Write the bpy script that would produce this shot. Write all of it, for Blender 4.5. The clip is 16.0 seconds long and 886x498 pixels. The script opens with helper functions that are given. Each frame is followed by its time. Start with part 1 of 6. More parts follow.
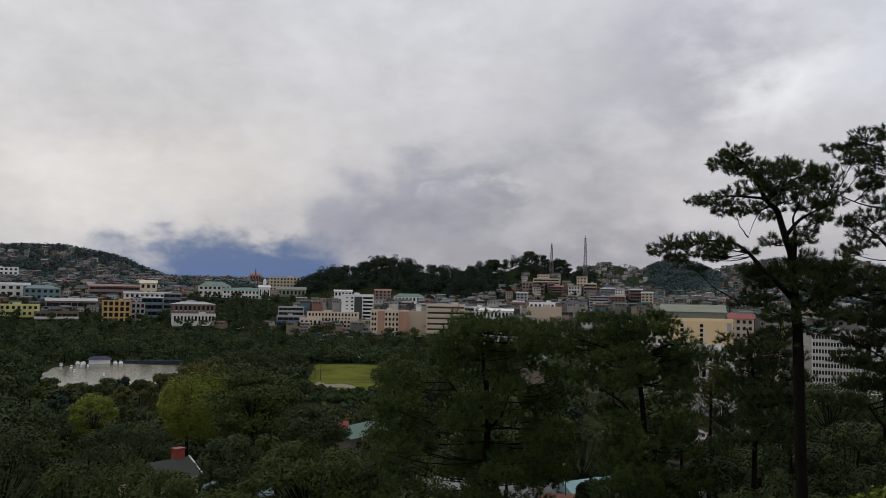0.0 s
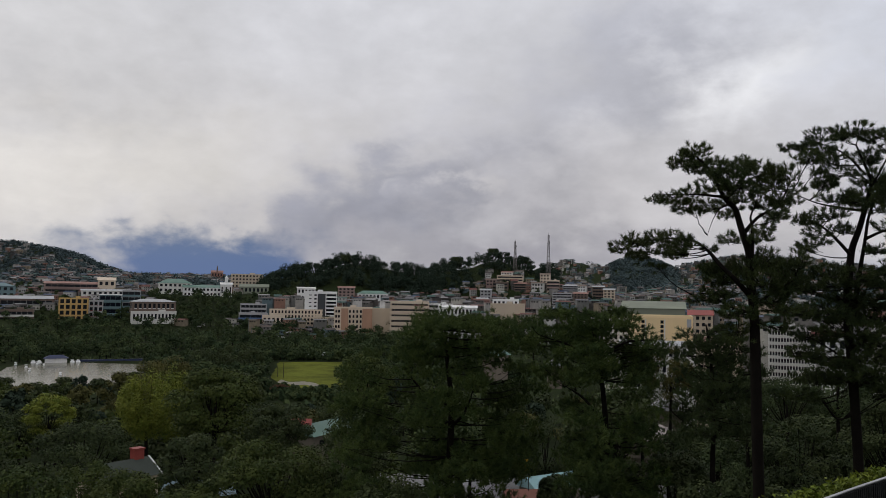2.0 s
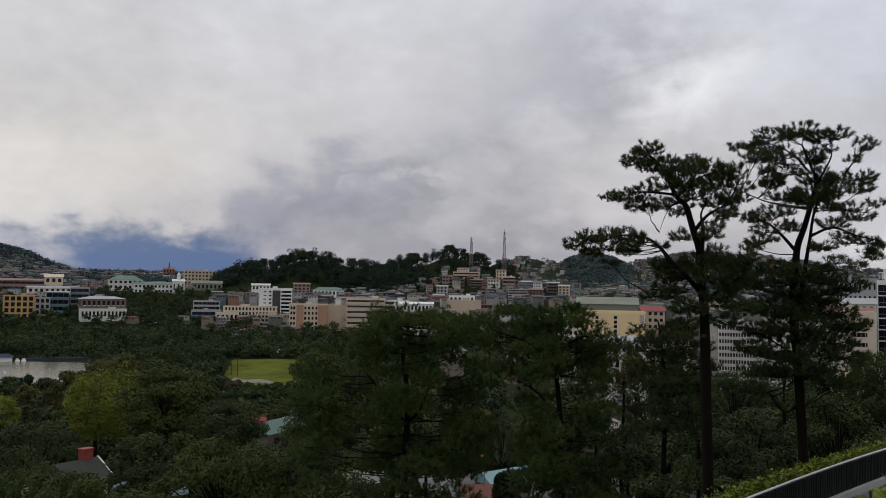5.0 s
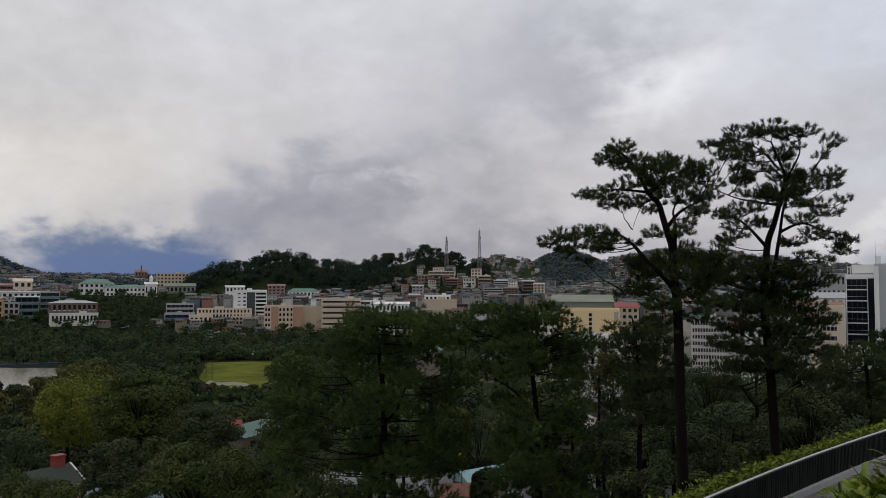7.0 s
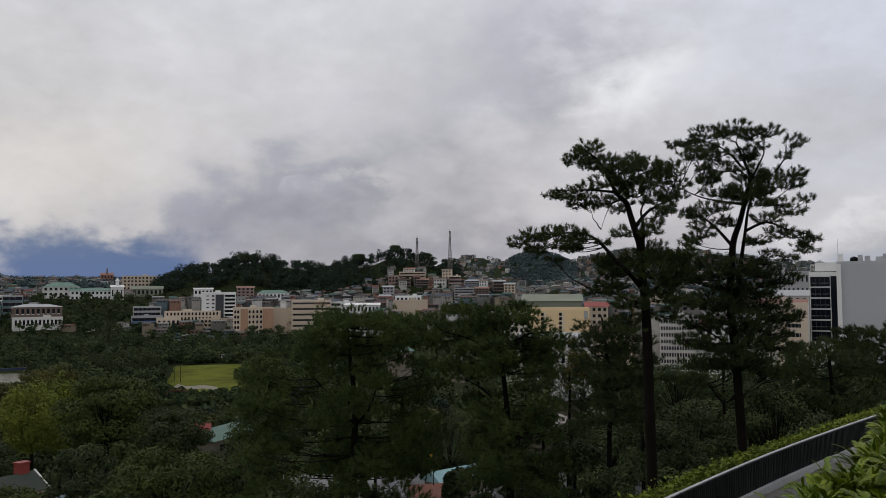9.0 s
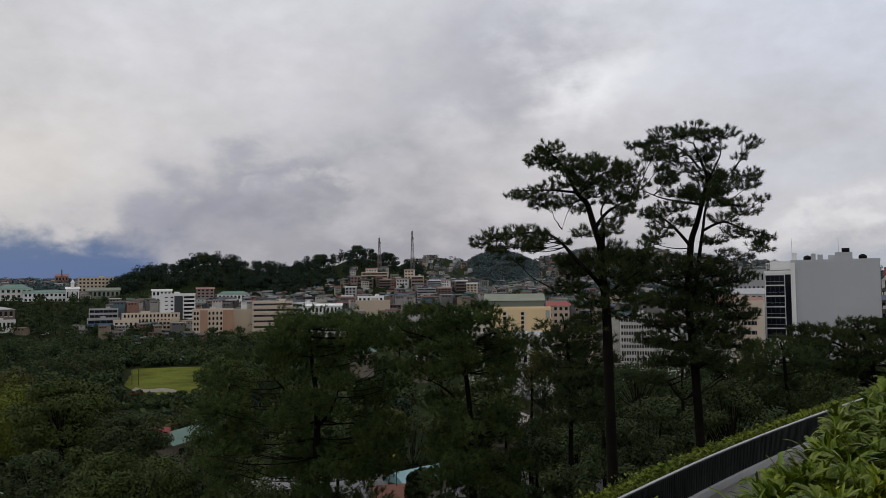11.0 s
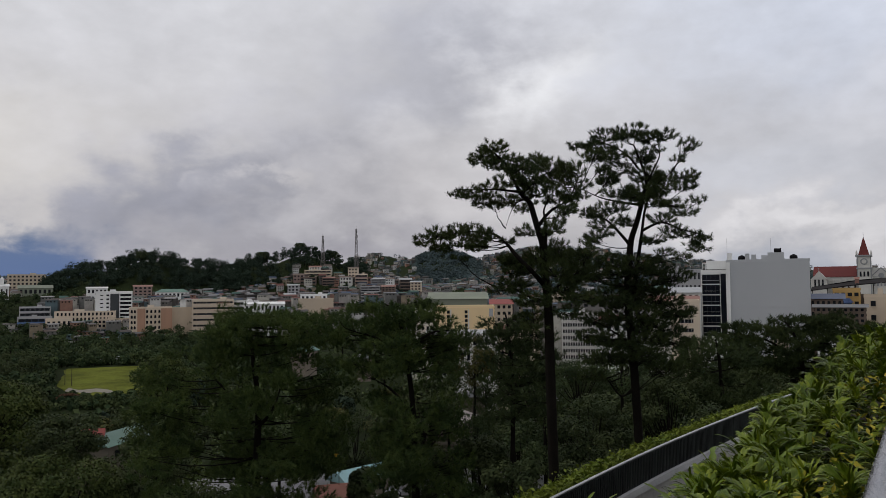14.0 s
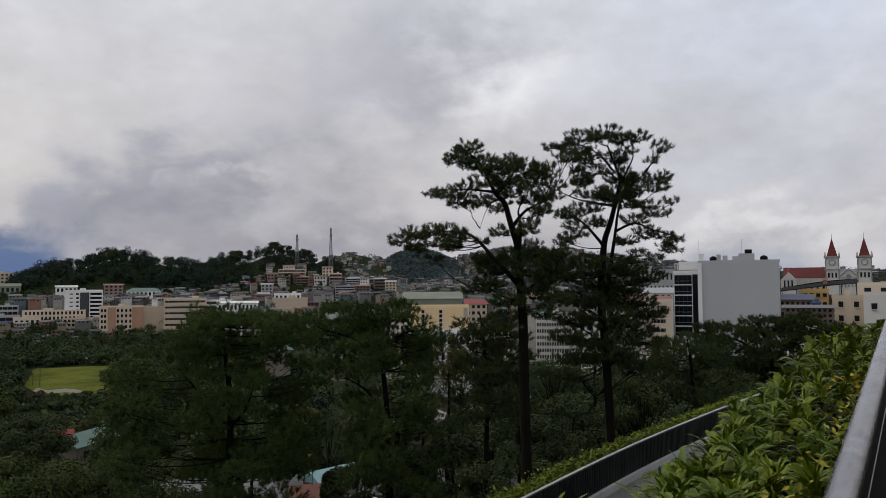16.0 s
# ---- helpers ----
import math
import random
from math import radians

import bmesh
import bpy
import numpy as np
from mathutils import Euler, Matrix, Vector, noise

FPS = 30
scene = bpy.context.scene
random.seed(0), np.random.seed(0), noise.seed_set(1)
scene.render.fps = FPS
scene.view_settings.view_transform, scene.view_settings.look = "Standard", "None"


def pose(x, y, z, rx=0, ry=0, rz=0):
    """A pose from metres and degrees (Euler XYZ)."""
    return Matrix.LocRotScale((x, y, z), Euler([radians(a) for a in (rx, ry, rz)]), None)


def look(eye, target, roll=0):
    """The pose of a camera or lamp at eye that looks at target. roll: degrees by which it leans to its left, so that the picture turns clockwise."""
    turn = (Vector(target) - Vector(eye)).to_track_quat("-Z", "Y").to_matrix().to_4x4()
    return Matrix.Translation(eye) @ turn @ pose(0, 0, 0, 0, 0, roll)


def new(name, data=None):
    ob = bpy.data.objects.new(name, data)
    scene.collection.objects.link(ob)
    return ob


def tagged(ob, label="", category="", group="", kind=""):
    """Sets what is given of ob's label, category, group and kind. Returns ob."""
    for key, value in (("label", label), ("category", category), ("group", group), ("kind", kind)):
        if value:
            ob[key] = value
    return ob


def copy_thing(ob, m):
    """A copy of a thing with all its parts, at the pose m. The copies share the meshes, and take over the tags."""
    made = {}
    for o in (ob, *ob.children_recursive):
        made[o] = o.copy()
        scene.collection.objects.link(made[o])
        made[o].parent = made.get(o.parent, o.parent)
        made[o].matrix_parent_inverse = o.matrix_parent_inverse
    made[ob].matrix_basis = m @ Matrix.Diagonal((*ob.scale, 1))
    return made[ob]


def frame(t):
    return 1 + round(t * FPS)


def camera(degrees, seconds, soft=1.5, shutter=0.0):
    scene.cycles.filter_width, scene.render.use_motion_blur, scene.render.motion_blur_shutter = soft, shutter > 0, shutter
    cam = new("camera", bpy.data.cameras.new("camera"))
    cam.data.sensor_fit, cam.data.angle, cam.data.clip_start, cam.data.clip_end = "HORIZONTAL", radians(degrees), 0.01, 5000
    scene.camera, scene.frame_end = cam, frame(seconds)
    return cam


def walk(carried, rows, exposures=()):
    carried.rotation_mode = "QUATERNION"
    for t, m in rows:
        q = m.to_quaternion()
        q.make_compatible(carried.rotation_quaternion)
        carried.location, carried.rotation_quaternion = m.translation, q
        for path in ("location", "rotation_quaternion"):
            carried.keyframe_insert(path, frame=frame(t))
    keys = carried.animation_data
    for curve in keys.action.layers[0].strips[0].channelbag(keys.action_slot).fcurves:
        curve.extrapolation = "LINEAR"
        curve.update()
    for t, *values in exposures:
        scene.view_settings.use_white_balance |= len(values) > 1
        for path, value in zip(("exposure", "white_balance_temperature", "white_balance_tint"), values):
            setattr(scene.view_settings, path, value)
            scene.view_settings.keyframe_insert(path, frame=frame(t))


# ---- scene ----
EYE = 1.6
cam = camera(58.8, 16.0, 0.7)
# seconds, tilt, lean, turn: the camera pans to the right and sways a few centimetres
ROWS = [
    (0.0, 93.46, -1.04, 9.52), (0.5, 93.49, -1.10, 9.08), (1.0, 93.37, -1.07, 8.90), (1.5, 93.35, -1.09, 7.93),
    (2.0, 93.29, -0.96, 6.90), (2.5, 93.20, -1.11, 6.62), (3.0, 93.08, -1.11, 5.81), (3.5, 93.04, -1.05, 4.68),
    (4.0, 93.04, -1.06, 4.64), (6.5, 93.11, -0.22, 1.99), (7.0, 93.05, -0.11, 1.95), (7.5, 93.05, -0.18, 1.82),
    (8.0, 92.98, 0.10, 0.00), (8.5, 93.08, 0.36, -0.13), (11.0, 93.07, 0.66, -2.90), (11.5, 93.07, 0.84, -4.25),
    (12.0, 93.03, 0.75, -4.56), (12.5, 92.99, 0.72, -4.78), (13.0, 92.95, 0.69, -6.32), (13.5, 92.92, 0.59, -6.84),
    (14.0, 92.90, 0.55, -6.97), (14.5, 92.92, 0.60, -7.03), (15.0, 92.90, 0.49, -7.31), (15.5, 92.82, 0.37, -8.16),
    (16.0, 92.86, 0.38, -8.81),
]
walk(cam, [(t, pose(-0.045 + 0.0050 * t, 0, EYE - 0.012 + 0.0014 * t, tilt, lean, turn)) for t, tilt, lean, turn in ROWS])

# ---------------------------------------------------------------- world: broken overcast sky
world = bpy.data.worlds.new("overcast_sky")
scene.world = world
world.use_nodes = True
wt = world.node_tree
wt.nodes.clear()


class Tree:
    """Short hand for wiring nodes."""

    def __init__(self, tree):
        self.t = tree

    def add(self, kind, **props):
        n = self.t.nodes.new(kind)
        for k, v in props.items():
            setattr(n, k, v)
        return n

    def put(self, socket, v):
        if isinstance(v, bpy.types.NodeSocket):
            self.t.links.new(v, socket)
        else:
            socket.default_value = v

    def m(self, op, a, b=0.0, c=0.0, clamp=False):
        n = self.add("ShaderNodeMath", operation=op, use_clamp=clamp)
        for i, v in enumerate((a, b, c)):
            self.put(n.inputs[i], v)
        return n.outputs[0]

    def vm(self, op, a, b=(0, 0, 0)):
        n = self.add("ShaderNodeVectorMath", operation=op)
        self.put(n.inputs[0], a)
        self.put(n.inputs[1], b)
        return n.outputs[0]

    def noise(self, vec, scale, detail=5.0, rough=0.55, distort=0.0):
        n = self.add("ShaderNodeTexNoise")
        if vec is not None:
            self.put(n.inputs["Vector"], vec)
        n.inputs["Scale"].default_value = scale
        n.inputs["Detail"].default_value = detail
        n.inputs["Roughness"].default_value = rough
        n.inputs["Distortion"].default_value = distort
        return n

    def mix(self, f, a, b, blend="MIX"):
        n = self.add("ShaderNodeMix", data_type="RGBA", blend_type=blend, clamp_factor=True)
        self.put(n.inputs[0], f)
        for s, v in ((n.inputs[6], a), (n.inputs[7], b)):
            self.put(s, v if isinstance(v, bpy.types.NodeSocket) else (*v, 1.0) if len(v) == 3 else v)
        return n.outputs[2]

    def ramp(self, f, lo, hi):
        n = self.add("ShaderNodeMapRange", interpolation_type="SMOOTHSTEP")
        self.put(n.inputs[0], f)
        n.inputs[1].default_value, n.inputs[2].default_value = lo, hi
        return n.outputs[0]


w = Tree(wt)
direction = w.add("ShaderNodeTexCoord").outputs["Generated"]
split = w.add("ShaderNodeSeparateXYZ")
w.put(split.inputs[0], direction)
az_raw = w.m("MULTIPLY", w.m("ARCTAN2", split.outputs[0], split.outputs[1]), 57.296)
el_raw = w.m("MULTIPLY", w.m("ARCSINE", split.outputs[2]), 57.296)
stretch = w.vm("MULTIPLY", direction, (1.0, 1.0, 1.7))
billow = w.noise(stretch, 5.5, 6.0, 0.50, 0.0)
wisps = w.noise(stretch, 17.0, 7.0, 0.55, 0.15)
bcol = w.add("ShaderNodeSeparateColor")
w.put(bcol.inputs[0], billow.outputs["Color"])
wcol = w.add("ShaderNodeSeparateColor")
w.put(wcol.inputs[0], wisps.outputs["Color"])
az = w.m("ADD", az_raw, w.m("ADD", w.m("MULTIPLY", w.m("SUBTRACT", bcol.outputs[0], 0.5), 17.0), w.m("MULTIPLY", w.m("SUBTRACT", wcol.outputs[0], 0.5), 11.0)))
el = w.m("ADD", el_raw, w.m("ADD", w.m("MULTIPLY", w.m("SUBTRACT", bcol.outputs[1], 0.5), 9.0), w.m("MULTIPLY", w.m("SUBTRACT", wcol.outputs[1], 0.5), 5.5)))


def bank(a0, e0, sa, se, turn=0.0):
    """A soft-edged bank of cloud about a bearing and a height, in degrees."""
    c, s = math.cos(radians(turn)), math.sin(radians(turn))
    da, de = w.m("SUBTRACT", az, a0), w.m("SUBTRACT", el, e0)
    u = w.m("DIVIDE", w.m("ADD", w.m("MULTIPLY", da, c), w.m("MULTIPLY", de, s)), sa)
    v = w.m("DIVIDE", w.m("SUBTRACT", w.m("MULTIPLY", de, c), w.m("MULTIPLY", da, s)), se)
    r = w.m("ADD", w.m("MULTIPLY", u, u), w.m("MULTIPLY", v, v))
    return w.m("EXPONENT", w.m("MULTIPLY", r, -1.0))


nishita = w.add("ShaderNodeTexSky", sky_type="NISHITA", sun_disc=False, sun_elevation=radians(38), sun_rotation=radians(-70))
clear = w.mix(1.0, nishita.outputs[0], (0.030, 0.032, 0.034), "MULTIPLY")
cloud = w.mix(w.ramp(el_raw, 3.0, 22.0), (0.56, 0.545, 0.56), (0.63, 0.635, 0.675))
for amount, bank_at, tone in (
    (0.80, (-31, 8.0, 17, 4.5, 0), (0.74, 0.71, 0.675)),
    (0.50, (-38, 17, 14, 6, 0), (0.70, 0.69, 0.69)),
    (0.55, (4.0, 15.5, 14, 4.0, 35), (0.43, 0.435, 0.49)),
    (0.45, (7.0, 18.0, 6, 3.0, 40), (0.40, 0.41, 0.47)),
    (0.72, (-12.0, 6.4, 7.5, 2.9, 24), (0.29, 0.30, 0.37)),
    (0.60, (-8.0, 9.0, 4.5, 1.3, 16), (0.30, 0.31, 0.37)),
    (0.75, (-16.5, 4.6, 5.5, 1.5, 12), (0.30, 0.31, 0.37)),
    (0.85, (-5.6, 8.0, 1.7, 1.6, 40), (0.66, 0.64, 0.65)),
    (0.55, (-10.0, 7.6, 1.3, 0.8, 30), (0.56, 0.55, 0.58)),
    (0.60, (-20.5, 5.2, 2.2, 1.2, 30), (0.68, 0.65, 0.63)),
    (0.50, (5.0, 7.0, 9, 3.0, 5), (0.62, 0.60, 0.61)),
    (0.80, (15.0, 14.5, 5, 2.4, 12), (0.86, 0.86, 0.88)),
    (0.70, (36.0, 18, 17, 7, 0), (0.60, 0.65, 0.77)),
    (0.65, (31.0, 8.0, 14, 2.6, 0), (0.52, 0.54, 0.60)),
    (0.75, (33.0, 4.6, 6, 0.9, 8), (0.72, 0.71, 0.73)),
    (0.80, (30.0, 1.2, 14, 1.8, 0), (0.34, 0.37, 0.44)),
    (0.42, (-10.0, 5.2, 15, 4.0, 6), (0.34, 0.345, 0.40)),
    (0.78, (-2.0, 2.6, 15, 2.2, 0), (0.30, 0.295, 0.34)),
):
    cloud = w.mix(w.m("MULTIPLY", bank(*bank_at), amount), cloud, tone)
curl = w.noise(stretch, 30.0, 6.0, 0.55, 0.2)
grain = w.m("ADD", 0.585, w.m("MULTIPLY", w.m("ADD", w.m("ADD", billow.outputs[0], w.m("MULTIPLY", wisps.outputs[0], 0.6)), w.m("MULTIPLY", curl.outputs[0], 0.30)), 0.44))
comb = w.add("ShaderNodeCombineColor")
for i in range(3):
    w.put(comb.inputs[i], grain)
cloud = w.mix(1.0, cloud, comb.outputs[0], "MULTIPLY")
# clear blue air under the cloud base
edge = w.m("ADD", el_raw, w.m("ADD", w.m("MULTIPLY", w.m("SUBTRACT", wcol.outputs[1], 0.5), 4.5), w.m("MULTIPLY", w.m("SUBTRACT", curl.outputs[0], 0.5), 2.0)))
gap = w.m("MULTIPLY", w.ramp(az, -35.0, -28.0), w.ramp(az, -14.5, -20.5))
gap = w.m("MULTIPLY", w.m("MULTIPLY", gap, w.ramp(edge, 4.9, 2.7)), 0.95)
blue = w.mix(w.ramp(el_raw, 4.2, 1.6), (0.110, 0.165, 0.300), (0.085, 0.150, 0.330))
blue = w.mix(0.12, blue, clear)
skycol = w.mix(gap, cloud, blue)
bg = w.add("ShaderNodeBackground")
w.put(bg.inputs[0], skycol)
bg.inputs[1].default_value = 1.0
w.put(w.add("ShaderNodeOutputWorld").inputs[0], bg.outputs[0])

sun_data = bpy.data.lights.new("sun", "SUN")
sun_data.energy, sun_data.angle, sun_data.color = 0.7, radians(18), (1.0, 0.95, 0.87)
sun = new("sun", sun_data)
sun.matrix_world = look((-60, 22, 50), (0, 0, 0))

# ---------------------------------------------------------------- materials
MATS = {}


def surface(name, colour, rough=0.8, vary=0.25, scale=0.5, fine=8.0, metal=0.0, bump=0.0, island=0.0, rand=0.0, spec=0.4, tones=None, gain=1.0):
    """A weathered surface: colour with stains and grain at two scales."""
    if name in MATS:
        return MATS[name]
    mat = bpy.data.materials.new(name)
    mat.use_nodes = True
    t = Tree(mat.node_tree)
    bsdf = mat.node_tree.nodes["Principled BSDF"]
    pos = t.add("ShaderNodeTexCoord").outputs["Object"]
    big, small = t.noise(pos, scale, 4, 0.6), t.noise(pos, fine, 4, 0.65)
    base = t.mix(0.0, colour, colour)
    if tones:
        src = t.add("ShaderNodeObjectInfo").outputs["Random"] if rand else t.add("ShaderNodeNewGeometry").outputs["Random Per Island"]
        r = t.add("ShaderNodeValToRGB")
        r.color_ramp.interpolation = "CONSTANT" if not island else "LINEAR"
        e = r.color_ramp.elements
        while len(e) < len(tones):
            e.new(0.5)
        for i, c in enumerate(tones):
            e[i].position, e[i].color = i / len(tones), (*(v * gain for v in c), 1)
        t.put(r.inputs[0], src)
        if island:
            own = t.add("ShaderNodeObjectInfo").outputs["Random"]
            src = t.m("ADD", t.m("MULTIPLY", src, 0.34), t.m("ADD", t.m("MULTIPLY", t.ramp(t.noise(pos, scale * 2.2, 3, 0.55).outputs[0], 0.32, 0.68), 0.46), t.m("MULTIPLY", own, 0.20)))
            t.put(r.inputs[0], src)
        base = r.outputs[0]
    dark = t.mix(1.0, base, (1 - vary, 1 - vary, 1 - vary * 0.95), "MULTIPLY")
    light = t.mix(1.0, base, (1 + vary * 0.6, 1 + vary * 0.6, 1 + vary * 0.5), "MULTIPLY")
    f = t.m("ADD", t.m("MULTIPLY", t.ramp(big.outputs[0], 0.3, 0.7), 0.6), t.m("MULTIPLY", t.ramp(small.outputs[0], 0.25, 0.75), 0.4))
    col = t.mix(f, dark, light)
    if island and not tones:
        g = t.m("ADD", 1 - island, t.m("MULTIPLY", t.add("ShaderNodeNewGeometry").outputs["Random Per Island"], 2 * island))
        cc = t.add("ShaderNodeCombineColor")
        for i in range(3):
            t.put(cc.inputs[i], g)
        col = t.mix(1.0, col, cc.outputs[0], "MULTIPLY")
    t.put(bsdf.inputs["Base Color"], col)
    bsdf.inputs["Roughness"].default_value, bsdf.inputs["Metallic"].default_value = rough, metal
    bsdf.inputs["Specular IOR Level"].default_value = spec
    if bump:
        b = t.add("ShaderNodeBump")
        b.inputs["Strength"].default_value, b.inputs["Distance"].default_value = bump, 0.02
        t.put(b.inputs["Height"], small.outputs[0])
        t.put(bsdf.inputs["Normal"], b.outputs[0])
    MATS[name] = mat
    return mat


def leafmat(name, tones, rough=0.75, spec=0.12, vary=0.3, patch=0.35, gain=0.84):
    return surface(name, tones[0], rough, vary, patch, 4.0, island=0.4, tones=tones, spec=spec, gain=gain)


PINE = leafmat("pine_needles", [(0.022, 0.036, 0.016), (0.037, 0.057, 0.020), (0.064, 0.084, 0.025)])
# brighter copy of the pine needles: daylight put into pines below the skyline
PINE_LIT = leafmat("lit_pine_needles", [(0.034, 0.060, 0.022), (0.058, 0.094, 0.029), (0.098, 0.135, 0.036)])
PINE_DARK = leafmat("pine_needles_dark", [(0.026, 0.044, 0.022), (0.042, 0.064, 0.027), (0.066, 0.090, 0.032)])
BROAD = leafmat("broad_leaves", [(0.032, 0.056, 0.016), (0.048, 0.074, 0.018), (0.080, 0.102, 0.024)], gain=0.74)
BROAD_YELLOW = leafmat("yellow_green_leaves", [(0.055, 0.078, 0.012), (0.085, 0.108, 0.015), (0.13, 0.145, 0.022)], gain=1.3)
BROAD_OLIVE = leafmat("olive_leaves", [(0.045, 0.050, 0.016), (0.075, 0.078, 0.022), (0.105, 0.100, 0.030)])
BROAD_DARK = leafmat("dark_leaves", [(0.028, 0.044, 0.019), (0.046, 0.067, 0.026), (0.074, 0.094, 0.034)], gain=0.72)
# woodland greens shifted towards blue to put haze into their colour
FAR_WOOD = leafmat("woodland_leaves", [(0.022, 0.036, 0.027), (0.031, 0.049, 0.035), (0.044, 0.064, 0.043)], 0.9, 0.05)
# far hill pines: distance haze is put into the leaf colours as blue-grey
HAZED_HILL_PINE = leafmat("haze_tinted_hill_pines", [(0.036, 0.054, 0.060), (0.048, 0.068, 0.074), (0.064, 0.086, 0.086)], 0.9, 0.05, 0.4, 0.012, 1.35)
# valley greens also carry a little painted haze blue
VALLEY = leafmat("valley_leaves", [(0.023, 0.041, 0.021), (0.037, 0.059, 0.028), (0.075, 0.098, 0.040)], 0.85, 0.06, 0.5, 0.030, 0.95)
STRAP = leafmat("strap_leaves", [(0.030, 0.062, 0.004), (0.085, 0.135, 0.006), (0.21, 0.255, 0.012)], 0.42, 0.25, gain=1.1)
CREEPER = leafmat("creeper_leaves", [(0.032, 0.056, 0.008), (0.058, 0.086, 0.010), (0.10, 0.125, 0.014)], 0.6, gain=1.3)
GOLD = leafmat("golden_leaves", [(0.30, 0.26, 0.02), (0.42, 0.34, 0.03), (0.34, 0.34, 0.05)], 0.5, gain=1.0)
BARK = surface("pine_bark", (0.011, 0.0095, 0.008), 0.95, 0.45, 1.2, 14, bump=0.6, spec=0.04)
SOIL = surface("hillside_soil", (0.020, 0.028, 0.011), 1.0, 0.5, 0.02, 0.4, spec=0.03)
GRASS = surface("playing_field_grass", (0.105, 0.118, 0.020), 1.0, 0.55, 0.045, 0.5, spec=0.03)
EARTH = surface("bare_wet_earth", (0.16, 0.14, 0.105), 0.6, 0.3, 0.08, 0.6)
CONCRETE = surface("weathered_concrete", (0.34, 0.33, 0.32), 0.85, 0.35, 0.9, 9, bump=0.25)
LEDGE = surface("pale_ledge_concrete", (0.42, 0.42, 0.43), 0.75, 0.2, 0.8, 12, bump=0.2)
PANEL = surface("dark_mesh_panel", (0.013, 0.015, 0.016), 0.6, 0.6, 2.0, 22, spec=0.18)
STEEL = surface("brushed_cap_rail", (0.46, 0.47, 0.48), 0.42, 0.3, 2.0, 30, metal=0.8)
BLACKSTEEL = surface("black_painted_steel", (0.006, 0.006, 0.007), 0.6, 0.3, 2.0, 25, spec=0.12)
TIMBER = surface("dark_pole_timber", (0.05, 0.04, 0.03), 0.9, 0.3, 0.8, 6)
GLASS_DARK = surface("dark_window_glass", (0.012, 0.014, 0.018), 0.15, 0.2, 0.2, 2, spec=0.3)
GLASS_BLUE = surface("blue_black_curtain_glass", (0.006, 0.008, 0.014), 0.1, 0.2, 0.1, 1, spec=0.22)
LATTICE = surface("galvanised_lattice_steel", (0.16, 0.15, 0.15), 0.6, 0.2, 0.1, 1, metal=0.3)
WHITEPLASTIC = surface("white_painted_fibreglass", (0.75, 0.76, 0.77), 0.4, 0.08, 0.4, 3)
BLUETARP = surface("blue_boathouse_roof", (0.022, 0.032, 0.085), 0.6, 0.2, 0.3, 2)
ROOFS = surface("tin_roofs", (0.2, 0.2, 0.2), 0.7, 0.25, 0.15, 1.2, gain=0.72, tones=[(0.07, 0.07, 0.07), (0.14, 0.13, 0.13), (0.22, 0.22, 0.23), (0.12, 0.085, 0.07), (0.05, 0.12, 0.10), (0.34, 0.33, 0.33), (0.17, 0.06, 0.045), (0.06, 0.09, 0.15), (0.09, 0.075, 0.07)])
WALLS = surface("house_walls", (0.3, 0.3, 0.28), 0.85, 0.25, 0.2, 1.5, gain=0.72, tones=[(0.26, 0.25, 0.23), (0.46, 0.44, 0.41), (0.13, 0.12, 0.11), (0.74, 0.73, 0.71), (0.34, 0.28, 0.20), (0.13, 0.19, 0.21), (0.36, 0.20, 0.15), (0.58, 0.56, 0.50), (0.10, 0.09, 0.085), (0.22, 0.22, 0.21)])


def paint(name, c, rough=0.8, vary=0.14):
    return surface(name, tuple(v * 1.04 for v in c), rough, vary + 0.06, 0.09, 0.9)


# water
water_mat = bpy.data.materials.new("lake_water")
water_mat.use_nodes = True
wm = Tree(water_mat.node_tree)
wb = water_mat.node_tree.nodes["Principled BSDF"]
wp = wm.add("ShaderNodeTexCoord").outputs["Object"]
wn = wm.noise(wm.vm("MULTIPLY", wp, (1, 0.5, 1)), 0.25, 4, 0.6)
wm.put(wb.inputs["Base Color"], wm.mix(wm.ramp(wm.noise(wp, 0.012, 3).outputs[0], 0.35, 0.65), (0.10, 0.10, 0.065), (0.17, 0.16, 0.12)))
wb.inputs["Roughness"].default_value = 0.16
wb.inputs["Specular IOR Level"].default_value = 0.13
wbump = wm.add("ShaderNodeBump")
wbump.inputs["Strength"].default_value, wbump.inputs["Distance"].default_value = 0.35, 0.12
wm.put(wbump.inputs["Height"], wn.outputs[0])
wm.put(wb.inputs["Normal"], wbump.outputs[0])

# ---------------------------------------------------------------- plan and mesh helpers
rng = np.random.default_rng(7)
DEG = math.pi / 180
LAKE_Z, FIELD_Z = -54.0, -48.5


def plan(bearing, d, z=0.0):
    """A place at a bearing (degrees, clockwise from straight ahead) and a distance from the viewpoint."""
    return Vector((d * math.sin(bearing * DEG), d * math.cos(bearing * DEG), z))


def height(d, elev):
    """The height at distance d that stands at that elevation as seen from the viewpoint."""
    return EYE + d * math.tan(elev * DEG)


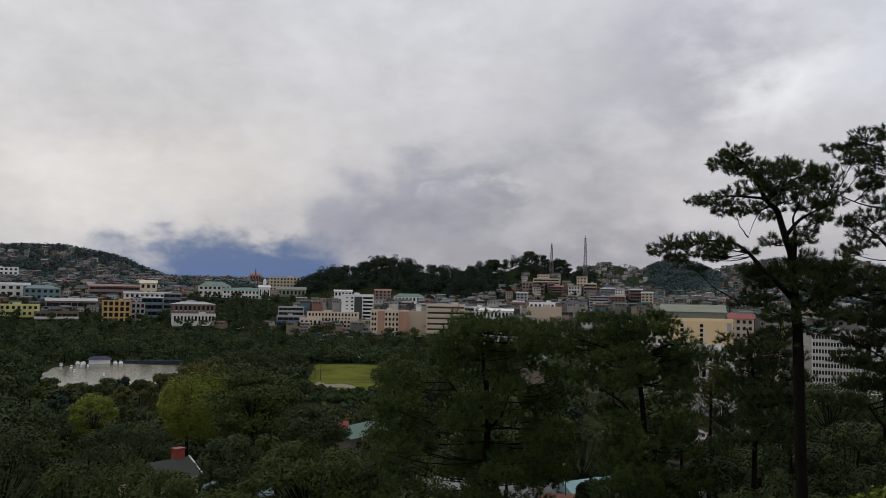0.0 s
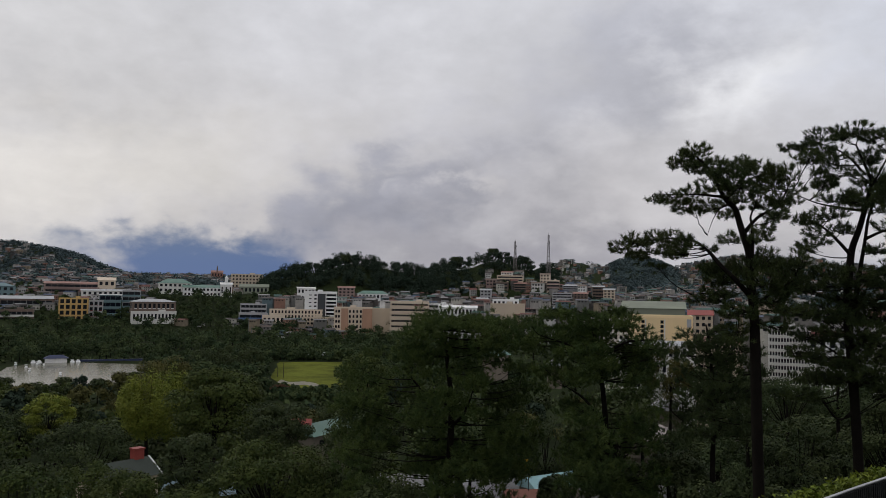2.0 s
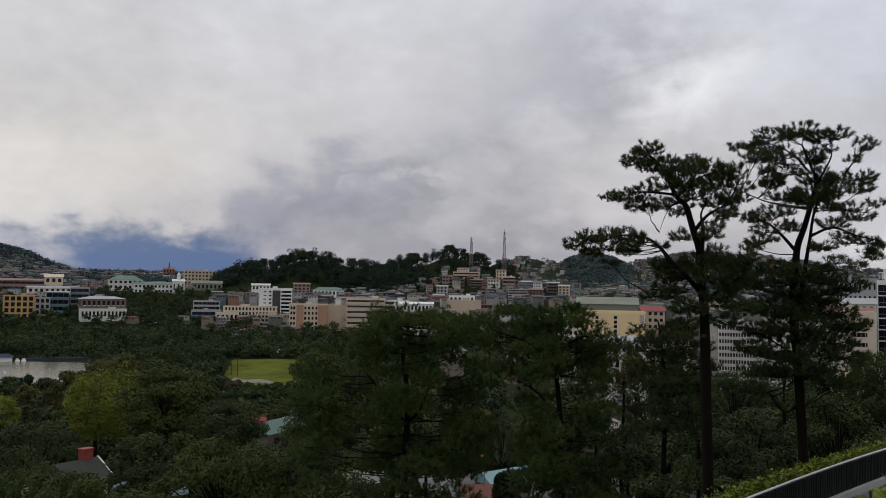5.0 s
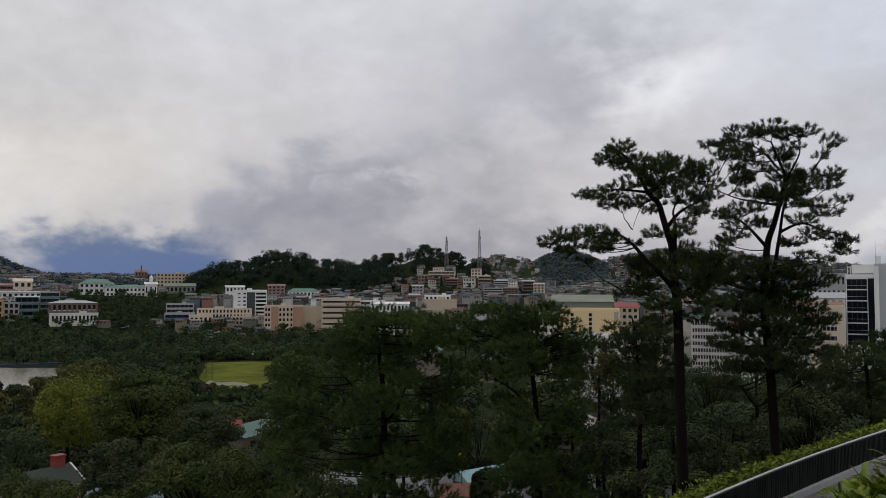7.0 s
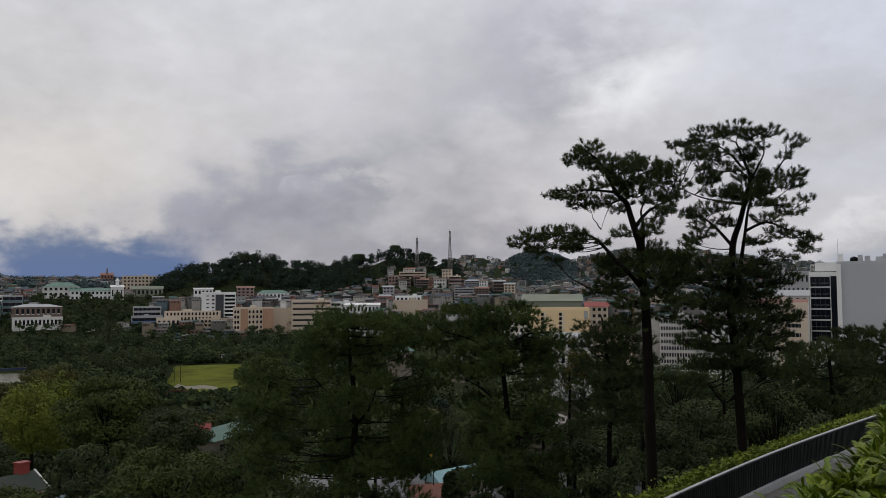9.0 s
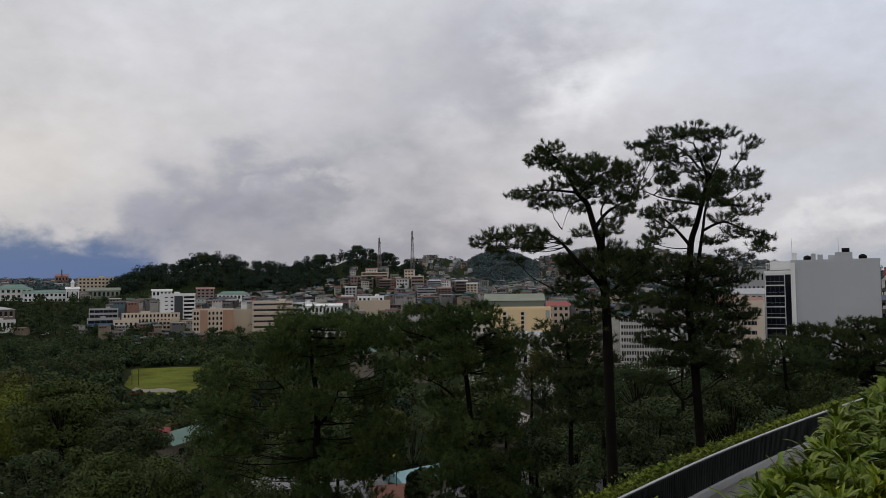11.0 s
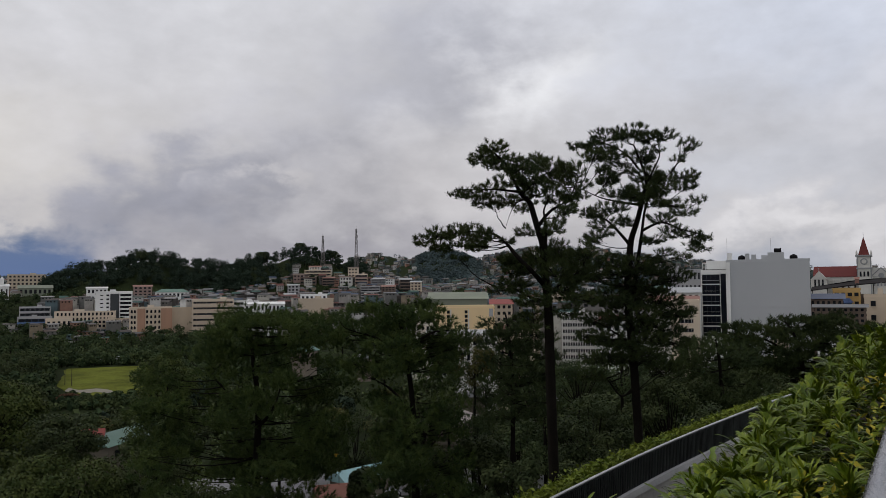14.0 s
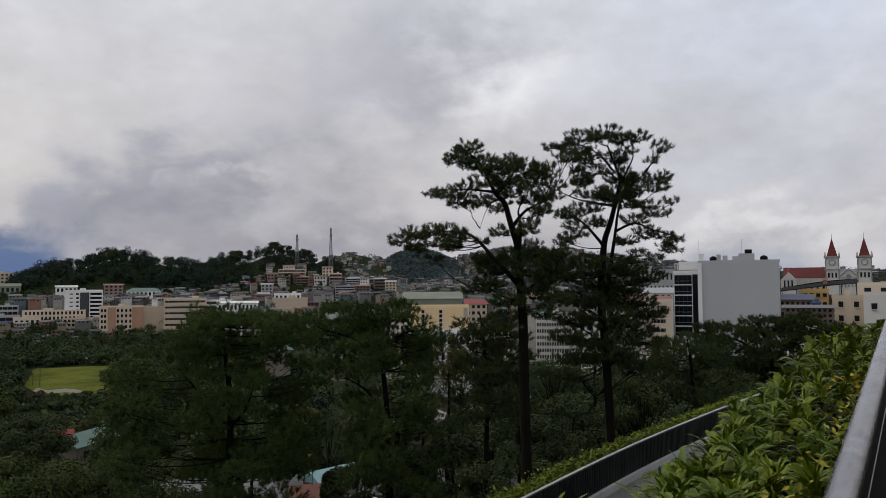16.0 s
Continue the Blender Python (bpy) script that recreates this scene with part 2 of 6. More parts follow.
BASE_D = np.array([0, 15, 30, 60, 130, 250, 420, 600, 720, 850, 1000, 1070, 1150, 1300, 1700, 2300, 3000, 4900])
BASE_Z = np.array([-5, -6, -11, -19, -31, -44, -50, -54, -56, -48, -31, -15, -4, 5, 18, 34, 40, 42])
HILLS = [  # bearing, distance, height, half-width across, half-width along
    (-17.6, 1260, 24, 42, 80), (-14.0, 1260, 40, 52, 80), (-10.5, 1290, 30, 60, 80), (-6.2, 1260, 34, 50, 80), (-3.2, 1230, 42, 45, 80), (0.2, 1240, 34, 60, 80), (-1.0, 1140, 15, 110, 50),
    (-39.0, 2200, 68, 240, 260), (-34.4, 2180, 28, 110, 200), (-31.7, 2120, 18, 70, 200), (-25, 2600, 8, 200, 200),
    (2.0, 2750, 82, 170, 260), (7.0, 2150, 72, 130, 160), (13.0, 2700, 84, 280, 260), (20.0, 2700, 54, 250, 260), (27.5, 2700, 26, 200, 260), (38, 2500, 10, 300, 260),
    (9.0, 620, 24, 140, 130), (18.5, 500, 22, 100, 110), (35.5, 440, 40, 70, 110), (29.0, 330, 18, 60, 80), (37, 30, 5, 12, 12),
]


def ground(x, y):
    d, a = np.hypot(x, y), np.arctan2(x, y)
    z = np.interp(d, BASE_D, BASE_Z)
    for b, hd, h, sa, sd in HILLS:
        da = np.abs(a - b * DEG)
        across = np.where(da < 1.2, da, 3.0) * hd
        z = z + h * np.exp(-(across / sa) ** 2 - ((d - hd) / sd) ** 2)
    for b, hd, wb, wd, level in ((-32.0, 565, 6.0, 112, LAKE_Z - 1.2), (-16.6, 500, 4.2, 104, FIELD_Z - 0.12)):
        inside = np.maximum(np.abs(a / DEG - b) / wb, np.abs(d - hd) / wd) < 1
        z = np.where(inside, level, z)
    return z


def gz(bearing, d):
    p = plan(bearing, d)
    return float(ground(p.x, p.y))


class Mesher:
    """Collects boxes and faces into one mesh."""

    def __init__(self):
        self.v, self.f = [], []

    def box(self, c, s, turn=0.0):
        ca, sa = math.cos(turn), math.sin(turn)
        o = len(self.v)
        for dz in (-0.5, 0.5):
            for dx, dy in ((-0.5, -0.5), (0.5, -0.5), (0.5, 0.5), (-0.5, 0.5)):
                x, y = dx * s[0], dy * s[1]
                self.v.append((c[0] + x * ca - y * sa, c[1] + x * sa + y * ca, c[2] + dz * s[2]))
        self.f += [tuple(o + i for i in q) for q in ((3, 2, 1, 0), (4, 5, 6, 7), (0, 1, 5, 4), (1, 2, 6, 5), (2, 3, 7, 6), (3, 0, 4, 7))]
        return self

    def gable(self, c, s, rise, eave=0.4, turn=0.0, hip=0.0):
        """A pitched roof over a box s wide and deep, its eaves at c; hip draws the ridge's ends in."""
        ca, sa = math.cos(turn), math.sin(turn)
        hx, hy, o = s[0] / 2 + eave, s[1] / 2 + eave, len(self.v)
        for x, y, z in ((-hx, -hy, 0), (hx, -hy, 0), (hx, hy, 0), (-hx, hy, 0), (-hx + hip, 0, rise), (hx - hip, 0, rise)):
            self.v.append((c[0] + x * ca - y * sa, c[1] + x * sa + y * ca, c[2] + z))
        self.f += [tuple(o + i for i in q) for q in ((3, 2, 1, 0), (0, 1, 5, 4), (2, 3, 4, 5), (1, 2, 5), (3, 0, 4))]
        return self

    def tube(self, pts, radii, sides=8):
        pts = [Vector(p) for p in pts]
        o = len(self.v)
        for i, p in enumerate(pts):
            way = (pts[min(i + 1, len(pts) - 1)] - pts[max(i - 1, 0)]).normalized()
            a = way.cross(Vector((0.31, 0.95, 0.02) if abs(way.z) > 0.5 else (0, 0, 1))).normalized()
            b = way.cross(a)
            r = radii[i] if hasattr(radii, "__len__") else radii
            for k in range(sides):
                t = 2 * math.pi * k / sides
                self.v.append(tuple(p + a * (r * math.cos(t)) + b * (r * math.sin(t))))
        for i in range(len(pts) - 1):
            for k in range(sides):
                k2 = (k + 1) % sides
                self.f.append((o + i * sides + k, o + i * sides + k2, o + (i + 1) * sides + k2, o + (i + 1) * sides + k))
        self.f.append(tuple(o + k for k in range(sides))[::-1])
        self.f.append(tuple(o + (len(pts) - 1) * sides + k for k in range(sides)))
        return self

    def mesh(self, name, mat, smooth=False):
        me = bpy.data.meshes.new(name)
        me.from_pydata(self.v, [], self.f)
        me.materials.append(mat)
        if smooth:
            me.polygons.foreach_set("use_smooth", [True] * len(me.polygons))
        me.update()
        return me


def part(name, body, mat, parent=None, label="", smooth=False):
    me = body if isinstance(body, bpy.types.Mesh) else body.mesh(name, mat, smooth)
    ob = new(name, me)
    ob.parent = parent
    if label:
        ob["label"] = label
    return ob


def thing(name, m, label, category, group="", kind=""):
    ob = new(name)
    ob.matrix_world = m
    return tagged(ob, label, category, group, kind)


UNIT = {}


def block_part(name, mat, parent, c, s, label=""):
    """A box part on a shared mesh, at its place and size."""
    if mat.name not in UNIT:
        UNIT[mat.name] = Mesher().box((0, 0, 0), (1, 1, 1)).mesh("block", mat)
    ob = new(name, UNIT[mat.name])
    ob.parent = parent
    ob.location, ob.scale = c, s
    if label:
        ob["label"] = label
    return ob


def fast_mesh(name, verts, tris, mat):
    """A mesh from arrays of vertices and triangles."""
    me = bpy.data.meshes.new(name)
    me.vertices.add(len(verts))
    me.vertices.foreach_set("co", np.asarray(verts, dtype=np.float32).ravel())
    me.loops.add(len(tris) * 3)
    me.loops.foreach_set("vertex_index", np.asarray(tris, dtype=np.int32).ravel())
    me.polygons.add(len(tris))
    me.polygons.foreach_set("loop_start", np.arange(len(tris), dtype=np.int32) * 3)
    me.materials.append(mat)
    me.update(calc_edges=True)
    return me


def unit_vectors(n):
    v = rng.normal(size=(n, 3))
    return v / np.linalg.norm(v, axis=1)[:, None]


def leaves(centres, size, up=0.5, shape=0.55, skin=None):
    """One rhombic leaf spray at each centre, facing mostly up, or out from the clump's skin where that is given."""
    n = len(centres)
    nor = unit_vectors(n) * (1.0 if skin is None else 0.62) + [0, 0, up]
    if skin is not None:
        nor = nor + skin
    nor /= np.linalg.norm(nor, axis=1)[:, None]
    a = np.cross(nor, unit_vectors(n))
    a /= np.linalg.norm(a, axis=1)[:, None] + 1e-6
    b = np.cross(nor, a)
    s = size * rng.uniform(0.6, 1.3, (n, 1))
    v = np.stack([centres - a * s, centres - b * s * shape + nor * s * 0.15, centres + a * s, centres + b * s * shape + nor * s * 0.15], 1).reshape(-1, 3)
    q = np.arange(n)[:, None] * 4
    return v, np.concatenate([q + [0, 1, 2], q + [0, 2, 3]], 0)


def fill_pads(pads, counts, shell=0.45, skins=False):
    """Points inside flattened clumps (x, y, z, rx, ry, rz), denser near their skins; with skins, the way out of the clump too."""
    out, ways = [], []
    for (x, y, z, a, b, c), k in zip(pads, counts):
        u = unit_vectors(int(k)) * (rng.uniform(shell ** 3, 1, (int(k), 1)) ** (1 / 3)) * rng.uniform(0.8, 1.12, (int(k), 1))
        u[:, 2] = np.abs(u[:, 2]) * np.where(rng.random(int(k)) < 0.68, 1, -0.7)
        out.append(u * [a, b, c] + [x, y, z])
        ways.append(u)
    return (np.concatenate(out), np.concatenate(ways)) if skins else np.concatenate(out)

# ---------------------------------------------------------------- ground, water, field
rings = np.concatenate([np.linspace(0.5, 60, 18), np.geomspace(68, 4900, 84)])
spokes = np.concatenate([np.arange(-48, 48, 0.6), np.arange(48, 312, 6.0)]) * DEG
gv = [(r * math.sin(a), r * math.cos(a), 0.0) for r in rings for a in spokes]
gv = np.array(gv)
gv[:, 2] = ground(gv[:, 0], gv[:, 1])
ns = len(spokes)
gi = np.array([[i * ns + k, i * ns + (k + 1) % ns, (i + 1) * ns + (k + 1) % ns, (i + 1) * ns + k] for i in range(len(rings) - 1) for k in range(ns)])
gt = np.concatenate([gi[:, [0, 2, 1]], gi[:, [0, 3, 2]]])
tagged(new("ground", fast_mesh("ground", gv, gt, SOIL)), "dark overgrown hillside falling to a valley town", "ground", kind="structure")


def flat_patch(name, rim, z, mat, label, category):
    """A level sheet with a wavy rim, draped a little above the ground."""
    me = bpy.data.meshes.new(name)
    me.from_pydata([(p.x, p.y, z) for p in rim], [], [tuple(range(len(rim)))])
    me.materials.append(mat)
    if me.polygons[0].normal.z < 0:
        me.flip_normals()
    return tagged(new(name, me), label, category, kind="structure")


def outline(corners, sway, seed):
    """The rim of a patch between corners given as bearing and distance, uneven along its sides."""
    rim = []
    for i, (b, d) in enumerate(corners):
        b2, d2 = corners[(i + 1) % len(corners)]
        for j in range(8):
            p = plan(b + (b2 - b) * j / 8, d + (d2 - d) * j / 8)
            rim.append(p + Vector((noise.noise((p.x * 0.05, p.y * 0.05, seed)), noise.noise((p.x * 0.05, p.y * 0.05, seed + 9)), 0)) * sway)
    return rim


flat_patch("water", outline([(-32.4, 658), (-27.6, 626), (-27.4, 520), (-30.6, 480), (-34.6, 455), (-36.6, 500), (-36.5, 570), (-35.6, 628), (-33.8, 654)], 4.0, 2.0), LAKE_Z, water_mat, "still grey-green park lake reflecting the overcast sky", "lake")
flat_patch("playing_field", outline([(-18.5, 577), (-13.4, 572), (-13.2, 425), (-16.0, 414), (-18.2, 430), (-19.1, 470)], 3.0, 5.0), FIELD_Z, GRASS, "bright green grass playing field among trees", "field")
flat_patch("bare_earth", outline([(-18.8, 462), (-17.3, 446), (-16.4, 449), (-15.4, 434), (-15.2, 426), (-16.6, 432), (-17.4, 427), (-18.3, 440)], 8.0, 4.0), FIELD_Z + 0.06, EARTH, "worn wet earth at the edge of the field", "bare ground")

# ---------------------------------------------------------------- buildings
CREAM = paint("cream_render", (0.62, 0.52, 0.41))
BEIGE = paint("beige_render", (0.52, 0.43, 0.33))
PEACH = paint("peach_brown_render", (0.42, 0.25, 0.17))
OFFWHITE = paint("off_white_render", (0.62, 0.61, 0.58))
WHITE = paint("white_render", (0.74, 0.74, 0.73))
YELLOW = paint("pale_yellow_render", (0.78, 0.60, 0.35))
LEMON = paint("lemon_render", (0.55, 0.52, 0.22))
ORANGE = paint("ochre_render", (0.52, 0.34, 0.13))
GREY = paint("grey_render", (0.36, 0.36, 0.37))
COOLGREY = paint("pale_grey_blank_render", (0.425, 0.44, 0.46), vary=0.05)
DARKGREY = paint("dark_grey_cladding", (0.05, 0.055, 0.06))
BROWN = paint("brown_render", (0.15, 0.11, 0.09))
TEAL = paint("teal_cladding", (0.13, 0.20, 0.22))
PINK = paint("dusty_pink_render", (0.27, 0.19, 0.17))
GREENROOF = paint("green_tin_roof", (0.10, 0.19, 0.15), 0.5)
PALEGREEN = paint("pale_green_tin_roof", (0.20, 0.22, 0.17), 0.8)
REDROOF = paint("red_tin_roof", (0.24, 0.045, 0.035), 0.5)
RUSTROOF = paint("rusty_red_roof", (0.26, 0.13, 0.10), 0.6)
GREYROOF = paint("grey_tin_roof", (0.34, 0.35, 0.36), 0.5)
SPIRE = paint("maroon_spire_tiles", (0.115, 0.017, 0.015), 0.7)
NAVY = paint("navy_tin_roof", (0.06, 0.08, 0.14), 0.5)


def building(name, label, b0, b1, top, low, d, wall, floors, cols, style="punched", depth=18, turn=0.0, roof="flat", roofmat=None, rise=3.0, glass=None, band=None, side=True, win=(0.5, 0.5), group="", head=True):
    """A block that spans two bearings, its roofline and lowest seen storey given as elevations; floors and bays of windows on its front."""
    mid = (b0 + b1) / 2
    wide = d * (b1 - b0) * DEG / max(math.cos(turn * DEG), 0.5)
    zt, zl = height(d, top), height(d, low)
    zb = min(gz(mid, d) - 3, zl - 4)
    root = thing(name, Matrix.Translation(plan(mid, d, zb)) @ pose(0, 0, 0, 0, 0, -mid + turn), label, "building", group)
    hgt, fl = zt - zb, (zt - zl) / max(floors, 1)
    glass = glass or GLASS_DARK
    block_part("wall", wall, root, (0, depth / 2, hgt / 2), (wide, depth, hgt))
    below = max(0, int((zl - zb - 4) / fl)) if floors else 0
    if roof == "flat":
        for x, y, sx, sy in ((0, 0.2, wide + 0.3, 0.4), (0, depth - 0.2, wide + 0.3, 0.4), (-wide / 2 + 0.2, depth / 2, 0.4, depth - 0.8), (wide / 2 - 0.2, depth / 2, 0.4, depth - 0.8)):
            block_part("parapet", wall, root, (x, y, hgt + 0.45), (sx, sy, 0.9))
        block_part("roof", GREYROOF, root, (0, depth / 2, hgt + 0.1), (wide - 0.8, depth - 0.8, 0.2))
        if wide > 9 and head:
            block_part("stair_head", wall, root, (wide * rng.uniform(-0.25, 0.25), depth * 0.6, hgt + 1.5), (wide * 0.16, depth * 0.25, 2.6))
    else:
        part("roof", Mesher().gable((0, depth / 2, hgt), (wide, depth), rise, 0.8, 0, min(wide, depth) * 0.5 if roof == "hip" else 0.0), roofmat or GREYROOF, root)
    for f in range(-min(below, 2), floors):
        z = hgt - fl * (floors - f) + fl * 0.55
        if style == "ribbon":
            block_part("window", glass, root, (0, -0.02, z), (wide * 0.94, 0.3, fl * win[1]))
            block_part("sill", band or wall, root, (0, -0.35, z - fl * 0.42), (wide * 1.01, 0.9, fl * 0.34))
            for k in range(1, cols):
                block_part("mullion", band or wall, root, (wide * (k / cols - 0.5) * 0.94, -0.2, z), (0.22, 0.2, fl * win[1]))
        elif style == "punched":
            for k in range(cols):
                x = wide * ((k + 0.5) / cols - 0.5) * 0.95
                win_ob = block_part("window", glass, root, (x, 0.0, z), (wide / cols * win[0], 0.24, fl * win[1]))
                block_part("sill", band or wall, win_ob, (0, -0.6, -0.56), (1.16, 2.0, 0.12))
        if side and style != "blank":
            n = max(2, int(depth / 5))
            for sx in (-1, 1):
                for k in range(n):
                    block_part("window", glass, root, (sx * wide / 2, depth * (k + 0.5) / n, z), (0.24, depth / n * 0.45, fl * win[1]))
    return root, wide, hgt, zb


# the near town on the slope across the valley
building("apartment_block", "lemon yellow apartment block with small windows", -39.6, -36.6, -1.03, -2.5, 1000, LEMON, 4, 9, depth=20)
building("office_block", "dark brown office block with pale bands", -36.9, -34.3, -1.48, -2.7, 980, BROWN, 3, 8, "ribbon", 22, band=OFFWHITE, win=(0.5, 0.45))
building("office_block", "long dark building with a wide grey roof", -36.3, -33.2, -0.74, -1.8, 1040, BROWN, 2, 8, "ribbon", 26, roof="gable", roofmat=GREYROOF, rise=3.5, band=GREY, win=(0.5, 0.45))
building("hotel", "ochre hotel with brown balcony bays", -32.9, -31.1, -0.70, -2.2, 980, ORANGE, 4, 5, depth=18, win=(0.62, 0.7))
building("shop_house", "grey building with a red crown band", -31.1, -30.2, -0.83, -2.3, 985, GREY, 4, 3, depth=16, win=(0.6, 0.6), band=REDROOF)
building("office_block", "teal glass office block with a pale roof slab", -30.45, -29.1, -0.44, -2.2, 990, TEAL, 4, 4, "ribbon", 16, win=(0.5, 0.6), band=TEAL, glass=GLASS_BLUE, roof="gable", roofmat=GREYROOF, rise=1.2)
building("office_block", "slate grey office tower with strip windows", -29.05, -27.9, -0.13, -2.0, 1010, GREY, 5, 3, "ribbon", 18, band=TEAL, win=(0.5, 0.6))
building("school_building", "grey school with white window surrounds and hipped roof", -28.4, -25.6, -0.85, -2.1, 950, BROWN, 2, 9, depth=24, turn=8, roof="hip", roofmat=GREYROOF, rise=3.0, band=WHITE, win=(0.5, 0.5))
building("school_building", "lower white storey of the hipped school", -28.45, -25.55, -1.55, -2.2, 945, OFFWHITE, 1, 12, depth=5, turn=8, side=False)
building("market_building", "long dusty pink building with strip windows", -33.8, -30.5, 0.30, -0.7, 1120, PINK, 3, 9, "ribbon", 24, roof="gable", roofmat=RUSTROOF, rise=2.5, band=PINK, win=(0.5, 0.45))
building("market_building", "pale long low building below the pink one", -31.6, -28.6, -0.15, -0.9, 1080, OFFWHITE, 2, 9, depth=18, roof="gable", roofmat=GREYROOF, rise=2)
building("church", "small cream church front with pediment", -30.6, -29.5, 0.55, -0.4, 1120, CREAM, 2, 3, depth=20, roof="gable", roofmat=CREAM, rise=4)
building("office_block", "teal roofed hall with pale walls", -37.6, -35.4, 0.05, -0.7, 1090, TEAL, 2, 6, depth=24, roof="hip", roofmat=TEAL, rise=4)
building("office_block", "pale building at the edge of town", -40.2, -37.2, 0.25, -0.9, 1120, OFFWHITE, 3, 7, depth=20, roof="gable", roofmat=GREYROOF, rise=3)
building("apartment_block", "white flat-roofed block on the hillside", -39.3, -37.9, 1.35, 0.6, 1700, WHITE, 3, 5, depth=18)
building("civic_building", "green roofed hall with deep eaves", -26.8, -24.6, 0.45, -0.2, 1150, OFFWHITE, 2, 7, depth=26, roof="hip", roofmat=GREENROOF, rise=6)
building("civic_building", "long white civic building with green roof", -25.2, -22.6, 0.18, -0.45, 1140, WHITE, 2, 10, depth=20, roof="gable", roofmat=GREENROOF, rise=3.5)
root, wd, hg, zb = building("civic_building", "white columned portico with a small tower", -22.7, -21.9, 0.42, -0.45, 1130, WHITE, 1, 3, depth=14, roof="gable", roofmat=WHITE, rise=3.0)
for k in range(6):
    part("column", Mesher().tube([(wd * (k / 5 - 0.5) * 0.9, -2.2, hg - 14), (wd * (k / 5 - 0.5) * 0.9, -2.2, hg - 0.4)], 0.55, 8), WHITE, root)
block_part("tower", WHITE, root, (0, 6, hg + 5), (4.5, 4.5, 7))
part("cupola", Mesher().gable((0, 6, hg + 8.5), (4.5, 4.5), 4.0, 0.5, 0, 2.5), WHITE, root)
building("apartment_block", "tan apartment block on the ridge", -22.0, -19.8, 1.15, 0.45, 1250, BEIGE, 3, 9, depth=18)
building("civic_building", "low hall with pale green roof", -21.4, -19.4, 0.30, -0.2, 1160, PALEGREEN, 1, 7, depth=16, roof="gable", roofmat=PALEGREEN, rise=4)
building("parking_building", "open concrete parking building", -21.3, -19.5, -0.95, -1.6, 960, GREY, 2, 6, "ribbon", 20, band=GREY, win=(0.5, 0.6))
building("shop_house", "low shop with blue and red boards", -21.4, -19.4, -1.6, -2.4, 940, GREY, 2, 5, "ribbon", 16, band=paint("blue_shop_board", (0.10, 0.17, 0.33)))
building("shop_house", "cream low annex beside the shops", -19.8, -18.2, -1.75, -2.4, 920, CREAM, 1, 5, depth=14)
building("school_building", "long cream school with arched windows", -19.3, -15.6, -1.30, -1.95, 940, CREAM, 2, 15, depth=16, turn=-6, win=(0.45, 0.6))
building("school_building", "cream lower wing with strip windows", -17.0, -13.9, -1.85, -2.4, 915, BEIGE, 2, 12, depth=14, win=(0.6, 0.55))
root, wd, hg, zb = building("office_tower", "white office tower with a black central bay", -16.85, -14.55, 0.0, -1.95, 945, WHITE, 7, 0, depth=20)
block_part("glass_bay", DARKGREY, root, (wd * 0.02, -0.2, hg - 20), (wd * 0.24, 0.9, 36), "black glazed stair bay")
for f in range(8):
    for x, s in ((0.32, 0.32),):
        block_part("balcony", WHITE, root, (wd * x, -0.8, hg - 1.5 - f * 4.4), (wd * s, 1.6, 1.3))
        block_part("window", GLASS_DARK, root, (wd * x, -0.05, hg - 3.6 - f * 4.4), (wd * s * 0.95, 0.3, 2.4))
    block_part("window", GLASS_DARK, root, (-wd * 0.17, 0, hg - 3.6 - f * 4.4), (wd * 0.07, 0.3, 1.8))
    block_part("window", GLASS_DARK, root, (-wd * 0.33, 0, hg - 3.6 - f * 4.4), (wd * 0.08, 0.3, 1.1))
# the arched hotel: peach piers between cream arcaded bays
root, wd, hg, zb = building("hotel", "peach and cream hotel with arched windows", -14.75, -12.0, -1.10, -2.95, 880, CREAM, 0, 0, "blank", 22)
for x, s in ((-0.22, 0.18), (0.37, 0.26)):
    block_part("pier", PEACH, root, (wd * x, -0.4, hg / 2 - 0.6), (wd * s, 1.0, hg), "peach brown wall panel")
for f in range(6):
    for x in (-0.44, -0.37, -0.085, 0.01, 0.105, 0.2):
        z = hg - 4.2 - f * 5.6
        part("arched_window", Mesher().box((0, 0, 0), (2.0, 0.3, 2.2)).tube([(0, -0.15, 1.1), (0, 0.15, 1.1)], 1.0, 12), GLASS_DARK, root).location = (wd * x, -0.05, z)
    block_part("string_course", CREAM, root, (wd * 0.055, -0.3, hg - 6.6 - f * 5.6), (wd * 0.36, 0.5, 0.5))
building("apartment_block", "blank beige block beside the hotel", -12.0, -10.7, -1.15, -2.9, 885, BEIGE, 4, 0, "blank", 20)
root, wd, hg, zb = building("hotel", "large cream hotel with long balcony bands", -10.7, -7.9, -0.62, -3.0, 860, CREAM, 6, 12, "ribbon", 30, turn=0, band=CREAM, win=(0.5, 0.34))
for k in range(9):
    block_part("sign_letter", RUSTROOF, root, (wd * (0.12 + 0.034 * k), -0.9, hg - 3.1), (0.9, 0.2, 1.5))
building("hotel", "angled pale wing of the cream hotel", -7.95, -7.2, -0.75, -2.4, 870, WHITE, 5, 3, "ribbon", 26, turn=-38, band=WHITE)
building("market_hall", "white tin roofed market hall", -7.2, -4.4, -0.95, -1.6, 840, WHITE, 1, 10, depth=26, roof="gable", roofmat=WHITE, rise=2.2)
building("apartment_block", "white walled block with beige lower front", -3.45, -0.95, -0.66, -1.9, 780, BEIGE, 4, 0, "blank", 22)
building("apartment_block", "white set-back top storey", -3.3, -1.4, -0.35, -0.8, 800, WHITE, 1, 6, depth=10)
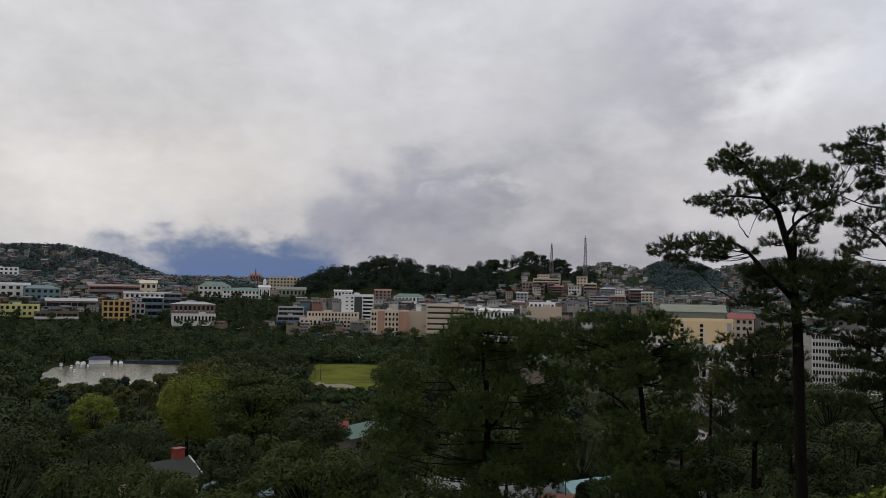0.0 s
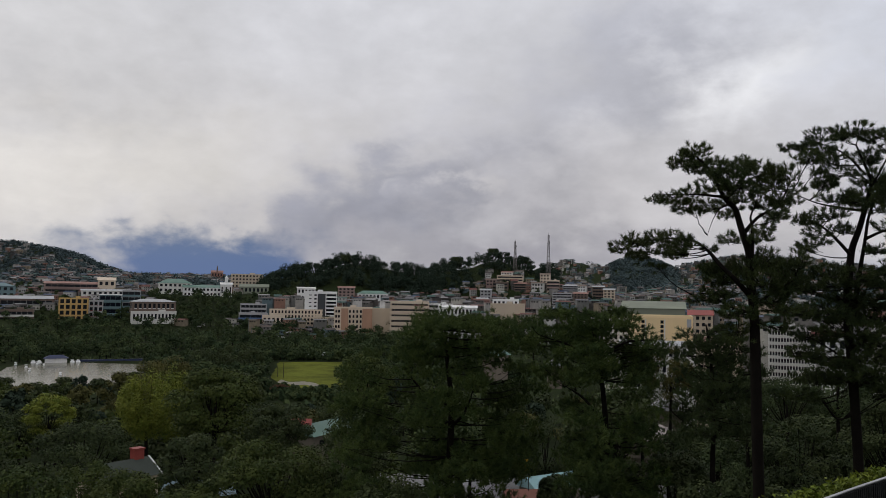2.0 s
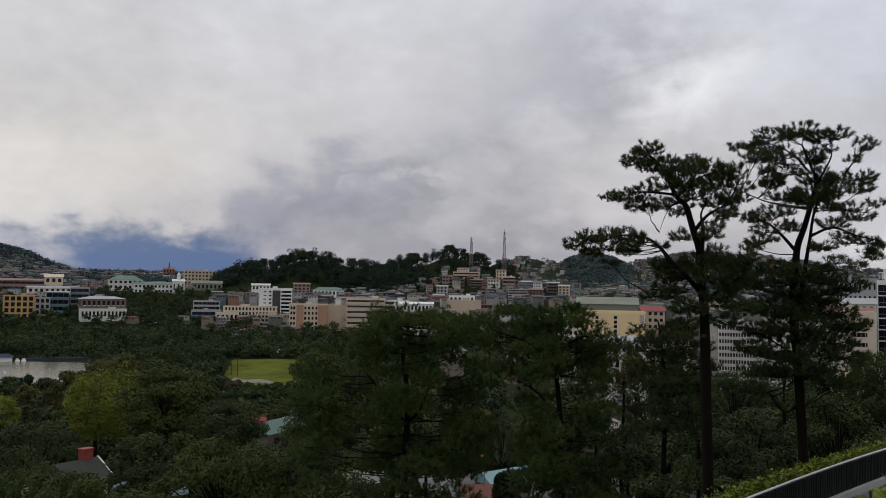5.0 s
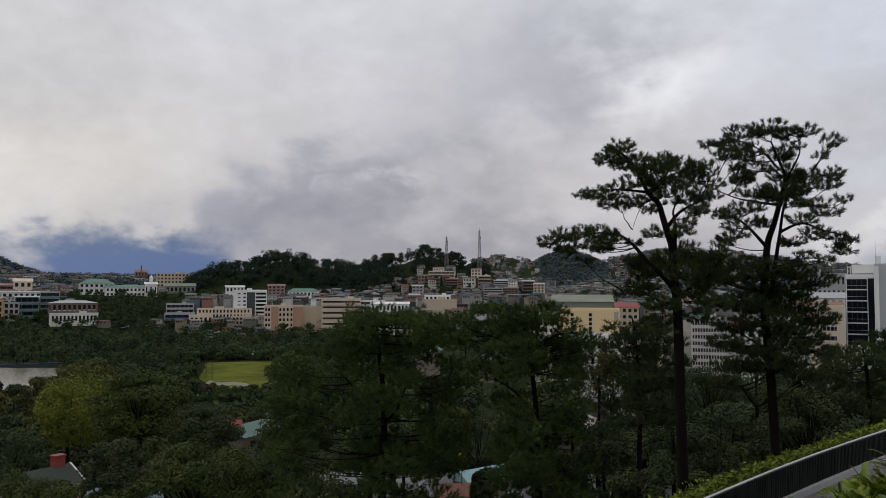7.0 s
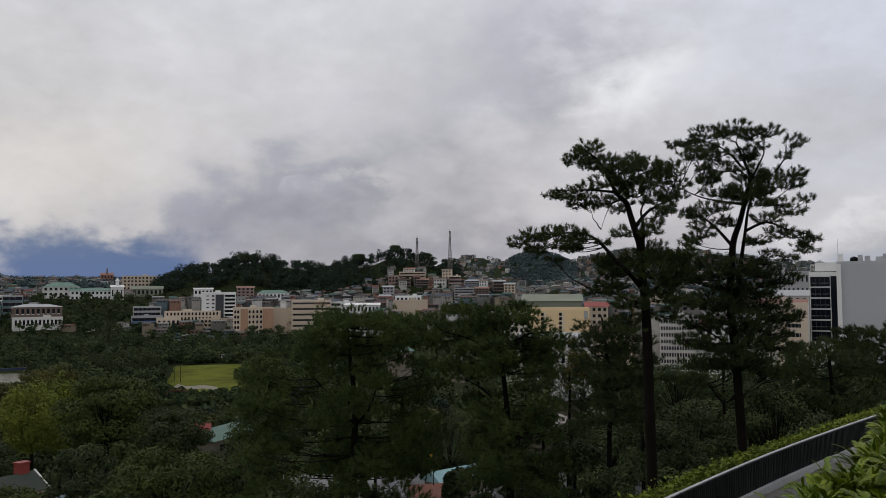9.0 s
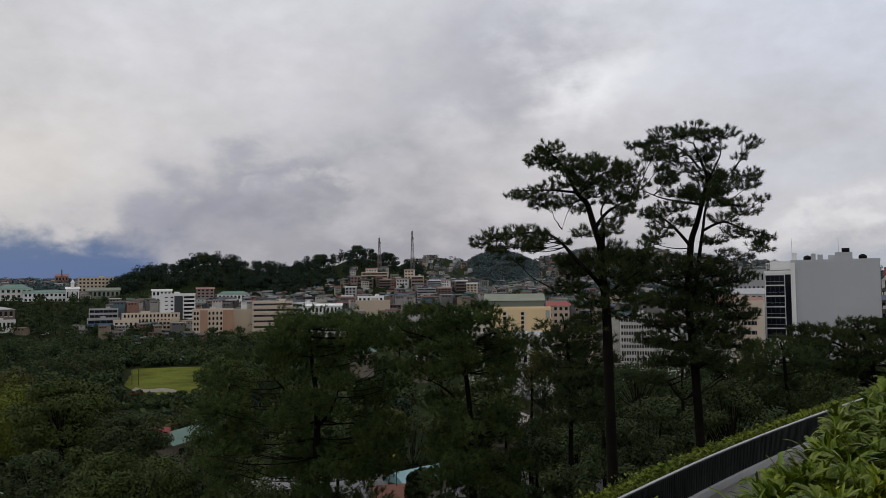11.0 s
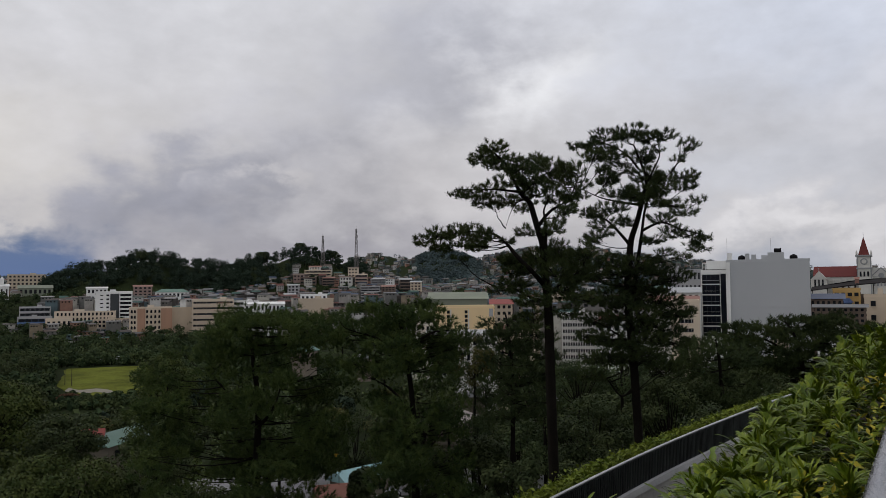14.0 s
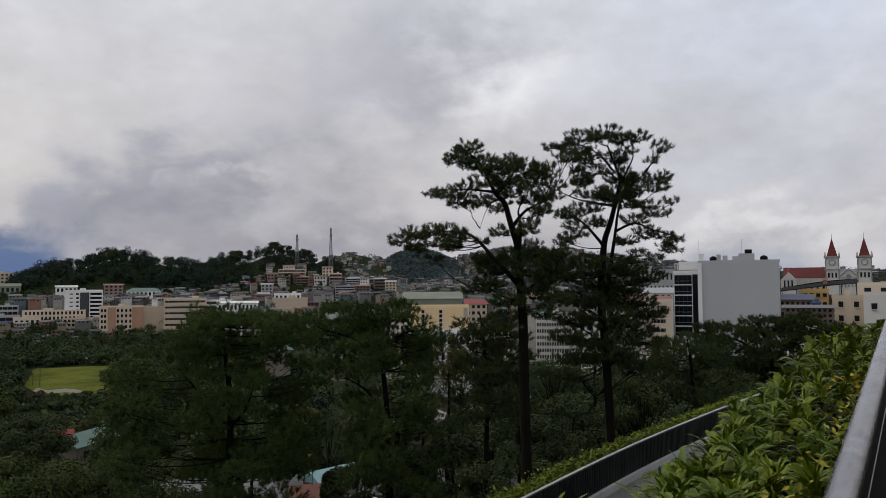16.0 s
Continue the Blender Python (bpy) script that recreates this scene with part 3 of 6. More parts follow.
building("market_hall", "wide pale green tin roofed market hall", 5.9, 10.2, -0.75, -1.5, 520, PALEGREEN, 1, 0, "blank", 40, roof="gable", roofmat=PALEGREEN, rise=4.5)
root, wd, hg, zb = building("theatre_building", "yellow blank-walled building with slit windows", 6.4, 10.7, -1.40, -3.2, 360, YELLOW, 0, 0, "blank", 24, head=False)
for x in (-0.28, 0.02):
    for k in range(5):
        block_part("window", GLASS_DARK, root, (wd * x, 0, hg - 1.8 - k * 2.0), (1.3, 0.3, 1.4))
    block_part("window_band", OFFWHITE, root, (wd * x + 1.1, -0.05, hg - 5.4), (0.5, 0.2, 9.5))
block_part("louvre", GREY, root, (wd * 0.44, -0.05, hg - 2.2), (1.8, 0.25, 3.6))
for k in range(5):
    block_part("pilaster", YELLOW, root, (wd * (0.12 + 0.09 * k), -0.08, hg - 5), (0.14, 0.18, 10))
building("market_hall", "low white hall in front of the yellow building", 5.8, 10.9, -3.30, -4.4, 300, OFFWHITE, 1, 11, depth=14, roof="gable", roofmat=GREYROOF, rise=1.4, side=False)
building("shop_house", "low house with a dark tin roof", 10.9, 13.6, -3.0, -4.4, 300, BEIGE, 2, 5, depth=12, roof="gable", roofmat=RUSTROOF, rise=1.6, side=False)
building("shop_house", "pale building behind the yellow one", 4.6, 6.4, -1.55, -2.6, 380, OFFWHITE, 2, 5, depth=14)
building("shop_house", "low house with a red roof", 10.4, 12.0, -1.15, -1.6, 490, BEIGE, 1, 4, depth=14, roof="gable", roofmat=REDROOF, rise=3)
building("apartment_block", "pale apartment block behind the pines", 14.6, 16.6, -0.6, -1.9, 480, BEIGE, 4, 6, depth=16)
building("apartment_block", "white block with a grid of small windows", 15.5, 18.1, -2.0, -5.2, 330, OFFWHITE, 7, 14, depth=16, win=(0.62, 0.55))
building("shop_house", "white house with a red roof", 17.9, 20.3, -2.35, -3.4, 330, WHITE, 1, 4, depth=14, roof="gable", roofmat=REDROOF, rise=2)
building("apartment_block", "grey apartment house among trees", 20.6, 23.2, -1.6, -3.4, 370, GREY, 3, 6, depth=14, roof="gable", roofmat=RUSTROOF, rise=1.6)
root, wd, hg, zb = building("office_block", "cream office block with wide windows", 23.1, 25.0, -1.10, -4.2, 290, CREAM, 0, 0, "blank", 14)
for f in range(5):
    z = hg - 3.4 - f * 3.2
    block_part("window", GLASS_DARK, root, (wd * 0.02, 0, z), (wd * 0.5, 0.3, 1.35))
    for k in range(4):
        block_part("mullion", OFFWHITE, root, (wd * (0.02 + 0.125 * (k - 1.5)), -0.1, z), (0.1, 0.2, 1.35))
for k in range(7):
    block_part("sign_letter", DARKGREY, root, (wd * (-0.02 + 0.055 * k), -0.1, hg - 1.5), (0.34, 0.15, 0.6))
building("apartment_block", "rust roofed house behind the cream block", 21.6, 24.9, -1.0, -2.4, 306, OFFWHITE, 2, 5, depth=12, roof="gable", roofmat=RUSTROOF, rise=1.9)
building("shop_house", "pale house under a long white tin roof", 21.4, 25.1, -0.42, -1.2, 400, OFFWHITE, 1, 9, depth=14, roof="gable", roofmat=GREYROOF, rise=2.6)
building("shop_house", "low house under a dark green roof", 20.2, 23.0, -0.2, -0.9, 470, GREY, 1, 7, depth=14, roof="gable", roofmat=GREENROOF, rise=2.4)
building("apartment_block", "grey concrete block with tall slit windows", 22.9, 25.2, 1.10, 0.25, 430, GREY, 1, 8, depth=14, win=(0.36, 0.52), side=False)
# curtain-walled tower: dark glass bays between white fins, then the great blank side
root, wd, hg, zb = building("office_tower", "dark glass fronted office tower with white bands", 25.15, 26.85, 0.95, -3.2, 300, WHITE, 0, 0, "blank", 26)
for f in range(6):
    z = hg - 2.4 - f * 3.75
    block_part("glass_bay", GLASS_BLUE, root, (-wd * 0.13, 0, z), (wd * 0.68, 0.4, 3.3), "blue-black curtain glass")
    block_part("glass_bay", GLASS_BLUE, root, (wd * 0.35, 0, z), (wd * 0.22, 0.4, 3.75), "blue-black curtain glass")
    for k in range(5):
        block_part("mullion", DARKGREY, root, (wd * (-0.13 + 0.66 * (k / 4 - 0.5)), -0.25, z), (0.1, 0.12, 3.3))
    block_part("rail", GREY, root, (-wd * 0.13, -0.28, z - 0.5), (wd * 0.66, 0.1, 0.1))
root, wd, hg, zb = building("office_tower", "tall windowless pale grey office block", 26.8, 32.0, 1.62, -3.2, 298, COOLGREY, 0, 0, "blank", 30)
for x, wz, h in ((0.105, 0.195, 3.2), (-0.16, 0.06, 2.6), (-0.24, 0.05, 3.0)):
    block_part("lift_tower", COOLGREY, root, (wd * x, 2.5, hg + h / 2), (wd * wz, 5, h))
block_part("plinth", WHITE, root, (-wd / 2 + 0.5, -0.15, hg / 2), (1.4, 0.5, hg), "white corner fin")
for f in range(9):
    block_part("joint", COOLGREY, root, (0, -0.012, hg - 3.2 * (f + 1)), (wd * 0.995, 0.06, 0.05))
for x in (-0.31, 0.32):
    tank = part("water_tank", Mesher().tube([(0, 0, 0), (0, 0, 1.1), (0, 0, 1.5), (0, 0, 1.8)], [1.3, 1.3, 0.9, 0.2], 14), BLACKSTEEL, root, "black rooftop water tank", True)
    tank.location = (wd * x, 4, hg + 0.8)
part("water_tank", Mesher().tube([(-1.2, 0, 0), (1.2, 0, 0)], 0.8, 12), BLACKSTEEL, root, "black rooftop water tank").location = (wd * 0.13, 2, hg + 3.9)
for x, h in ((0.05, 8.0), (-0.49, 8.2)):
    part("mast", Mesher().tube([(0, 0, 0), (0, 0, h)], [0.07, 0.04], 6), GREY, root).location = (wd * x, 3, hg + 0.5)
block_part("roof_cabin", WHITE, root, (-wd * 0.62, 12, hg - 0.6), (wd * 0.3, 8, 3.0))
block_part("roof_cabin", WHITE, root, (-wd * 0.47, 9, hg + 1.6), (wd * 0.06, 4, 4.0))
for k in range(9):
    block_part("pergola_post", WHITE, root, (-wd * (0.52 + 0.036 * k), 4, hg - 1.2), (0.16, 0.16, 2.4))
block_part("pergola_rail", WHITE, root, (-wd * 0.66, 4, hg + 0.0), (wd * 0.30, 0.3, 0.25))

# the cathedral on its knoll
D = 430
cb = thing("cathedral", Matrix.Translation(plan(36.1, D, height(D, 0.5) - 14)) @ pose(0, 0, 0, 0, 0, -36.1), "pale stone cathedral with two maroon spires", "cathedral")
STONE = paint("pale_cathedral_stone", (0.54, 0.53, 0.50))
STONE_DARK = paint("grey_cathedral_trim", (0.26, 0.27, 0.28))
for sx in (-1, 1):
    x0 = sx * D * 0.93 * DEG
    tw = 6.2
    block_part("tower", STONE, cb, (x0, 0, 12), (tw, tw, 24))
    block_part("cornice", STONE_DARK, cb, (x0, 0, 18.2), (tw + 0.8, tw + 0.8, 0.6))
    block_part("cornice", STONE_DARK, cb, (x0, 0, 24.2), (tw + 1.0, tw + 1.0, 0.8))
    part("clock_face", Mesher().tube([(0, -0.15, 0), (0, 0.15, 0)], 1.6, 20), STONE_DARK, cb, "round louvred clock opening").location = (x0, -tw / 2, 21.4)
    part("clock_dial", Mesher().tube([(0, -0.25, 0), (0, 0.1, 0)], 1.0, 18), STONE, cb).location = (x0, -tw / 2, 21.4)
    part("clock_face", Mesher().tube([(-0.15, 0, 0), (0.15, 0, 0)], 1.4, 20), STONE_DARK, cb).location = (x0 - tw / 2, 0, 21.4)
    for k in range(3):
        block_part("louvre_window", GLASS_DARK, cb, (x0 + (k - 1) * 1.6, -tw / 2, 15.4), (0.8, 0.3, 2.4))
        block_part("louvre_window", GLASS_DARK, cb, (x0 - tw / 2, (k - 1) * 1.6, 15.4), (0.3, 0.8, 2.4))
    part("spire", Mesher().gable((0, 0, 0), (4.4, 4.4), 9.0, 0.2, 0, 2.38), SPIRE, cb, "maroon pyramid spire").location = (x0, 0, 24.6)
    part("finial", Mesher().tube([(0, 0, 0), (0, 0, 2.6)], [0.14, 0.05], 6), STONE_DARK, cb).location = (x0, 0, 33.2)
    for px in (-1, 1):
        for py in (-1, 1):
            part("pinnacle", Mesher().tube([(0, 0, 0), (0, 0, 1.2), (0, 0, 2.4)], [0.42, 0.38, 0.05], 6), STONE, cb).location = (x0 + px * tw * 0.5, py * tw * 0.5, 24.5)
part("gable_front", Mesher().gable((0, 0, 14.2), (8.2, 3.5), 4.0, 0.1), STONE, cb)
block_part("front_wall", STONE, cb, (0, 0, 7), (8.2, 3.5, 14.2))
for k in range(5):
    arch = part("arched_window", Mesher().box((0, 0, 0), (0.7, 0.3, 2.4)).tube([(0, -0.15, 1.2), (0, 0.15, 1.2)], 0.35, 10), STONE_DARK, cb)
    arch.location = ((k - 2) * 1.5, -1.8, 10.8)
block_part("string_course", STONE_DARK, cb, (0, -1.85, 13.0), (8.2, 0.2, 0.4))
for sx in (-1, 1):
    part("gable_coping", Mesher().tube([(sx * 4.2, -1.85, 14.3), (0, -1.85, 18.3)], 0.22, 5), STONE_DARK, cb)
    for cx in (-1, 1):
        block_part("corner_pilaster", STONE_DARK, cb, (sx * D * 0.93 * DEG + cx * 2.85, -3.15, 12), (0.5, 0.2, 24))
part("rose_window", Mesher().tube([(0, -0.2, 0), (0, 0.2, 0)], 1.2, 18), STONE_DARK, cb).location = (0, -1.8, 14.6)
nave = part("nave", Mesher().box((0, 0, 7.1), (23, 12, 14.2)), STONE, cb)
nave.location = (-17.5, 6, 0)
nr = part("nave_roof", Mesher().gable((0, 0, 14.3), (23, 12), 5.2, 0.5), SPIRE, cb, "maroon nave roof")
nr.location = (-17.5, 6, 0)
tr = part("transept", Mesher().box((0, 0, 6.5), (7, 8, 13)).gable((0, 0, 13), (8, 7), 4.0, 0.2, math.pi / 2), STONE, cb)
tr.location = (-26.5, -3, 0)
for k in range(3):
    block_part("lancet_window", GLASS_DARK, cb, (-26.5 + (k - 1) * 1.7, -7, 11.2), (0.7, 0.3, 4.2))
for k in range(6):
    block_part("buttress", STONE, cb, (-20.5 + k * 2.7, -0.4, 6.6), (0.7, 1.0, 13.2))
    block_part("aisle_window", GLASS_DARK, cb, (-19.2 + k * 2.7, 0.0, 9.8), (0.9, 0.3, 3.0))
part("cross", Mesher().box((0, 0, 0.9), (0.15, 0.15, 1.8)).box((0, 0, 1.2), (0.9, 0.15, 0.15)), STONE_DARK, cb).location = (-26.5, -6.5, 17)

building("shop_house", "dark row of shops under the sooty canopy", 32.0, 36.7, -0.75, -1.3, 345, BROWN, 1, 14, depth=12, side=False, head=False)
SOOT = surface("sooty_tin_roof", (0.022, 0.020, 0.020), 0.95, 0.4, 0.3, 2.0, spec=0.1)
canopy = thing("market_canopy", Matrix.Translation(plan(34.3, 330, height(330, -0.38))) @ pose(0, 0, 0, 0, 0, -34.3), "wide sooty black tin canopy sloping up over the market", "canopy")
sheet = Mesher()
for lift in (0.0, 0.35):
    sheet.v += [(-13.2, 0, lift), (2.0, 0, 2.0 + lift), (13.6, 0, 3.0 + lift), (13.6, 12, 4.6 + lift), (2.0, 12, 3.7 + lift), (-13.2, 12, 1.2 + lift)]
sheet.f = [(5, 4, 3, 2, 1, 0), (6, 7, 8, 9, 10, 11), (0, 1, 7, 6), (1, 2, 8, 7), (2, 3, 9, 8), (3, 4, 10, 9), (4, 5, 11, 10), (5, 0, 6, 11)]
part("roof", sheet, SOOT, canopy)
for k in range(6):
    x = -12.6 + 5.1 * k
    block_part("post", BLACKSTEEL, canopy, (x, 0.4, -4.0 + 0.055 * (x + 13)), (0.25, 0.25, 8.2 + 0.11 * (x + 13)))
    block_part("gutter", GREY, canopy, (x + 2.5, -0.1, 0.12 * (x + 15.6)), (0.5, 0.15, 0.3))
part("vent", Mesher().box((0, 0, 0.9), (1.4, 1.4, 1.8)).gable((0, 0, 1.8), (1.4, 1.4), 0.7, 0.2), RUSTROOF, canopy, "rusty roof vent").location = (2.5, 5.0, 2.6)
tarp = thing("tarpaulin", Matrix.Translation(plan(33.7, 318, height(318, -1.15))) @ pose(0, 0, 0, 0, 0, -33.7), "blue tarpaulin heaped on a low roof", "tarpaulin")
part("sheet", Mesher().gable((0, 0, 0), (4.6, 3.0), 2.4, 0.2, 0.3, 1.4).gable((2.6, 0.5, 0), (2.6, 2.4), 1.6, 0.1, -0.5, 0.6).box((0.6, 0.4, -2.5), (6.4, 2.2, 5.0)), paint("blue_tarpaulin", (0.045, 0.085, 0.20), 0.6), tarp)
building("shop_house", "ochre house with dark shutters", 33.3, 34.9, -0.35, -1.5, 320, ORANGE, 2, 4, depth=10, win=(0.6, 0.4))
building("shop_house", "low house under a dark blue roof", 31.9, 33.9, -0.9, -1.6, 300, BROWN, 1, 6, depth=12, roof="gable", roofmat=NAVY, rise=1.8)
building("market_hall", "flat grey roofed stall row", 32.2, 35.2, -1.45, -1.8, 270, BROWN, 1, 9, depth=10, roof="gable", roofmat=paint("dull_zinc_roof", (0.15, 0.15, 0.155), 0.8), rise=0.9)
building("apartment_block", "grey house with a beige bay", 35.1, 37.0, -0.80, -1.7, 285, BEIGE, 1, 2, depth=12, win=(0.3, 0.4), side=False)
building("apartment_block", "pale grey three-storey house with stepped terraces", 36.9, 40.2, -0.62, -2.2, 280, OFFWHITE, 1, 3, depth=14, win=(0.3, 0.25), side=False)
building("apartment_block", "white top storey on the grey house", 36.6, 40.5, 0.02, -0.62, 292, CREAM, 1, 4, depth=10, win=(0.4, 0.4), side=False)
building("apartment_block", "beige house seen between the trees", 29.6, 30.6, -3.2, -5.0, 200, BEIGE, 2, 3, depth=9)
building("shop_house", "white garage with a low roof", 32.3, 34.2, -3.0, -3.9, 190, WHITE, 1, 4, depth=9, roof="gable", roofmat=OFFWHITE, rise=1.0)
building("shop_house", "white walled shed among pines", 26.9, 29.6, -5.3, -6.3, 150, WHITE, 1, 4, depth=8, roof="gable", roofmat=GREYROOF, rise=0.8)
# houses on the tower hill
for b0, b1, tp, lo, dd, mt, fl, cl, st, rf, lb in (
    (-3.0, -1.1, 1.70, 0.75, 1135, BEIGE, 4, 6, "ribbon", "flat", "pale stepped terrace house with long balconies"), (-2.7, -1.9, 1.95, 1.70, 1142, OFFWHITE, 1, 4, "punched", "gable", "white top storey with a flat tin roof"),
    (-3.3, -2.2, 1.20, 0.10, 1118, BROWN, 4, 4, "ribbon", "flat", "dark timbered house on stilts on the hill"), (-3.8, -3.05, 1.40, 0.85, 1125, PINK, 2, 3, "punched", "gable", "dusty red house on the hill"),
    (-1.75, -0.9, 1.15, 0.50, 1115, BROWN, 3, 3, "ribbon", "gable", "rust brown house with balconies on the hill"), (-0.5, 0.35, 1.20, 0.60, 1115, OFFWHITE, 2, 4, "punched", "gable", "white terrace house on the slope"),
    (0.1, 0.8, 1.85, 0.9, 1130, CREAM, 4, 3, "punched", "gable", "narrow cream tower house on the hill"), (0.6, 1.5, 1.40, 0.55, 1120, CREAM, 3, 4, "ribbon", "flat", "cream hill house with dusty red bands"),
    (1.75, 3.0, 1.05, 0.65, 1120, GREY, 2, 5, "ribbon", "hip", "grey house under a wide hipped roof"), (2.8, 3.35, 1.05, 0.75, 1110, WHITE, 1, 3, "punched", "gable", "white house on the hill"),
    (1.0, 2.4, 0.50, -0.15, 1070, GREY, 3, 5, "ribbon", "flat", "long grey house with pale balconies"), (2.5, 3.5, 0.50, -0.1, 1075, BROWN, 3, 4, "punched", "gable", "brown house behind the pines"),
    (3.85, 4.7, 1.00, 0.45, 1110, BROWN, 2, 4, "ribbon", "gable", "brown terrace house on the hill"), (4.6, 5.4, 0.80, 0.30, 1095, BEIGE, 2, 3, "punched", "gable", "beige house on the hill"),
    (-4.2, -3.4, 0.65, 0.10, 1080, GREY, 2, 3, "punched", "gable", "grey steep-roofed house on the hill"), (-4.4, -3.6, 0.0, -0.45, 1040, CREAM, 2, 3, "punched", "gable", "small cream house on the hill")):
    building("hill_house", lb, b0, b1, tp - 0.3, lo - 0.2, dd, mt, fl, cl, st, 10, turn=float(rng.uniform(-16, 16)), roof=rf, roofmat=(GREYROOF, RUSTROOF, BROWN)[int(rng.integers(3))], rise=2.0, band=PINK if "bands" in lb else None, side=False, group="houses on the tower hill")
building("school_building", "green roofed hall at the foot of the wooded hill", -13.1, -10.9, -0.05, -0.5, 1060, WHITE, 1, 8, depth=16, roof="hip", roofmat=GREENROOF, rise=4)
building("hill_house", "red roofed white house among trees", -14.5, -13.3, 0.35, -0.1, 1085, PINK, 2, 4, depth=12, roof="gable", roofmat=RUSTROOF, rise=2)
building("hill_house", "white house behind the office tower", -17.4, -16.1, 0.25, -0.2, 1060, WHITE, 1, 5, depth=12, roof="gable", roofmat=OFFWHITE, rise=2)
root, wd, hg, zb = building("church", "distant red brick church with a steeple", -23.35, -22.55, 1.25, 0.9, 1900, RUSTROOF, 1, 4, depth=20, roof="gable", roofmat=RUSTROOF, rise=5)
part("steeple", Mesher().tube([(0, 3, hg), (0, 3, hg + 12), (0, 3, hg + 17)], [1.6, 1.4, 0.1], 6), BROWN, root)


def mast(bearing, d, top, low, w0, label):
    """A four-legged lattice mast with antenna drums."""
    zb, zt = gz(bearing, d) - 1, height(d, top)
    root = thing("lattice_mast", Matrix.Translation(plan(bearing, d, zb)) @ pose(0, 0, 0, 0, 0, 20 - bearing), label, "radio mast", "radio masts on the hill")
    h = zt - zb
    n = 12
    wid = lambda t: w0 * (1 - 0.82 * min(1, t * 1.15)) + 0.35
    for sx in (-1, 1):
        for sy in (-1, 1):
            part("leg", Mesher().tube([(sx * wid(i / n), sy * wid(i / n), h * i / n * 0.94) for i in range(n + 1)], 0.22, 5), LATTICE, root)
    brace = Mesher()
    for i in range(n):
        a, b, z0, z1 = wid(i / n), wid((i + 1) / n), h * i / n * 0.94, h * (i + 1) / n * 0.94
        for p, q in (((-1, -1), (1, -1)), ((1, -1), (1, 1)), ((1, 1), (-1, 1)), ((-1, 1), (-1, -1))):
            brace.tube([(p[0] * a, p[1] * a, z0), (q[0] * b, q[1] * b, z1)], 0.12, 4)
            brace.tube([(q[0] * a, q[1] * a, z0), (p[0] * b, p[1] * b, z1)], 0.12, 4)
            brace.tube([(p[0] * b, p[1] * b, z1), (q[0] * b, q[1] * b, z1)], 0.12, 4)
    part("lattice", brace, LATTICE, root)
    part("spike", Mesher().tube([(0, 0, h * 0.92), (0, 0, h)], [0.3, 0.1], 6), LATTICE, root)
    for z, dx in ((0.80, 1.6), (0.74, -1.5), (0.70, 1.3), (0.80, -1.4)):
        part("antenna_panel", Mesher().box((0, 0, 0), (0.6, 0.5, 2.6)), LATTICE, root).location = (dx, -0.8, h * z)
    block_part("platform", LATTICE, root, (0, 0, h * 0.78), (3.4, 3.4, 0.4))
    return root


mast(-1.7, 1180, 4.05, 1.8, 2.6, "grey lattice radio mast behind trees")
mast(0.7, 1160, 4.6, 1.7, 2.8, "tall lattice radio mast with cross arms")
# streetlight pole on the hill and posts by the field
for b, d, h in ((-4.6, 1120, 22), (-18.6, 520, 7), (-18.2, 470, 9), (-18.6, 475, 6)):
    tagged(part("pole", Mesher().tube([(0, 0, 0), (0, 0, h)], [0.22, 0.14], 6), TIMBER), "slim dark pole standing on the grass", "pole").location = plan(b, d, max(gz(b, d), FIELD_Z if d < 600 else -99))

# ---------------------------------------------------------------- hillside houses
def house_proto(k):
    sx, sy, sz = ((8, 9, 6), (10, 8, 5.4), (7, 8, 8.4), (12, 9, 5.8), (9, 10, 9.0))[k]
    root = thing("hill_house", Matrix.Identity(4), "small tin-roofed hillside house", "house", "hillside houses")
    part("wall", Mesher().box((0, 0, sz / 2 - 2), (sx, sy, sz + 4)), WALLS, root)
    part("roof", Mesher().gable((0, 0, sz), (sx, sy), 1.5 + 0.3 * k, 0.6, 0, 1.5 if k == 3 else 0), ROOFS, root)
    nf = int(sz / 2.8)
    for f in range(nf):
        for j in range(3):
            block_part("window", GLASS_DARK, root, (sx * (j - 1) * 0.3, -sy / 2, 1.5 + f * 2.9), (1.4, 0.2, 1.3))
    return root


protos = []
FAR_WALLS, FAR_ROOFS = WALLS, ROOFS
WALLS = surface("town_house_walls", (0.3, 0.3, 0.28), 0.85, 0.25, 0.2, 1.5, gain=0.72, rand=1, tones=[(0.26, 0.25, 0.23), (0.46, 0.44, 0.41), (0.13, 0.12, 0.11), (0.74, 0.73, 0.71), (0.34, 0.28, 0.20), (0.13, 0.19, 0.21), (0.36, 0.20, 0.15), (0.58, 0.56, 0.50), (0.10, 0.09, 0.085), (0.22, 0.22, 0.21)])
ROOFS = surface("town_tin_roofs", (0.2, 0.2, 0.2), 0.7, 0.25, 0.15, 1.2, gain=0.72, rand=1, tones=[(0.07, 0.07, 0.07), (0.14, 0.13, 0.13), (0.22, 0.22, 0.23), (0.12, 0.085, 0.07), (0.05, 0.12, 0.10), (0.34, 0.33, 0.33), (0.17, 0.06, 0.045), (0.06, 0.09, 0.15), (0.09, 0.075, 0.07)])
zones = [  # bearings, distances, how many
    ((-12.5, 5.0), (960, 1110), 74), ((-19.0, -12.5), (1020, 1090), 14), ((-34, -20), (1140, 1300), 40), ((-40, -32), (1120, 1350), 26), ((5, 14), (700, 1100), 36), ((12, 25), (420, 900), 30), ((-8, 6), (1120, 1190), 16),
]
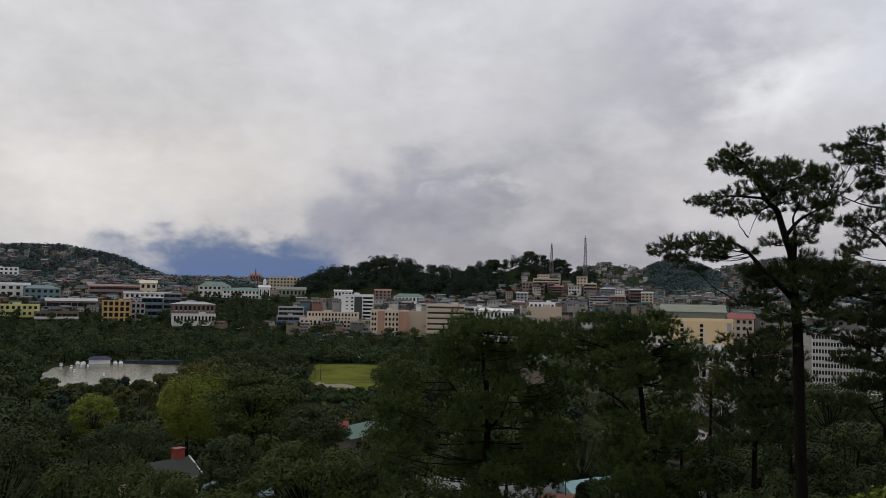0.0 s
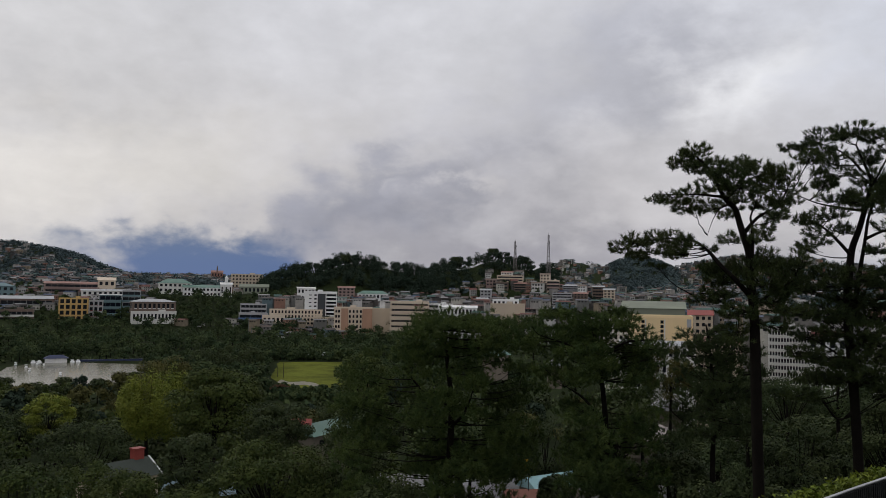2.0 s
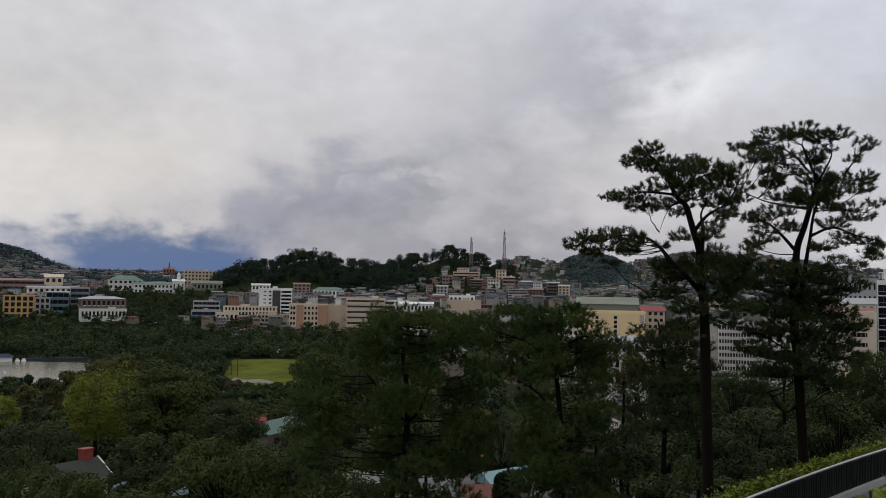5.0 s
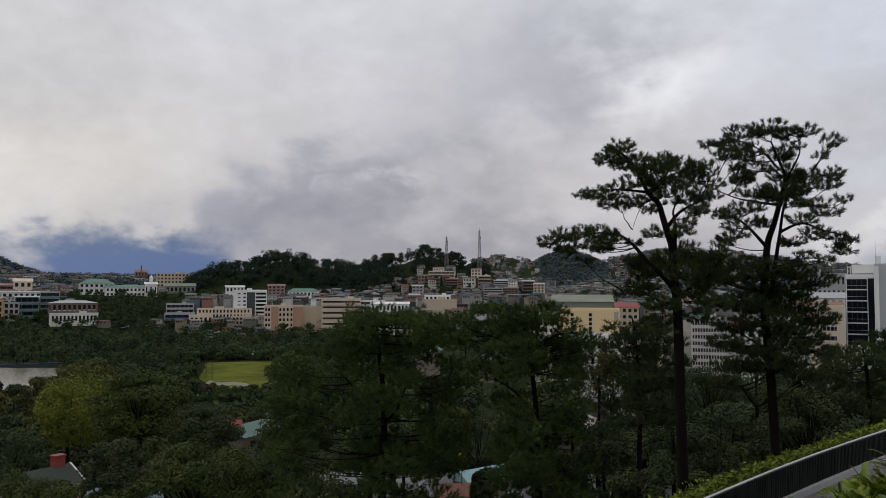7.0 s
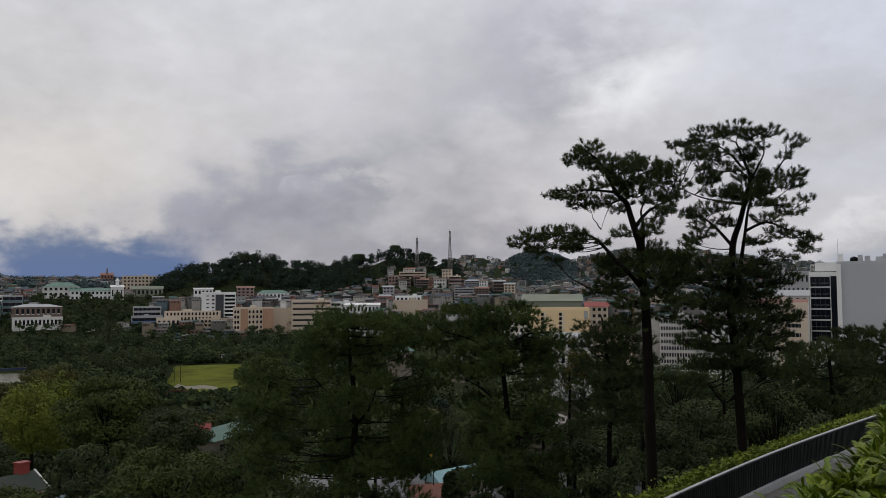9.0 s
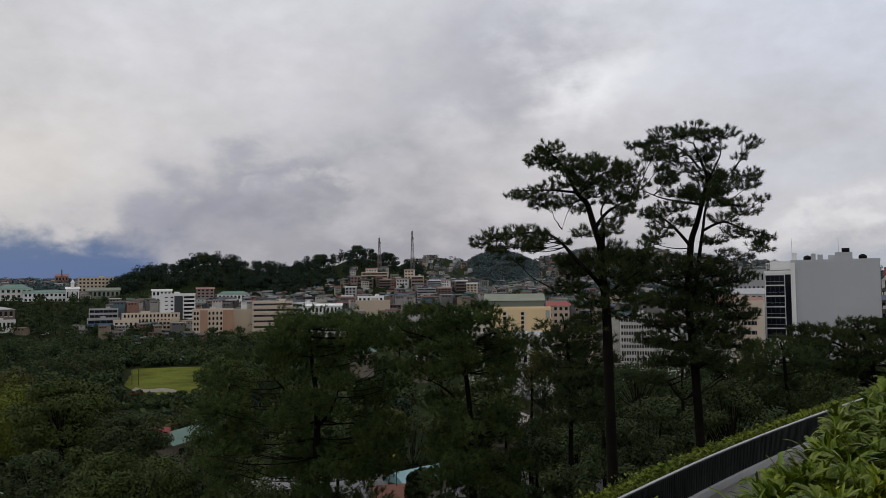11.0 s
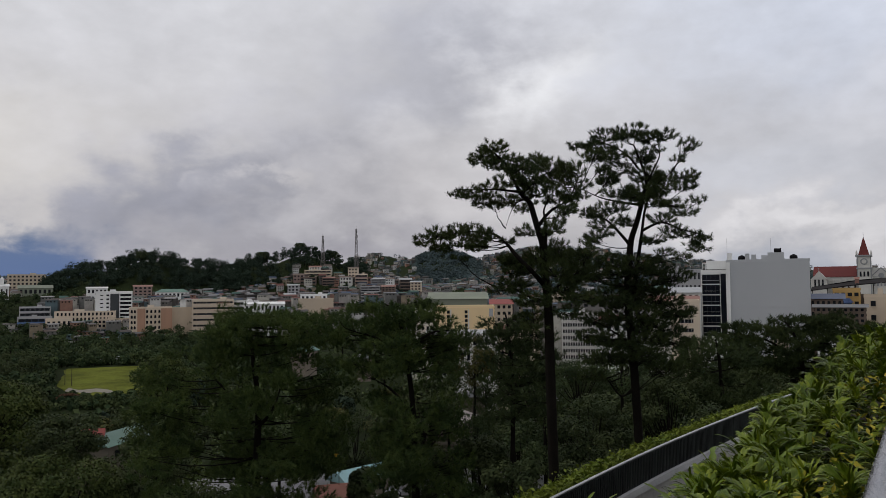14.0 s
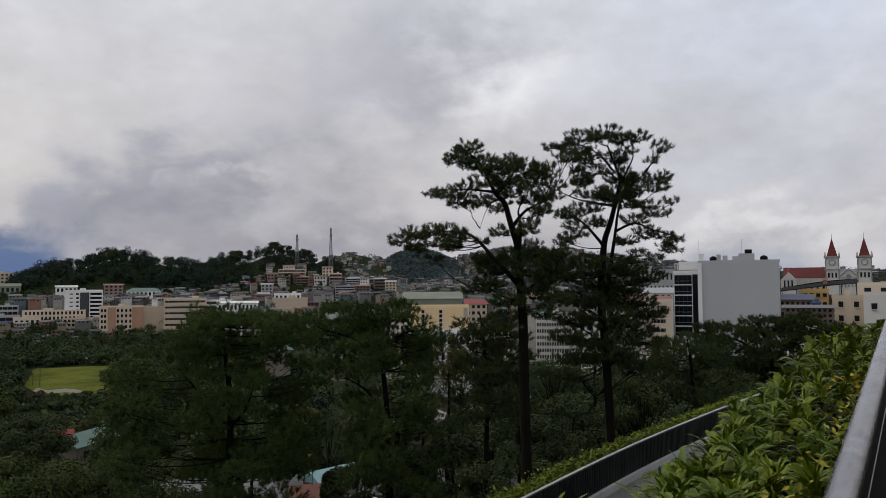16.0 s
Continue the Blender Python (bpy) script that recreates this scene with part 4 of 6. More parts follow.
spots = [(rng.uniform(*b), rng.uniform(*dd)) for b, dd, n in zones for _ in range(n)]
for i, (b, d) in enumerate(spots):
    m = Matrix.Translation(plan(b, d, gz(b, d))) @ pose(0, 0, 0, 0, 0, float(-b + rng.normal(0, 22)))
    if i < 5:
        ob = house_proto(i)
        ob.matrix_world = m
        protos.append(ob)
    else:
        copy_thing(protos[i % 5], m)

# the far town, too dense to count
town_w, town_r, town_g = Mesher(), Mesher(), Mesher()
for (b0, b1), (d0, d1), n in (((-13, 6), (985, 1145), 360), ((-41, -27), (1010, 1300), 230), ((-20, -12.5), (1000, 1110), 70), ((5, 16), (700, 1300), 190), ((14, 27), (480, 1000), 110), ((10, 31), (1050, 1750), 420), ((9.8, 26), (2000, 2720), 520), ((0.5, 5), (2300, 2750), 120), ((-41, -29), (1300, 2250), 620), ((-30, -19), (1300, 2500), 330), ((0.5, 6), (1300, 2700), 330), ((8.5, 30), (1500, 2800), 800), ((5, 14), (1100, 1500), 110), ((28, 41), (1000, 2500), 150), ((-39, -30), (1800, 2100), 160)):
    for _ in range(n):
        b, d = float(rng.uniform(b0, b1)), float(rng.uniform(d0, d1))
        if (5.0 < b < 9.8 and 1850 < d < 2500 and rng.random() < 0.9) or (b < -29 and d > 2080 and rng.random() < 0.5) or (d > 1300 and noise.noise((b * 0.9, d * 0.004, 0)) < -0.12):
            continue
        p = plan(b, d)
        z, tn = gz(b, d), -b * DEG + float(rng.normal(0, 0.4))
        s = (float(rng.uniform(7, 14)), float(rng.uniform(7, 11)), float(rng.choice([5, 6, 8.5, 9, 11]) if d > 1300 else rng.choice([3.5, 4, 5, 6.5])))
        town_w.box((p.x, p.y, z + s[2] / 2 - 2), (s[0], s[1], s[2] + 4), tn)
        town_r.gable((p.x, p.y, z + s[2]), s, float(rng.uniform(0.6, 2.2)), 0.5, tn)
        for f in range(int(s[2] / 2.8)):
            for j in (-0.28, 0.02, 0.3):
                c, sn = math.cos(tn), math.sin(tn)
                x, y = j * s[0], -s[1] / 2
                town_g.box((p.x + x * c - y * sn, p.y + x * sn + y * c, z + 1.6 + f * 2.9), (1.5, 0.3, 1.4), tn)
# low tin roofs packed round the larger blocks
for (b0, b1), (d0, d1), (e0, e1), n in (((-20.5, -12), (888, 935), (-3.0, -1.9), 70), ((-12.5, -4.5), (890, 960), (-1.5, -0.5), 60), ((-6, 6), (850, 960), (-1.0, -0.2), 70), ((-20, -10), (965, 1040), (-1.0, -0.25), 80), ((5, 14), (540, 700), (-1.6, -0.6), 40), ((-4.5, 7), (750, 840), (-2.1, -1.1), 70), ((-19, -12), (850, 890), (-3.3, -2.6), 26), ((13, 22), (360, 470), (-2.4, -0.9), 46), ((-26, -20), (930, 960), (-2.6, -1.8), 16)):
    for _ in range(n):
        b, d = float(rng.uniform(b0, b1)), float(rng.uniform(d0, d1))
        p, z, tn = plan(b, d), height(d, float(rng.uniform(e0, e1))), -b * DEG + float(rng.normal(0, 0.3))
        s, low = (float(rng.uniform(7, 15)), float(rng.uniform(7, 11))), gz(b, d) - 1
        town_w.box((p.x, p.y, (z + low) / 2), (s[0], s[1], max(z - low, 2)), tn)
        town_r.gable((p.x, p.y, z), s, float(rng.uniform(0.6, 1.8)), 0.6, tn)
        for j in (-0.3, -0.05, 0.25):
            c, sn = math.cos(tn), math.sin(tn)
            x, y = j * s[0], -s[1] / 2
            town_g.box((p.x + x * c - y * sn, p.y + x * sn + y * c, z - 1.5), (1.6, 0.3, 1.3), tn)
far_town = thing("far_town", Matrix.Identity(4), "dense pale houses crowding the distant hillsides", "town", kind="stuff")
part("walls", town_w, FAR_WALLS, far_town)
part("roofs", town_r, FAR_ROOFS, far_town)
part("windows", town_g, GLASS_DARK, far_town)

# ---------------------------------------------------------------- trees
def limb(m, a, b, r0, r1, sag=0.12, n=5):
    """A tapering branch that bows between two places."""
    a, b = Vector(a), Vector(b)
    rise = (b - a).length * sag
    pts = [a.lerp(b, i / n) + Vector((0, 0, -rise * math.sin(math.pi * i / n))) + Vector((noise.noise(a + b * 0.3 + Vector((i, 0, 0))), noise.noise(b + Vector((0, i, 3))), 0)) * (0.06 * (b - a).length * math.sin(math.pi * i / n)) for i in range(n + 1)]
    m.tube(pts, [r0 + (r1 - r0) * i / n for i in range(n + 1)], 5)


def pine_at(label, bearing, d, stems, pads, tuft=0.3, per=30, dense=1.0, mat=None, deep=2.2, thick=0.26, width=0.016):
    """A pine whose stems and foliage pads are given as bearing and elevation in degrees; pads are (bearing, elevation, half-width, half-height)."""
    k = d * DEG
    z0 = height(d, stems[0][0][1])
    root = thing("pine_tree", Matrix.Translation(plan(bearing, d, z0)) @ pose(0, 0, 0, 0, 0, -bearing), label, "pine tree")
    local = lambda a, e, y=0.0: Vector(((a - bearing) * k, y, height(d, e) - z0))
    knots, wood = [], Mesher()
    for i, stem in enumerate(stems):
        fine = curve_through([local(a, e, 0.25 * math.sin(j * 1.7 + i)) for j, (a, e) in enumerate(stem)])
        n = len(fine) - 1
        wood.tube(fine, [thick * (1.0 if i == 0 else 0.45) * (1 - 0.8 * j / n) for j in range(n + 1)], 9)
        knots += fine
    tips, axes = [], []
    for a, e, ra, re in pads:
        c = local(a, e, float(rng.uniform(-deep, deep)))
        at = min(knots, key=lambda q: (q - c).length + 2.5 * max(0.0, q.z - c.z + 0.3) + 2.0 * max(0.0, (c.z - q.z) - 0.9 * math.hypot(c.x - q.x, c.y - q.y)) + 2.0 * max(0.0, c.z - q.z - 0.9))
        limb(wood, at, c, 0.014 + 0.006 * (c - at).length, 0.010, 0.08)
        for _ in range(4):
            tip = c + Vector((rng.uniform(-0.8, 0.8) * ra * k, rng.uniform(-0.6, 0.6) * deep * 0.5, rng.uniform(-0.2, 0.6) * re * k))
            limb(wood, at.lerp(c, rng.uniform(0.5, 0.95)), tip, 0.013, 0.006, 0.05, 3)
        rx, rz = max(ra * k - 0.2, 0.25), max(re * k - 0.08, 0.22)
        for _ in range(max(8, int(dense * ra * k * re * k * 30))):
            r, th = math.sqrt(rng.uniform(0.0, 1.0)), rng.uniform(0, 2 * math.pi)
            o = Vector((r * math.cos(th) * rx, r * math.sin(th) * min(deep * 0.6, ra * k), (1 - r * r) * rng.uniform(-0.5, 1.0) * rz + rng.uniform(-0.7, 0.3) * rz - 0.2))
            tips.append(tuple(c + o))
            out = Vector((o.x / rx, o.y / rx, 0)) * 0.6 + Vector((0, 0, 0.7)) + Vector(unit_vectors(1)[0]) * 0.45
            axes.append(tuple(out.normalized()))
    v, t = brushes(np.array(tips), np.array(axes), tuft, per, width)
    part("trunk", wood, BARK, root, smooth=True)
    part("crown", fast_mesh("crown", v, t, mat or PINE), None, root)
    return root


def brushes(centres, axes, length, per, width):
    """Brush-like tufts: needles along a short twig end, swept towards its tip."""
    n = len(centres)
    ax = np.repeat(axes, per, 0)
    way = ax * 0.80 + unit_vectors(n * per) * 0.78
    way /= np.linalg.norm(way, axis=1)[:, None]
    c = np.repeat(centres, per, 0) + ax * rng.uniform(-0.5, 0.35, (n * per, 1)) * length
    side = np.cross(way, unit_vectors(n * per))
    side /= np.linalg.norm(side, axis=1)[:, None] + 1e-6
    tip = c + way * length * rng.uniform(0.55, 1.05, (n * per, 1))
    v = np.stack([c - side * width, c + side * width, tip], 1).reshape(-1, 3)
    return v, np.arange(len(v)).reshape(-1, 3)


def curve_through(pts):
    """A smooth line through its knots."""
    fine = []
    for j in range(len(pts) - 1):
        p0, p1, p2, p3 = pts[max(j - 1, 0)], pts[j], pts[j + 1], pts[min(j + 2, len(pts) - 1)]
        for t in (0.0, 0.25, 0.5, 0.75):
            fine.append(0.5 * ((2 * p1) + (p2 - p0) * t + (2 * p0 - 5 * p1 + 4 * p2 - p3) * t * t + (3 * p1 - p0 - 3 * p2 + p3) * t ** 3))
    return fine + [pts[-1]]


def tall_pine(label, bearing, d, stems, pads, thick, deep=1.5, fill=1.0):
    """An old pine: trunk, forking limbs (bearing, elevation, girth first) and twigs that end in brushes of needles, gathered in pads (bearing, elevation, half-width, half-height)."""
    k = d * DEG
    z0 = height(d, stems[0][1][1])
    root = thing("pine_tree", Matrix.Translation(plan(bearing, d, z0)) @ pose(0, 0, 0, 0, 0, -bearing), label, "pine tree")
    local = lambda a, e, y=0.0: Vector(((a - bearing) * k, y, height(d, e) - z0))
    knots = []
    for i, (girth, *stem) in enumerate(stems):
        bow = float(rng.uniform(-1, 1)) * (0.15 if i == 0 else 0.9)
        fine = curve_through([local(a, e, bow * math.sin(0.9 * j) if i else 0.12 * math.sin(j * 1.7)) for j, (a, e) in enumerate(stem)])
        n = len(fine) - 1
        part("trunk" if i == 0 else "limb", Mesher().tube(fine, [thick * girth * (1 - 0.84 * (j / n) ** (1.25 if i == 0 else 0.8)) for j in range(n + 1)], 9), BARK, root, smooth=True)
        knots += fine[(n // 3 if i == 0 else n // 4):]
    tips, axes = [], []
    pads = pads + [(a + (bearing - a) * 0.12 + float(rng.normal(0, 0.5)), e - float(rng.uniform(0.1, 0.8)), ra * 0.7, re * 0.62) for a, e, ra, re in pads if rng.random() < 0.85]
    for a, e, ra, re in pads:
        e = e - 0.22
        rx, rz = ra * k * 1.08, re * k * 1.12
        ry = min(deep, 1.1 * rx + 0.3)
        c = local(a, e, float(rng.uniform(-deep, deep)) * 0.8)
        at = min(knots, key=lambda q: (q - c).length + 1.6 * max(0.0, q.z - c.z) + 1.2 * max(0.0, c.z - q.z - 0.8 * math.hypot(c.x - q.x, c.y - q.y)))
        arm = Mesher()
        limb(arm, at, c + Vector((0, 0, -0.35 * rz)), 0.016 + 0.007 * (c - at).length, 0.011, 0.06)
        for _ in range(max(14, int(fill * 200 * rx * rz))):
            u = unit_vectors(1)[0] * rng.uniform(0.35, 1.0) ** 0.5
            tip = c + Vector((u[0] * rx, u[1] * ry, u[2] * rz * (1.0 if u[2] > 0 else 0.75)))
            base = at.lerp(c, float(rng.uniform(0.55, 1.0))) + Vector((0, 0, -0.3 * rz))
            limb(arm, base.lerp(tip, 0.25), tip, 0.008, 0.004, 0.06, 3)
            out = (tip - base).normalized() * 0.75 + Vector((0, 0, 0.55)) + Vector(unit_vectors(1)[0]) * 0.45
            tips.append(tuple(tip))
            axes.append(tuple(out.normalized()))
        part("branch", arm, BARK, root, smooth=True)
    v, t = brushes(np.array(tips), np.array(axes), 0.215, 46, 0.0085)
    part("crown", fast_mesh("crown", v, t, PINE), None, root)
    return root


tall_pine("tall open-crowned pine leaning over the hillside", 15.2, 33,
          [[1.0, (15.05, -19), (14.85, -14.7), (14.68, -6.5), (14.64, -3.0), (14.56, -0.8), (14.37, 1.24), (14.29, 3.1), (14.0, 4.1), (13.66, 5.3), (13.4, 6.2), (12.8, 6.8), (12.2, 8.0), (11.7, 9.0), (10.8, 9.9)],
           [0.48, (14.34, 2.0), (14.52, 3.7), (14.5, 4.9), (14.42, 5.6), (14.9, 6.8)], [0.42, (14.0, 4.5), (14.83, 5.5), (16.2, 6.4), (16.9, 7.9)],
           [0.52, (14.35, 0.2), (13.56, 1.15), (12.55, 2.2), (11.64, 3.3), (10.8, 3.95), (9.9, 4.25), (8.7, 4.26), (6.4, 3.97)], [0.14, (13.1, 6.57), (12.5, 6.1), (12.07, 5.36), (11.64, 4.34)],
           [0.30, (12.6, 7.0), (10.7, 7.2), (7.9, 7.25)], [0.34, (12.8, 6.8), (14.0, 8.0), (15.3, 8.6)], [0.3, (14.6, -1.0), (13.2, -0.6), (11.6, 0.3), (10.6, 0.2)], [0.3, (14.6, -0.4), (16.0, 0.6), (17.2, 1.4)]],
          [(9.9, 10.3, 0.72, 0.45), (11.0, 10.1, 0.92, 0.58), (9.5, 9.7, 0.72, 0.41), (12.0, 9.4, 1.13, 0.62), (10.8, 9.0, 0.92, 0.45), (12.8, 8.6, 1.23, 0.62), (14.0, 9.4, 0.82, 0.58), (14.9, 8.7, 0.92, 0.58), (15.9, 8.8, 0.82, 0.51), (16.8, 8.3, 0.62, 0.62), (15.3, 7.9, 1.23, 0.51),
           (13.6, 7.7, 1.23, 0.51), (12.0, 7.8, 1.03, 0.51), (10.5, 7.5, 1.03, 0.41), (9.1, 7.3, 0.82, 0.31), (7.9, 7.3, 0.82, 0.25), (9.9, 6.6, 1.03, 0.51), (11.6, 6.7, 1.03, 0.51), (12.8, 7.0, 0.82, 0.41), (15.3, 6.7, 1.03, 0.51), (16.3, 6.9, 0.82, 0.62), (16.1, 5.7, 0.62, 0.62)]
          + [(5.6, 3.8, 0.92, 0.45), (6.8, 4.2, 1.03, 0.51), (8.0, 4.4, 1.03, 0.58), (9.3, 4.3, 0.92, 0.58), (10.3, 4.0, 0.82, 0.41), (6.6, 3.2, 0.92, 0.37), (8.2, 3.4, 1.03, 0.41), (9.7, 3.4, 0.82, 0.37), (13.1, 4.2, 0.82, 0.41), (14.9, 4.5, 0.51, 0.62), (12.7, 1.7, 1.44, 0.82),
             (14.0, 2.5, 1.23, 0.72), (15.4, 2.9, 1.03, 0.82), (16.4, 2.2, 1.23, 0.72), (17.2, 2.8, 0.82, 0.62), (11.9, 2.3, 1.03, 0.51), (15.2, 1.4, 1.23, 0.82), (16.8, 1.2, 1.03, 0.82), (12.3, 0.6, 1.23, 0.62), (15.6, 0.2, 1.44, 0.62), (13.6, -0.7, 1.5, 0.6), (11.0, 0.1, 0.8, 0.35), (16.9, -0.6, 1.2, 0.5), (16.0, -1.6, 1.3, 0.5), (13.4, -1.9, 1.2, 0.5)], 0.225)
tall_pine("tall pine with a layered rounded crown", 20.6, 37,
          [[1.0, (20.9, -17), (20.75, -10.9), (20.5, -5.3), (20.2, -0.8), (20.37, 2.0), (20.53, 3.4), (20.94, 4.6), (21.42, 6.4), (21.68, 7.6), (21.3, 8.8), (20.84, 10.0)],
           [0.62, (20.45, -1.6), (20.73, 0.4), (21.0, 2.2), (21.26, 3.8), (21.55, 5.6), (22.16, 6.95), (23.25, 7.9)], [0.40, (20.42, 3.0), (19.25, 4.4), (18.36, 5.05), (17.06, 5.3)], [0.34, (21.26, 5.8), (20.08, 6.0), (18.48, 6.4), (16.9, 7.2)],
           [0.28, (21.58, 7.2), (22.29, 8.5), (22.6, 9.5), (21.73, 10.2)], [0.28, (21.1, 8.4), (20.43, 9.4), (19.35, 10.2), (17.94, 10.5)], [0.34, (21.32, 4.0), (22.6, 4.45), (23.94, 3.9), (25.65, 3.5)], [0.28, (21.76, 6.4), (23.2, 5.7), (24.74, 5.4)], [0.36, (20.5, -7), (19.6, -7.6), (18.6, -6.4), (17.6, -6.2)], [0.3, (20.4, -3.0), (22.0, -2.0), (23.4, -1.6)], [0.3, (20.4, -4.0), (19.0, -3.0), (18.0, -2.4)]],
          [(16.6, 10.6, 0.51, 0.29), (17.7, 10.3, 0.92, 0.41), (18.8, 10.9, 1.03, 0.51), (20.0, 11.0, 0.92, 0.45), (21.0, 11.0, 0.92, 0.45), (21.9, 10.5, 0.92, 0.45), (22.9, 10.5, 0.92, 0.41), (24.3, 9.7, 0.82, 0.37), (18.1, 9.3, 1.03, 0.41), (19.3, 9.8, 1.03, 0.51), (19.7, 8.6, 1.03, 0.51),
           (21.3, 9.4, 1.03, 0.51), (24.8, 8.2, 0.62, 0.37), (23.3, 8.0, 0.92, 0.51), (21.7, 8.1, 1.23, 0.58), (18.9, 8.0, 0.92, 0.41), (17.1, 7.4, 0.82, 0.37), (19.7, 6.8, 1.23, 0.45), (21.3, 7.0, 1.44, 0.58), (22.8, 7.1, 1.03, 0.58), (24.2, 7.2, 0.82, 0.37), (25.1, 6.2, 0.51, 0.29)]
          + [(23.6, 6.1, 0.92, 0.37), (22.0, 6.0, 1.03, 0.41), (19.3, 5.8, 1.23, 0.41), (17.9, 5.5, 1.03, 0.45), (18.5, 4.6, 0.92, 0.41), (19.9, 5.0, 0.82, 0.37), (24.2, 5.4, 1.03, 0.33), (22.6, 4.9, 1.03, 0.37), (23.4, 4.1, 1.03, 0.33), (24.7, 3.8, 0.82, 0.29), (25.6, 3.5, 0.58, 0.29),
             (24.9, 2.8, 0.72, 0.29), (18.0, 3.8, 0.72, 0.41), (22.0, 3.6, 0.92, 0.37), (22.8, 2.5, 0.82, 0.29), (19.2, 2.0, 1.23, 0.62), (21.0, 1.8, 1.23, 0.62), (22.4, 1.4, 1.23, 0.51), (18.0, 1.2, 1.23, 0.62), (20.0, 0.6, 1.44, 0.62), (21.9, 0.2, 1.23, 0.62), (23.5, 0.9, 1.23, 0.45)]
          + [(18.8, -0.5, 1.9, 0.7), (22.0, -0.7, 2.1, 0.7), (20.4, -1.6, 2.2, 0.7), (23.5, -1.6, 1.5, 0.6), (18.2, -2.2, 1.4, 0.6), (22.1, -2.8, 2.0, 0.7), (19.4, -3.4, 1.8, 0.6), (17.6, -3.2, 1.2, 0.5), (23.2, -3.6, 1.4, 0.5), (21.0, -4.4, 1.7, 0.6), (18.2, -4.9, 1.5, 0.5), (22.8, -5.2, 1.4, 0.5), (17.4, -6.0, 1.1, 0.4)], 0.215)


def envelope(rows, n, ra=1.5, re=0.7):
    """Random foliage pads inside an outline given as (elevation, bearing from, bearing to)."""
    rows = sorted(rows)
    e = rng.uniform(rows[0][0], rows[-1][0], n)
    lo = np.interp(e, [r[0] for r in rows], [r[1] for r in rows])
    hi = np.interp(e, [r[0] for r in rows], [r[2] for r in rows])
    a = lo + (hi - lo) * rng.random(n)
    return [(float(p), float(q), float(ra * rng.uniform(0.6, 1.2)), float(re * rng.uniform(0.6, 1.2))) for p, q in zip(a, e)]


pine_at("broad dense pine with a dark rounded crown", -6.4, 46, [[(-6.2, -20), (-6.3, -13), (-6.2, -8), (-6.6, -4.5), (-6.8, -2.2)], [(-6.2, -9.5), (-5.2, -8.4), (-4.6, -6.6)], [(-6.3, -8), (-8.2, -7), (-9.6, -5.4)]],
        envelope([(-1.5, -8.4, -4.6), (-2.1, -9.6, -0.9), (-3.0, -11.0, 0.0), (-4.0, -12.4, 0.2), (-5.5, -13.6, 0.2), (-8, -14.4, 0.2), (-11, -14.0, -1.0), (-15, -13.0, -2.0)], 135, 1.9, 0.9) + [(-7.6, -2.1, 1.2, 0.5), (-6.4, -1.8, 1.2, 0.5), (-5.2, -1.9, 1.2, 0.5), (-4.0, -1.7, 1.2, 0.6), (-2.8, -1.7, 1.2, 0.6), (-1.6, -1.8, 1.2, 0.6), (-0.6, -1.9, 1.0, 0.6)], tuft=0.30, dense=2.3, deep=3.2, thick=0.28, mat=PINE_LIT)
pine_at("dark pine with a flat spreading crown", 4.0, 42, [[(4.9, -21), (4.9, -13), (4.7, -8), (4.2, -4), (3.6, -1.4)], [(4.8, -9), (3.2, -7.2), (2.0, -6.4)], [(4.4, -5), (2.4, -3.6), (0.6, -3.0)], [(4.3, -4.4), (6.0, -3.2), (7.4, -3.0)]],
        envelope([(-0.7, 0.6, 5.8), (-1.4, -0.9, 6.6), (-2.6, -1.0, 8.0), (-4.2, -0.4, 8.6), (-5.8, 0.4, 8.0)], 74, 1.6, 0.6) + envelope([(-7, 2.2, 7.8), (-10, 2.0, 8.2), (-14, 1.6, 8.0)], 56, 1.6, 0.75), tuft=0.29, dense=2.3, deep=2.8, thick=0.24, mat=PINE_LIT)
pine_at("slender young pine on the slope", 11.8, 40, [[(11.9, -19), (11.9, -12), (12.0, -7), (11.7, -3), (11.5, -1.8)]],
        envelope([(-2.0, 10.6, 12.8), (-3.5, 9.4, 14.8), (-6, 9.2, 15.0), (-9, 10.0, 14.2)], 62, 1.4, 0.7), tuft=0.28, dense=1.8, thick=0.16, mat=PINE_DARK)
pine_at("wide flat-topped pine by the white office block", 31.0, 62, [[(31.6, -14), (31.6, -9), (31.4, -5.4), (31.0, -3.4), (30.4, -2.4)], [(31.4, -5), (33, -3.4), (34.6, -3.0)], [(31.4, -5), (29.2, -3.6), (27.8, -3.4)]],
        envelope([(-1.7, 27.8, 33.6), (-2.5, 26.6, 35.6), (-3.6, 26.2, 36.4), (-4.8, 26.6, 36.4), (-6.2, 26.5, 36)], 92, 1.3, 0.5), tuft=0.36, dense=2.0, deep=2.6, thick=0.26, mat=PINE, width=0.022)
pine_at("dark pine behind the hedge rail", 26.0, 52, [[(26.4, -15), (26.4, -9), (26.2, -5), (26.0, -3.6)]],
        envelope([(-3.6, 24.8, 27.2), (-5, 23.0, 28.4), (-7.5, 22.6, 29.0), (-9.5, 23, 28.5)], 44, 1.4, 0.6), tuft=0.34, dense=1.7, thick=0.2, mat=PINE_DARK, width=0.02)


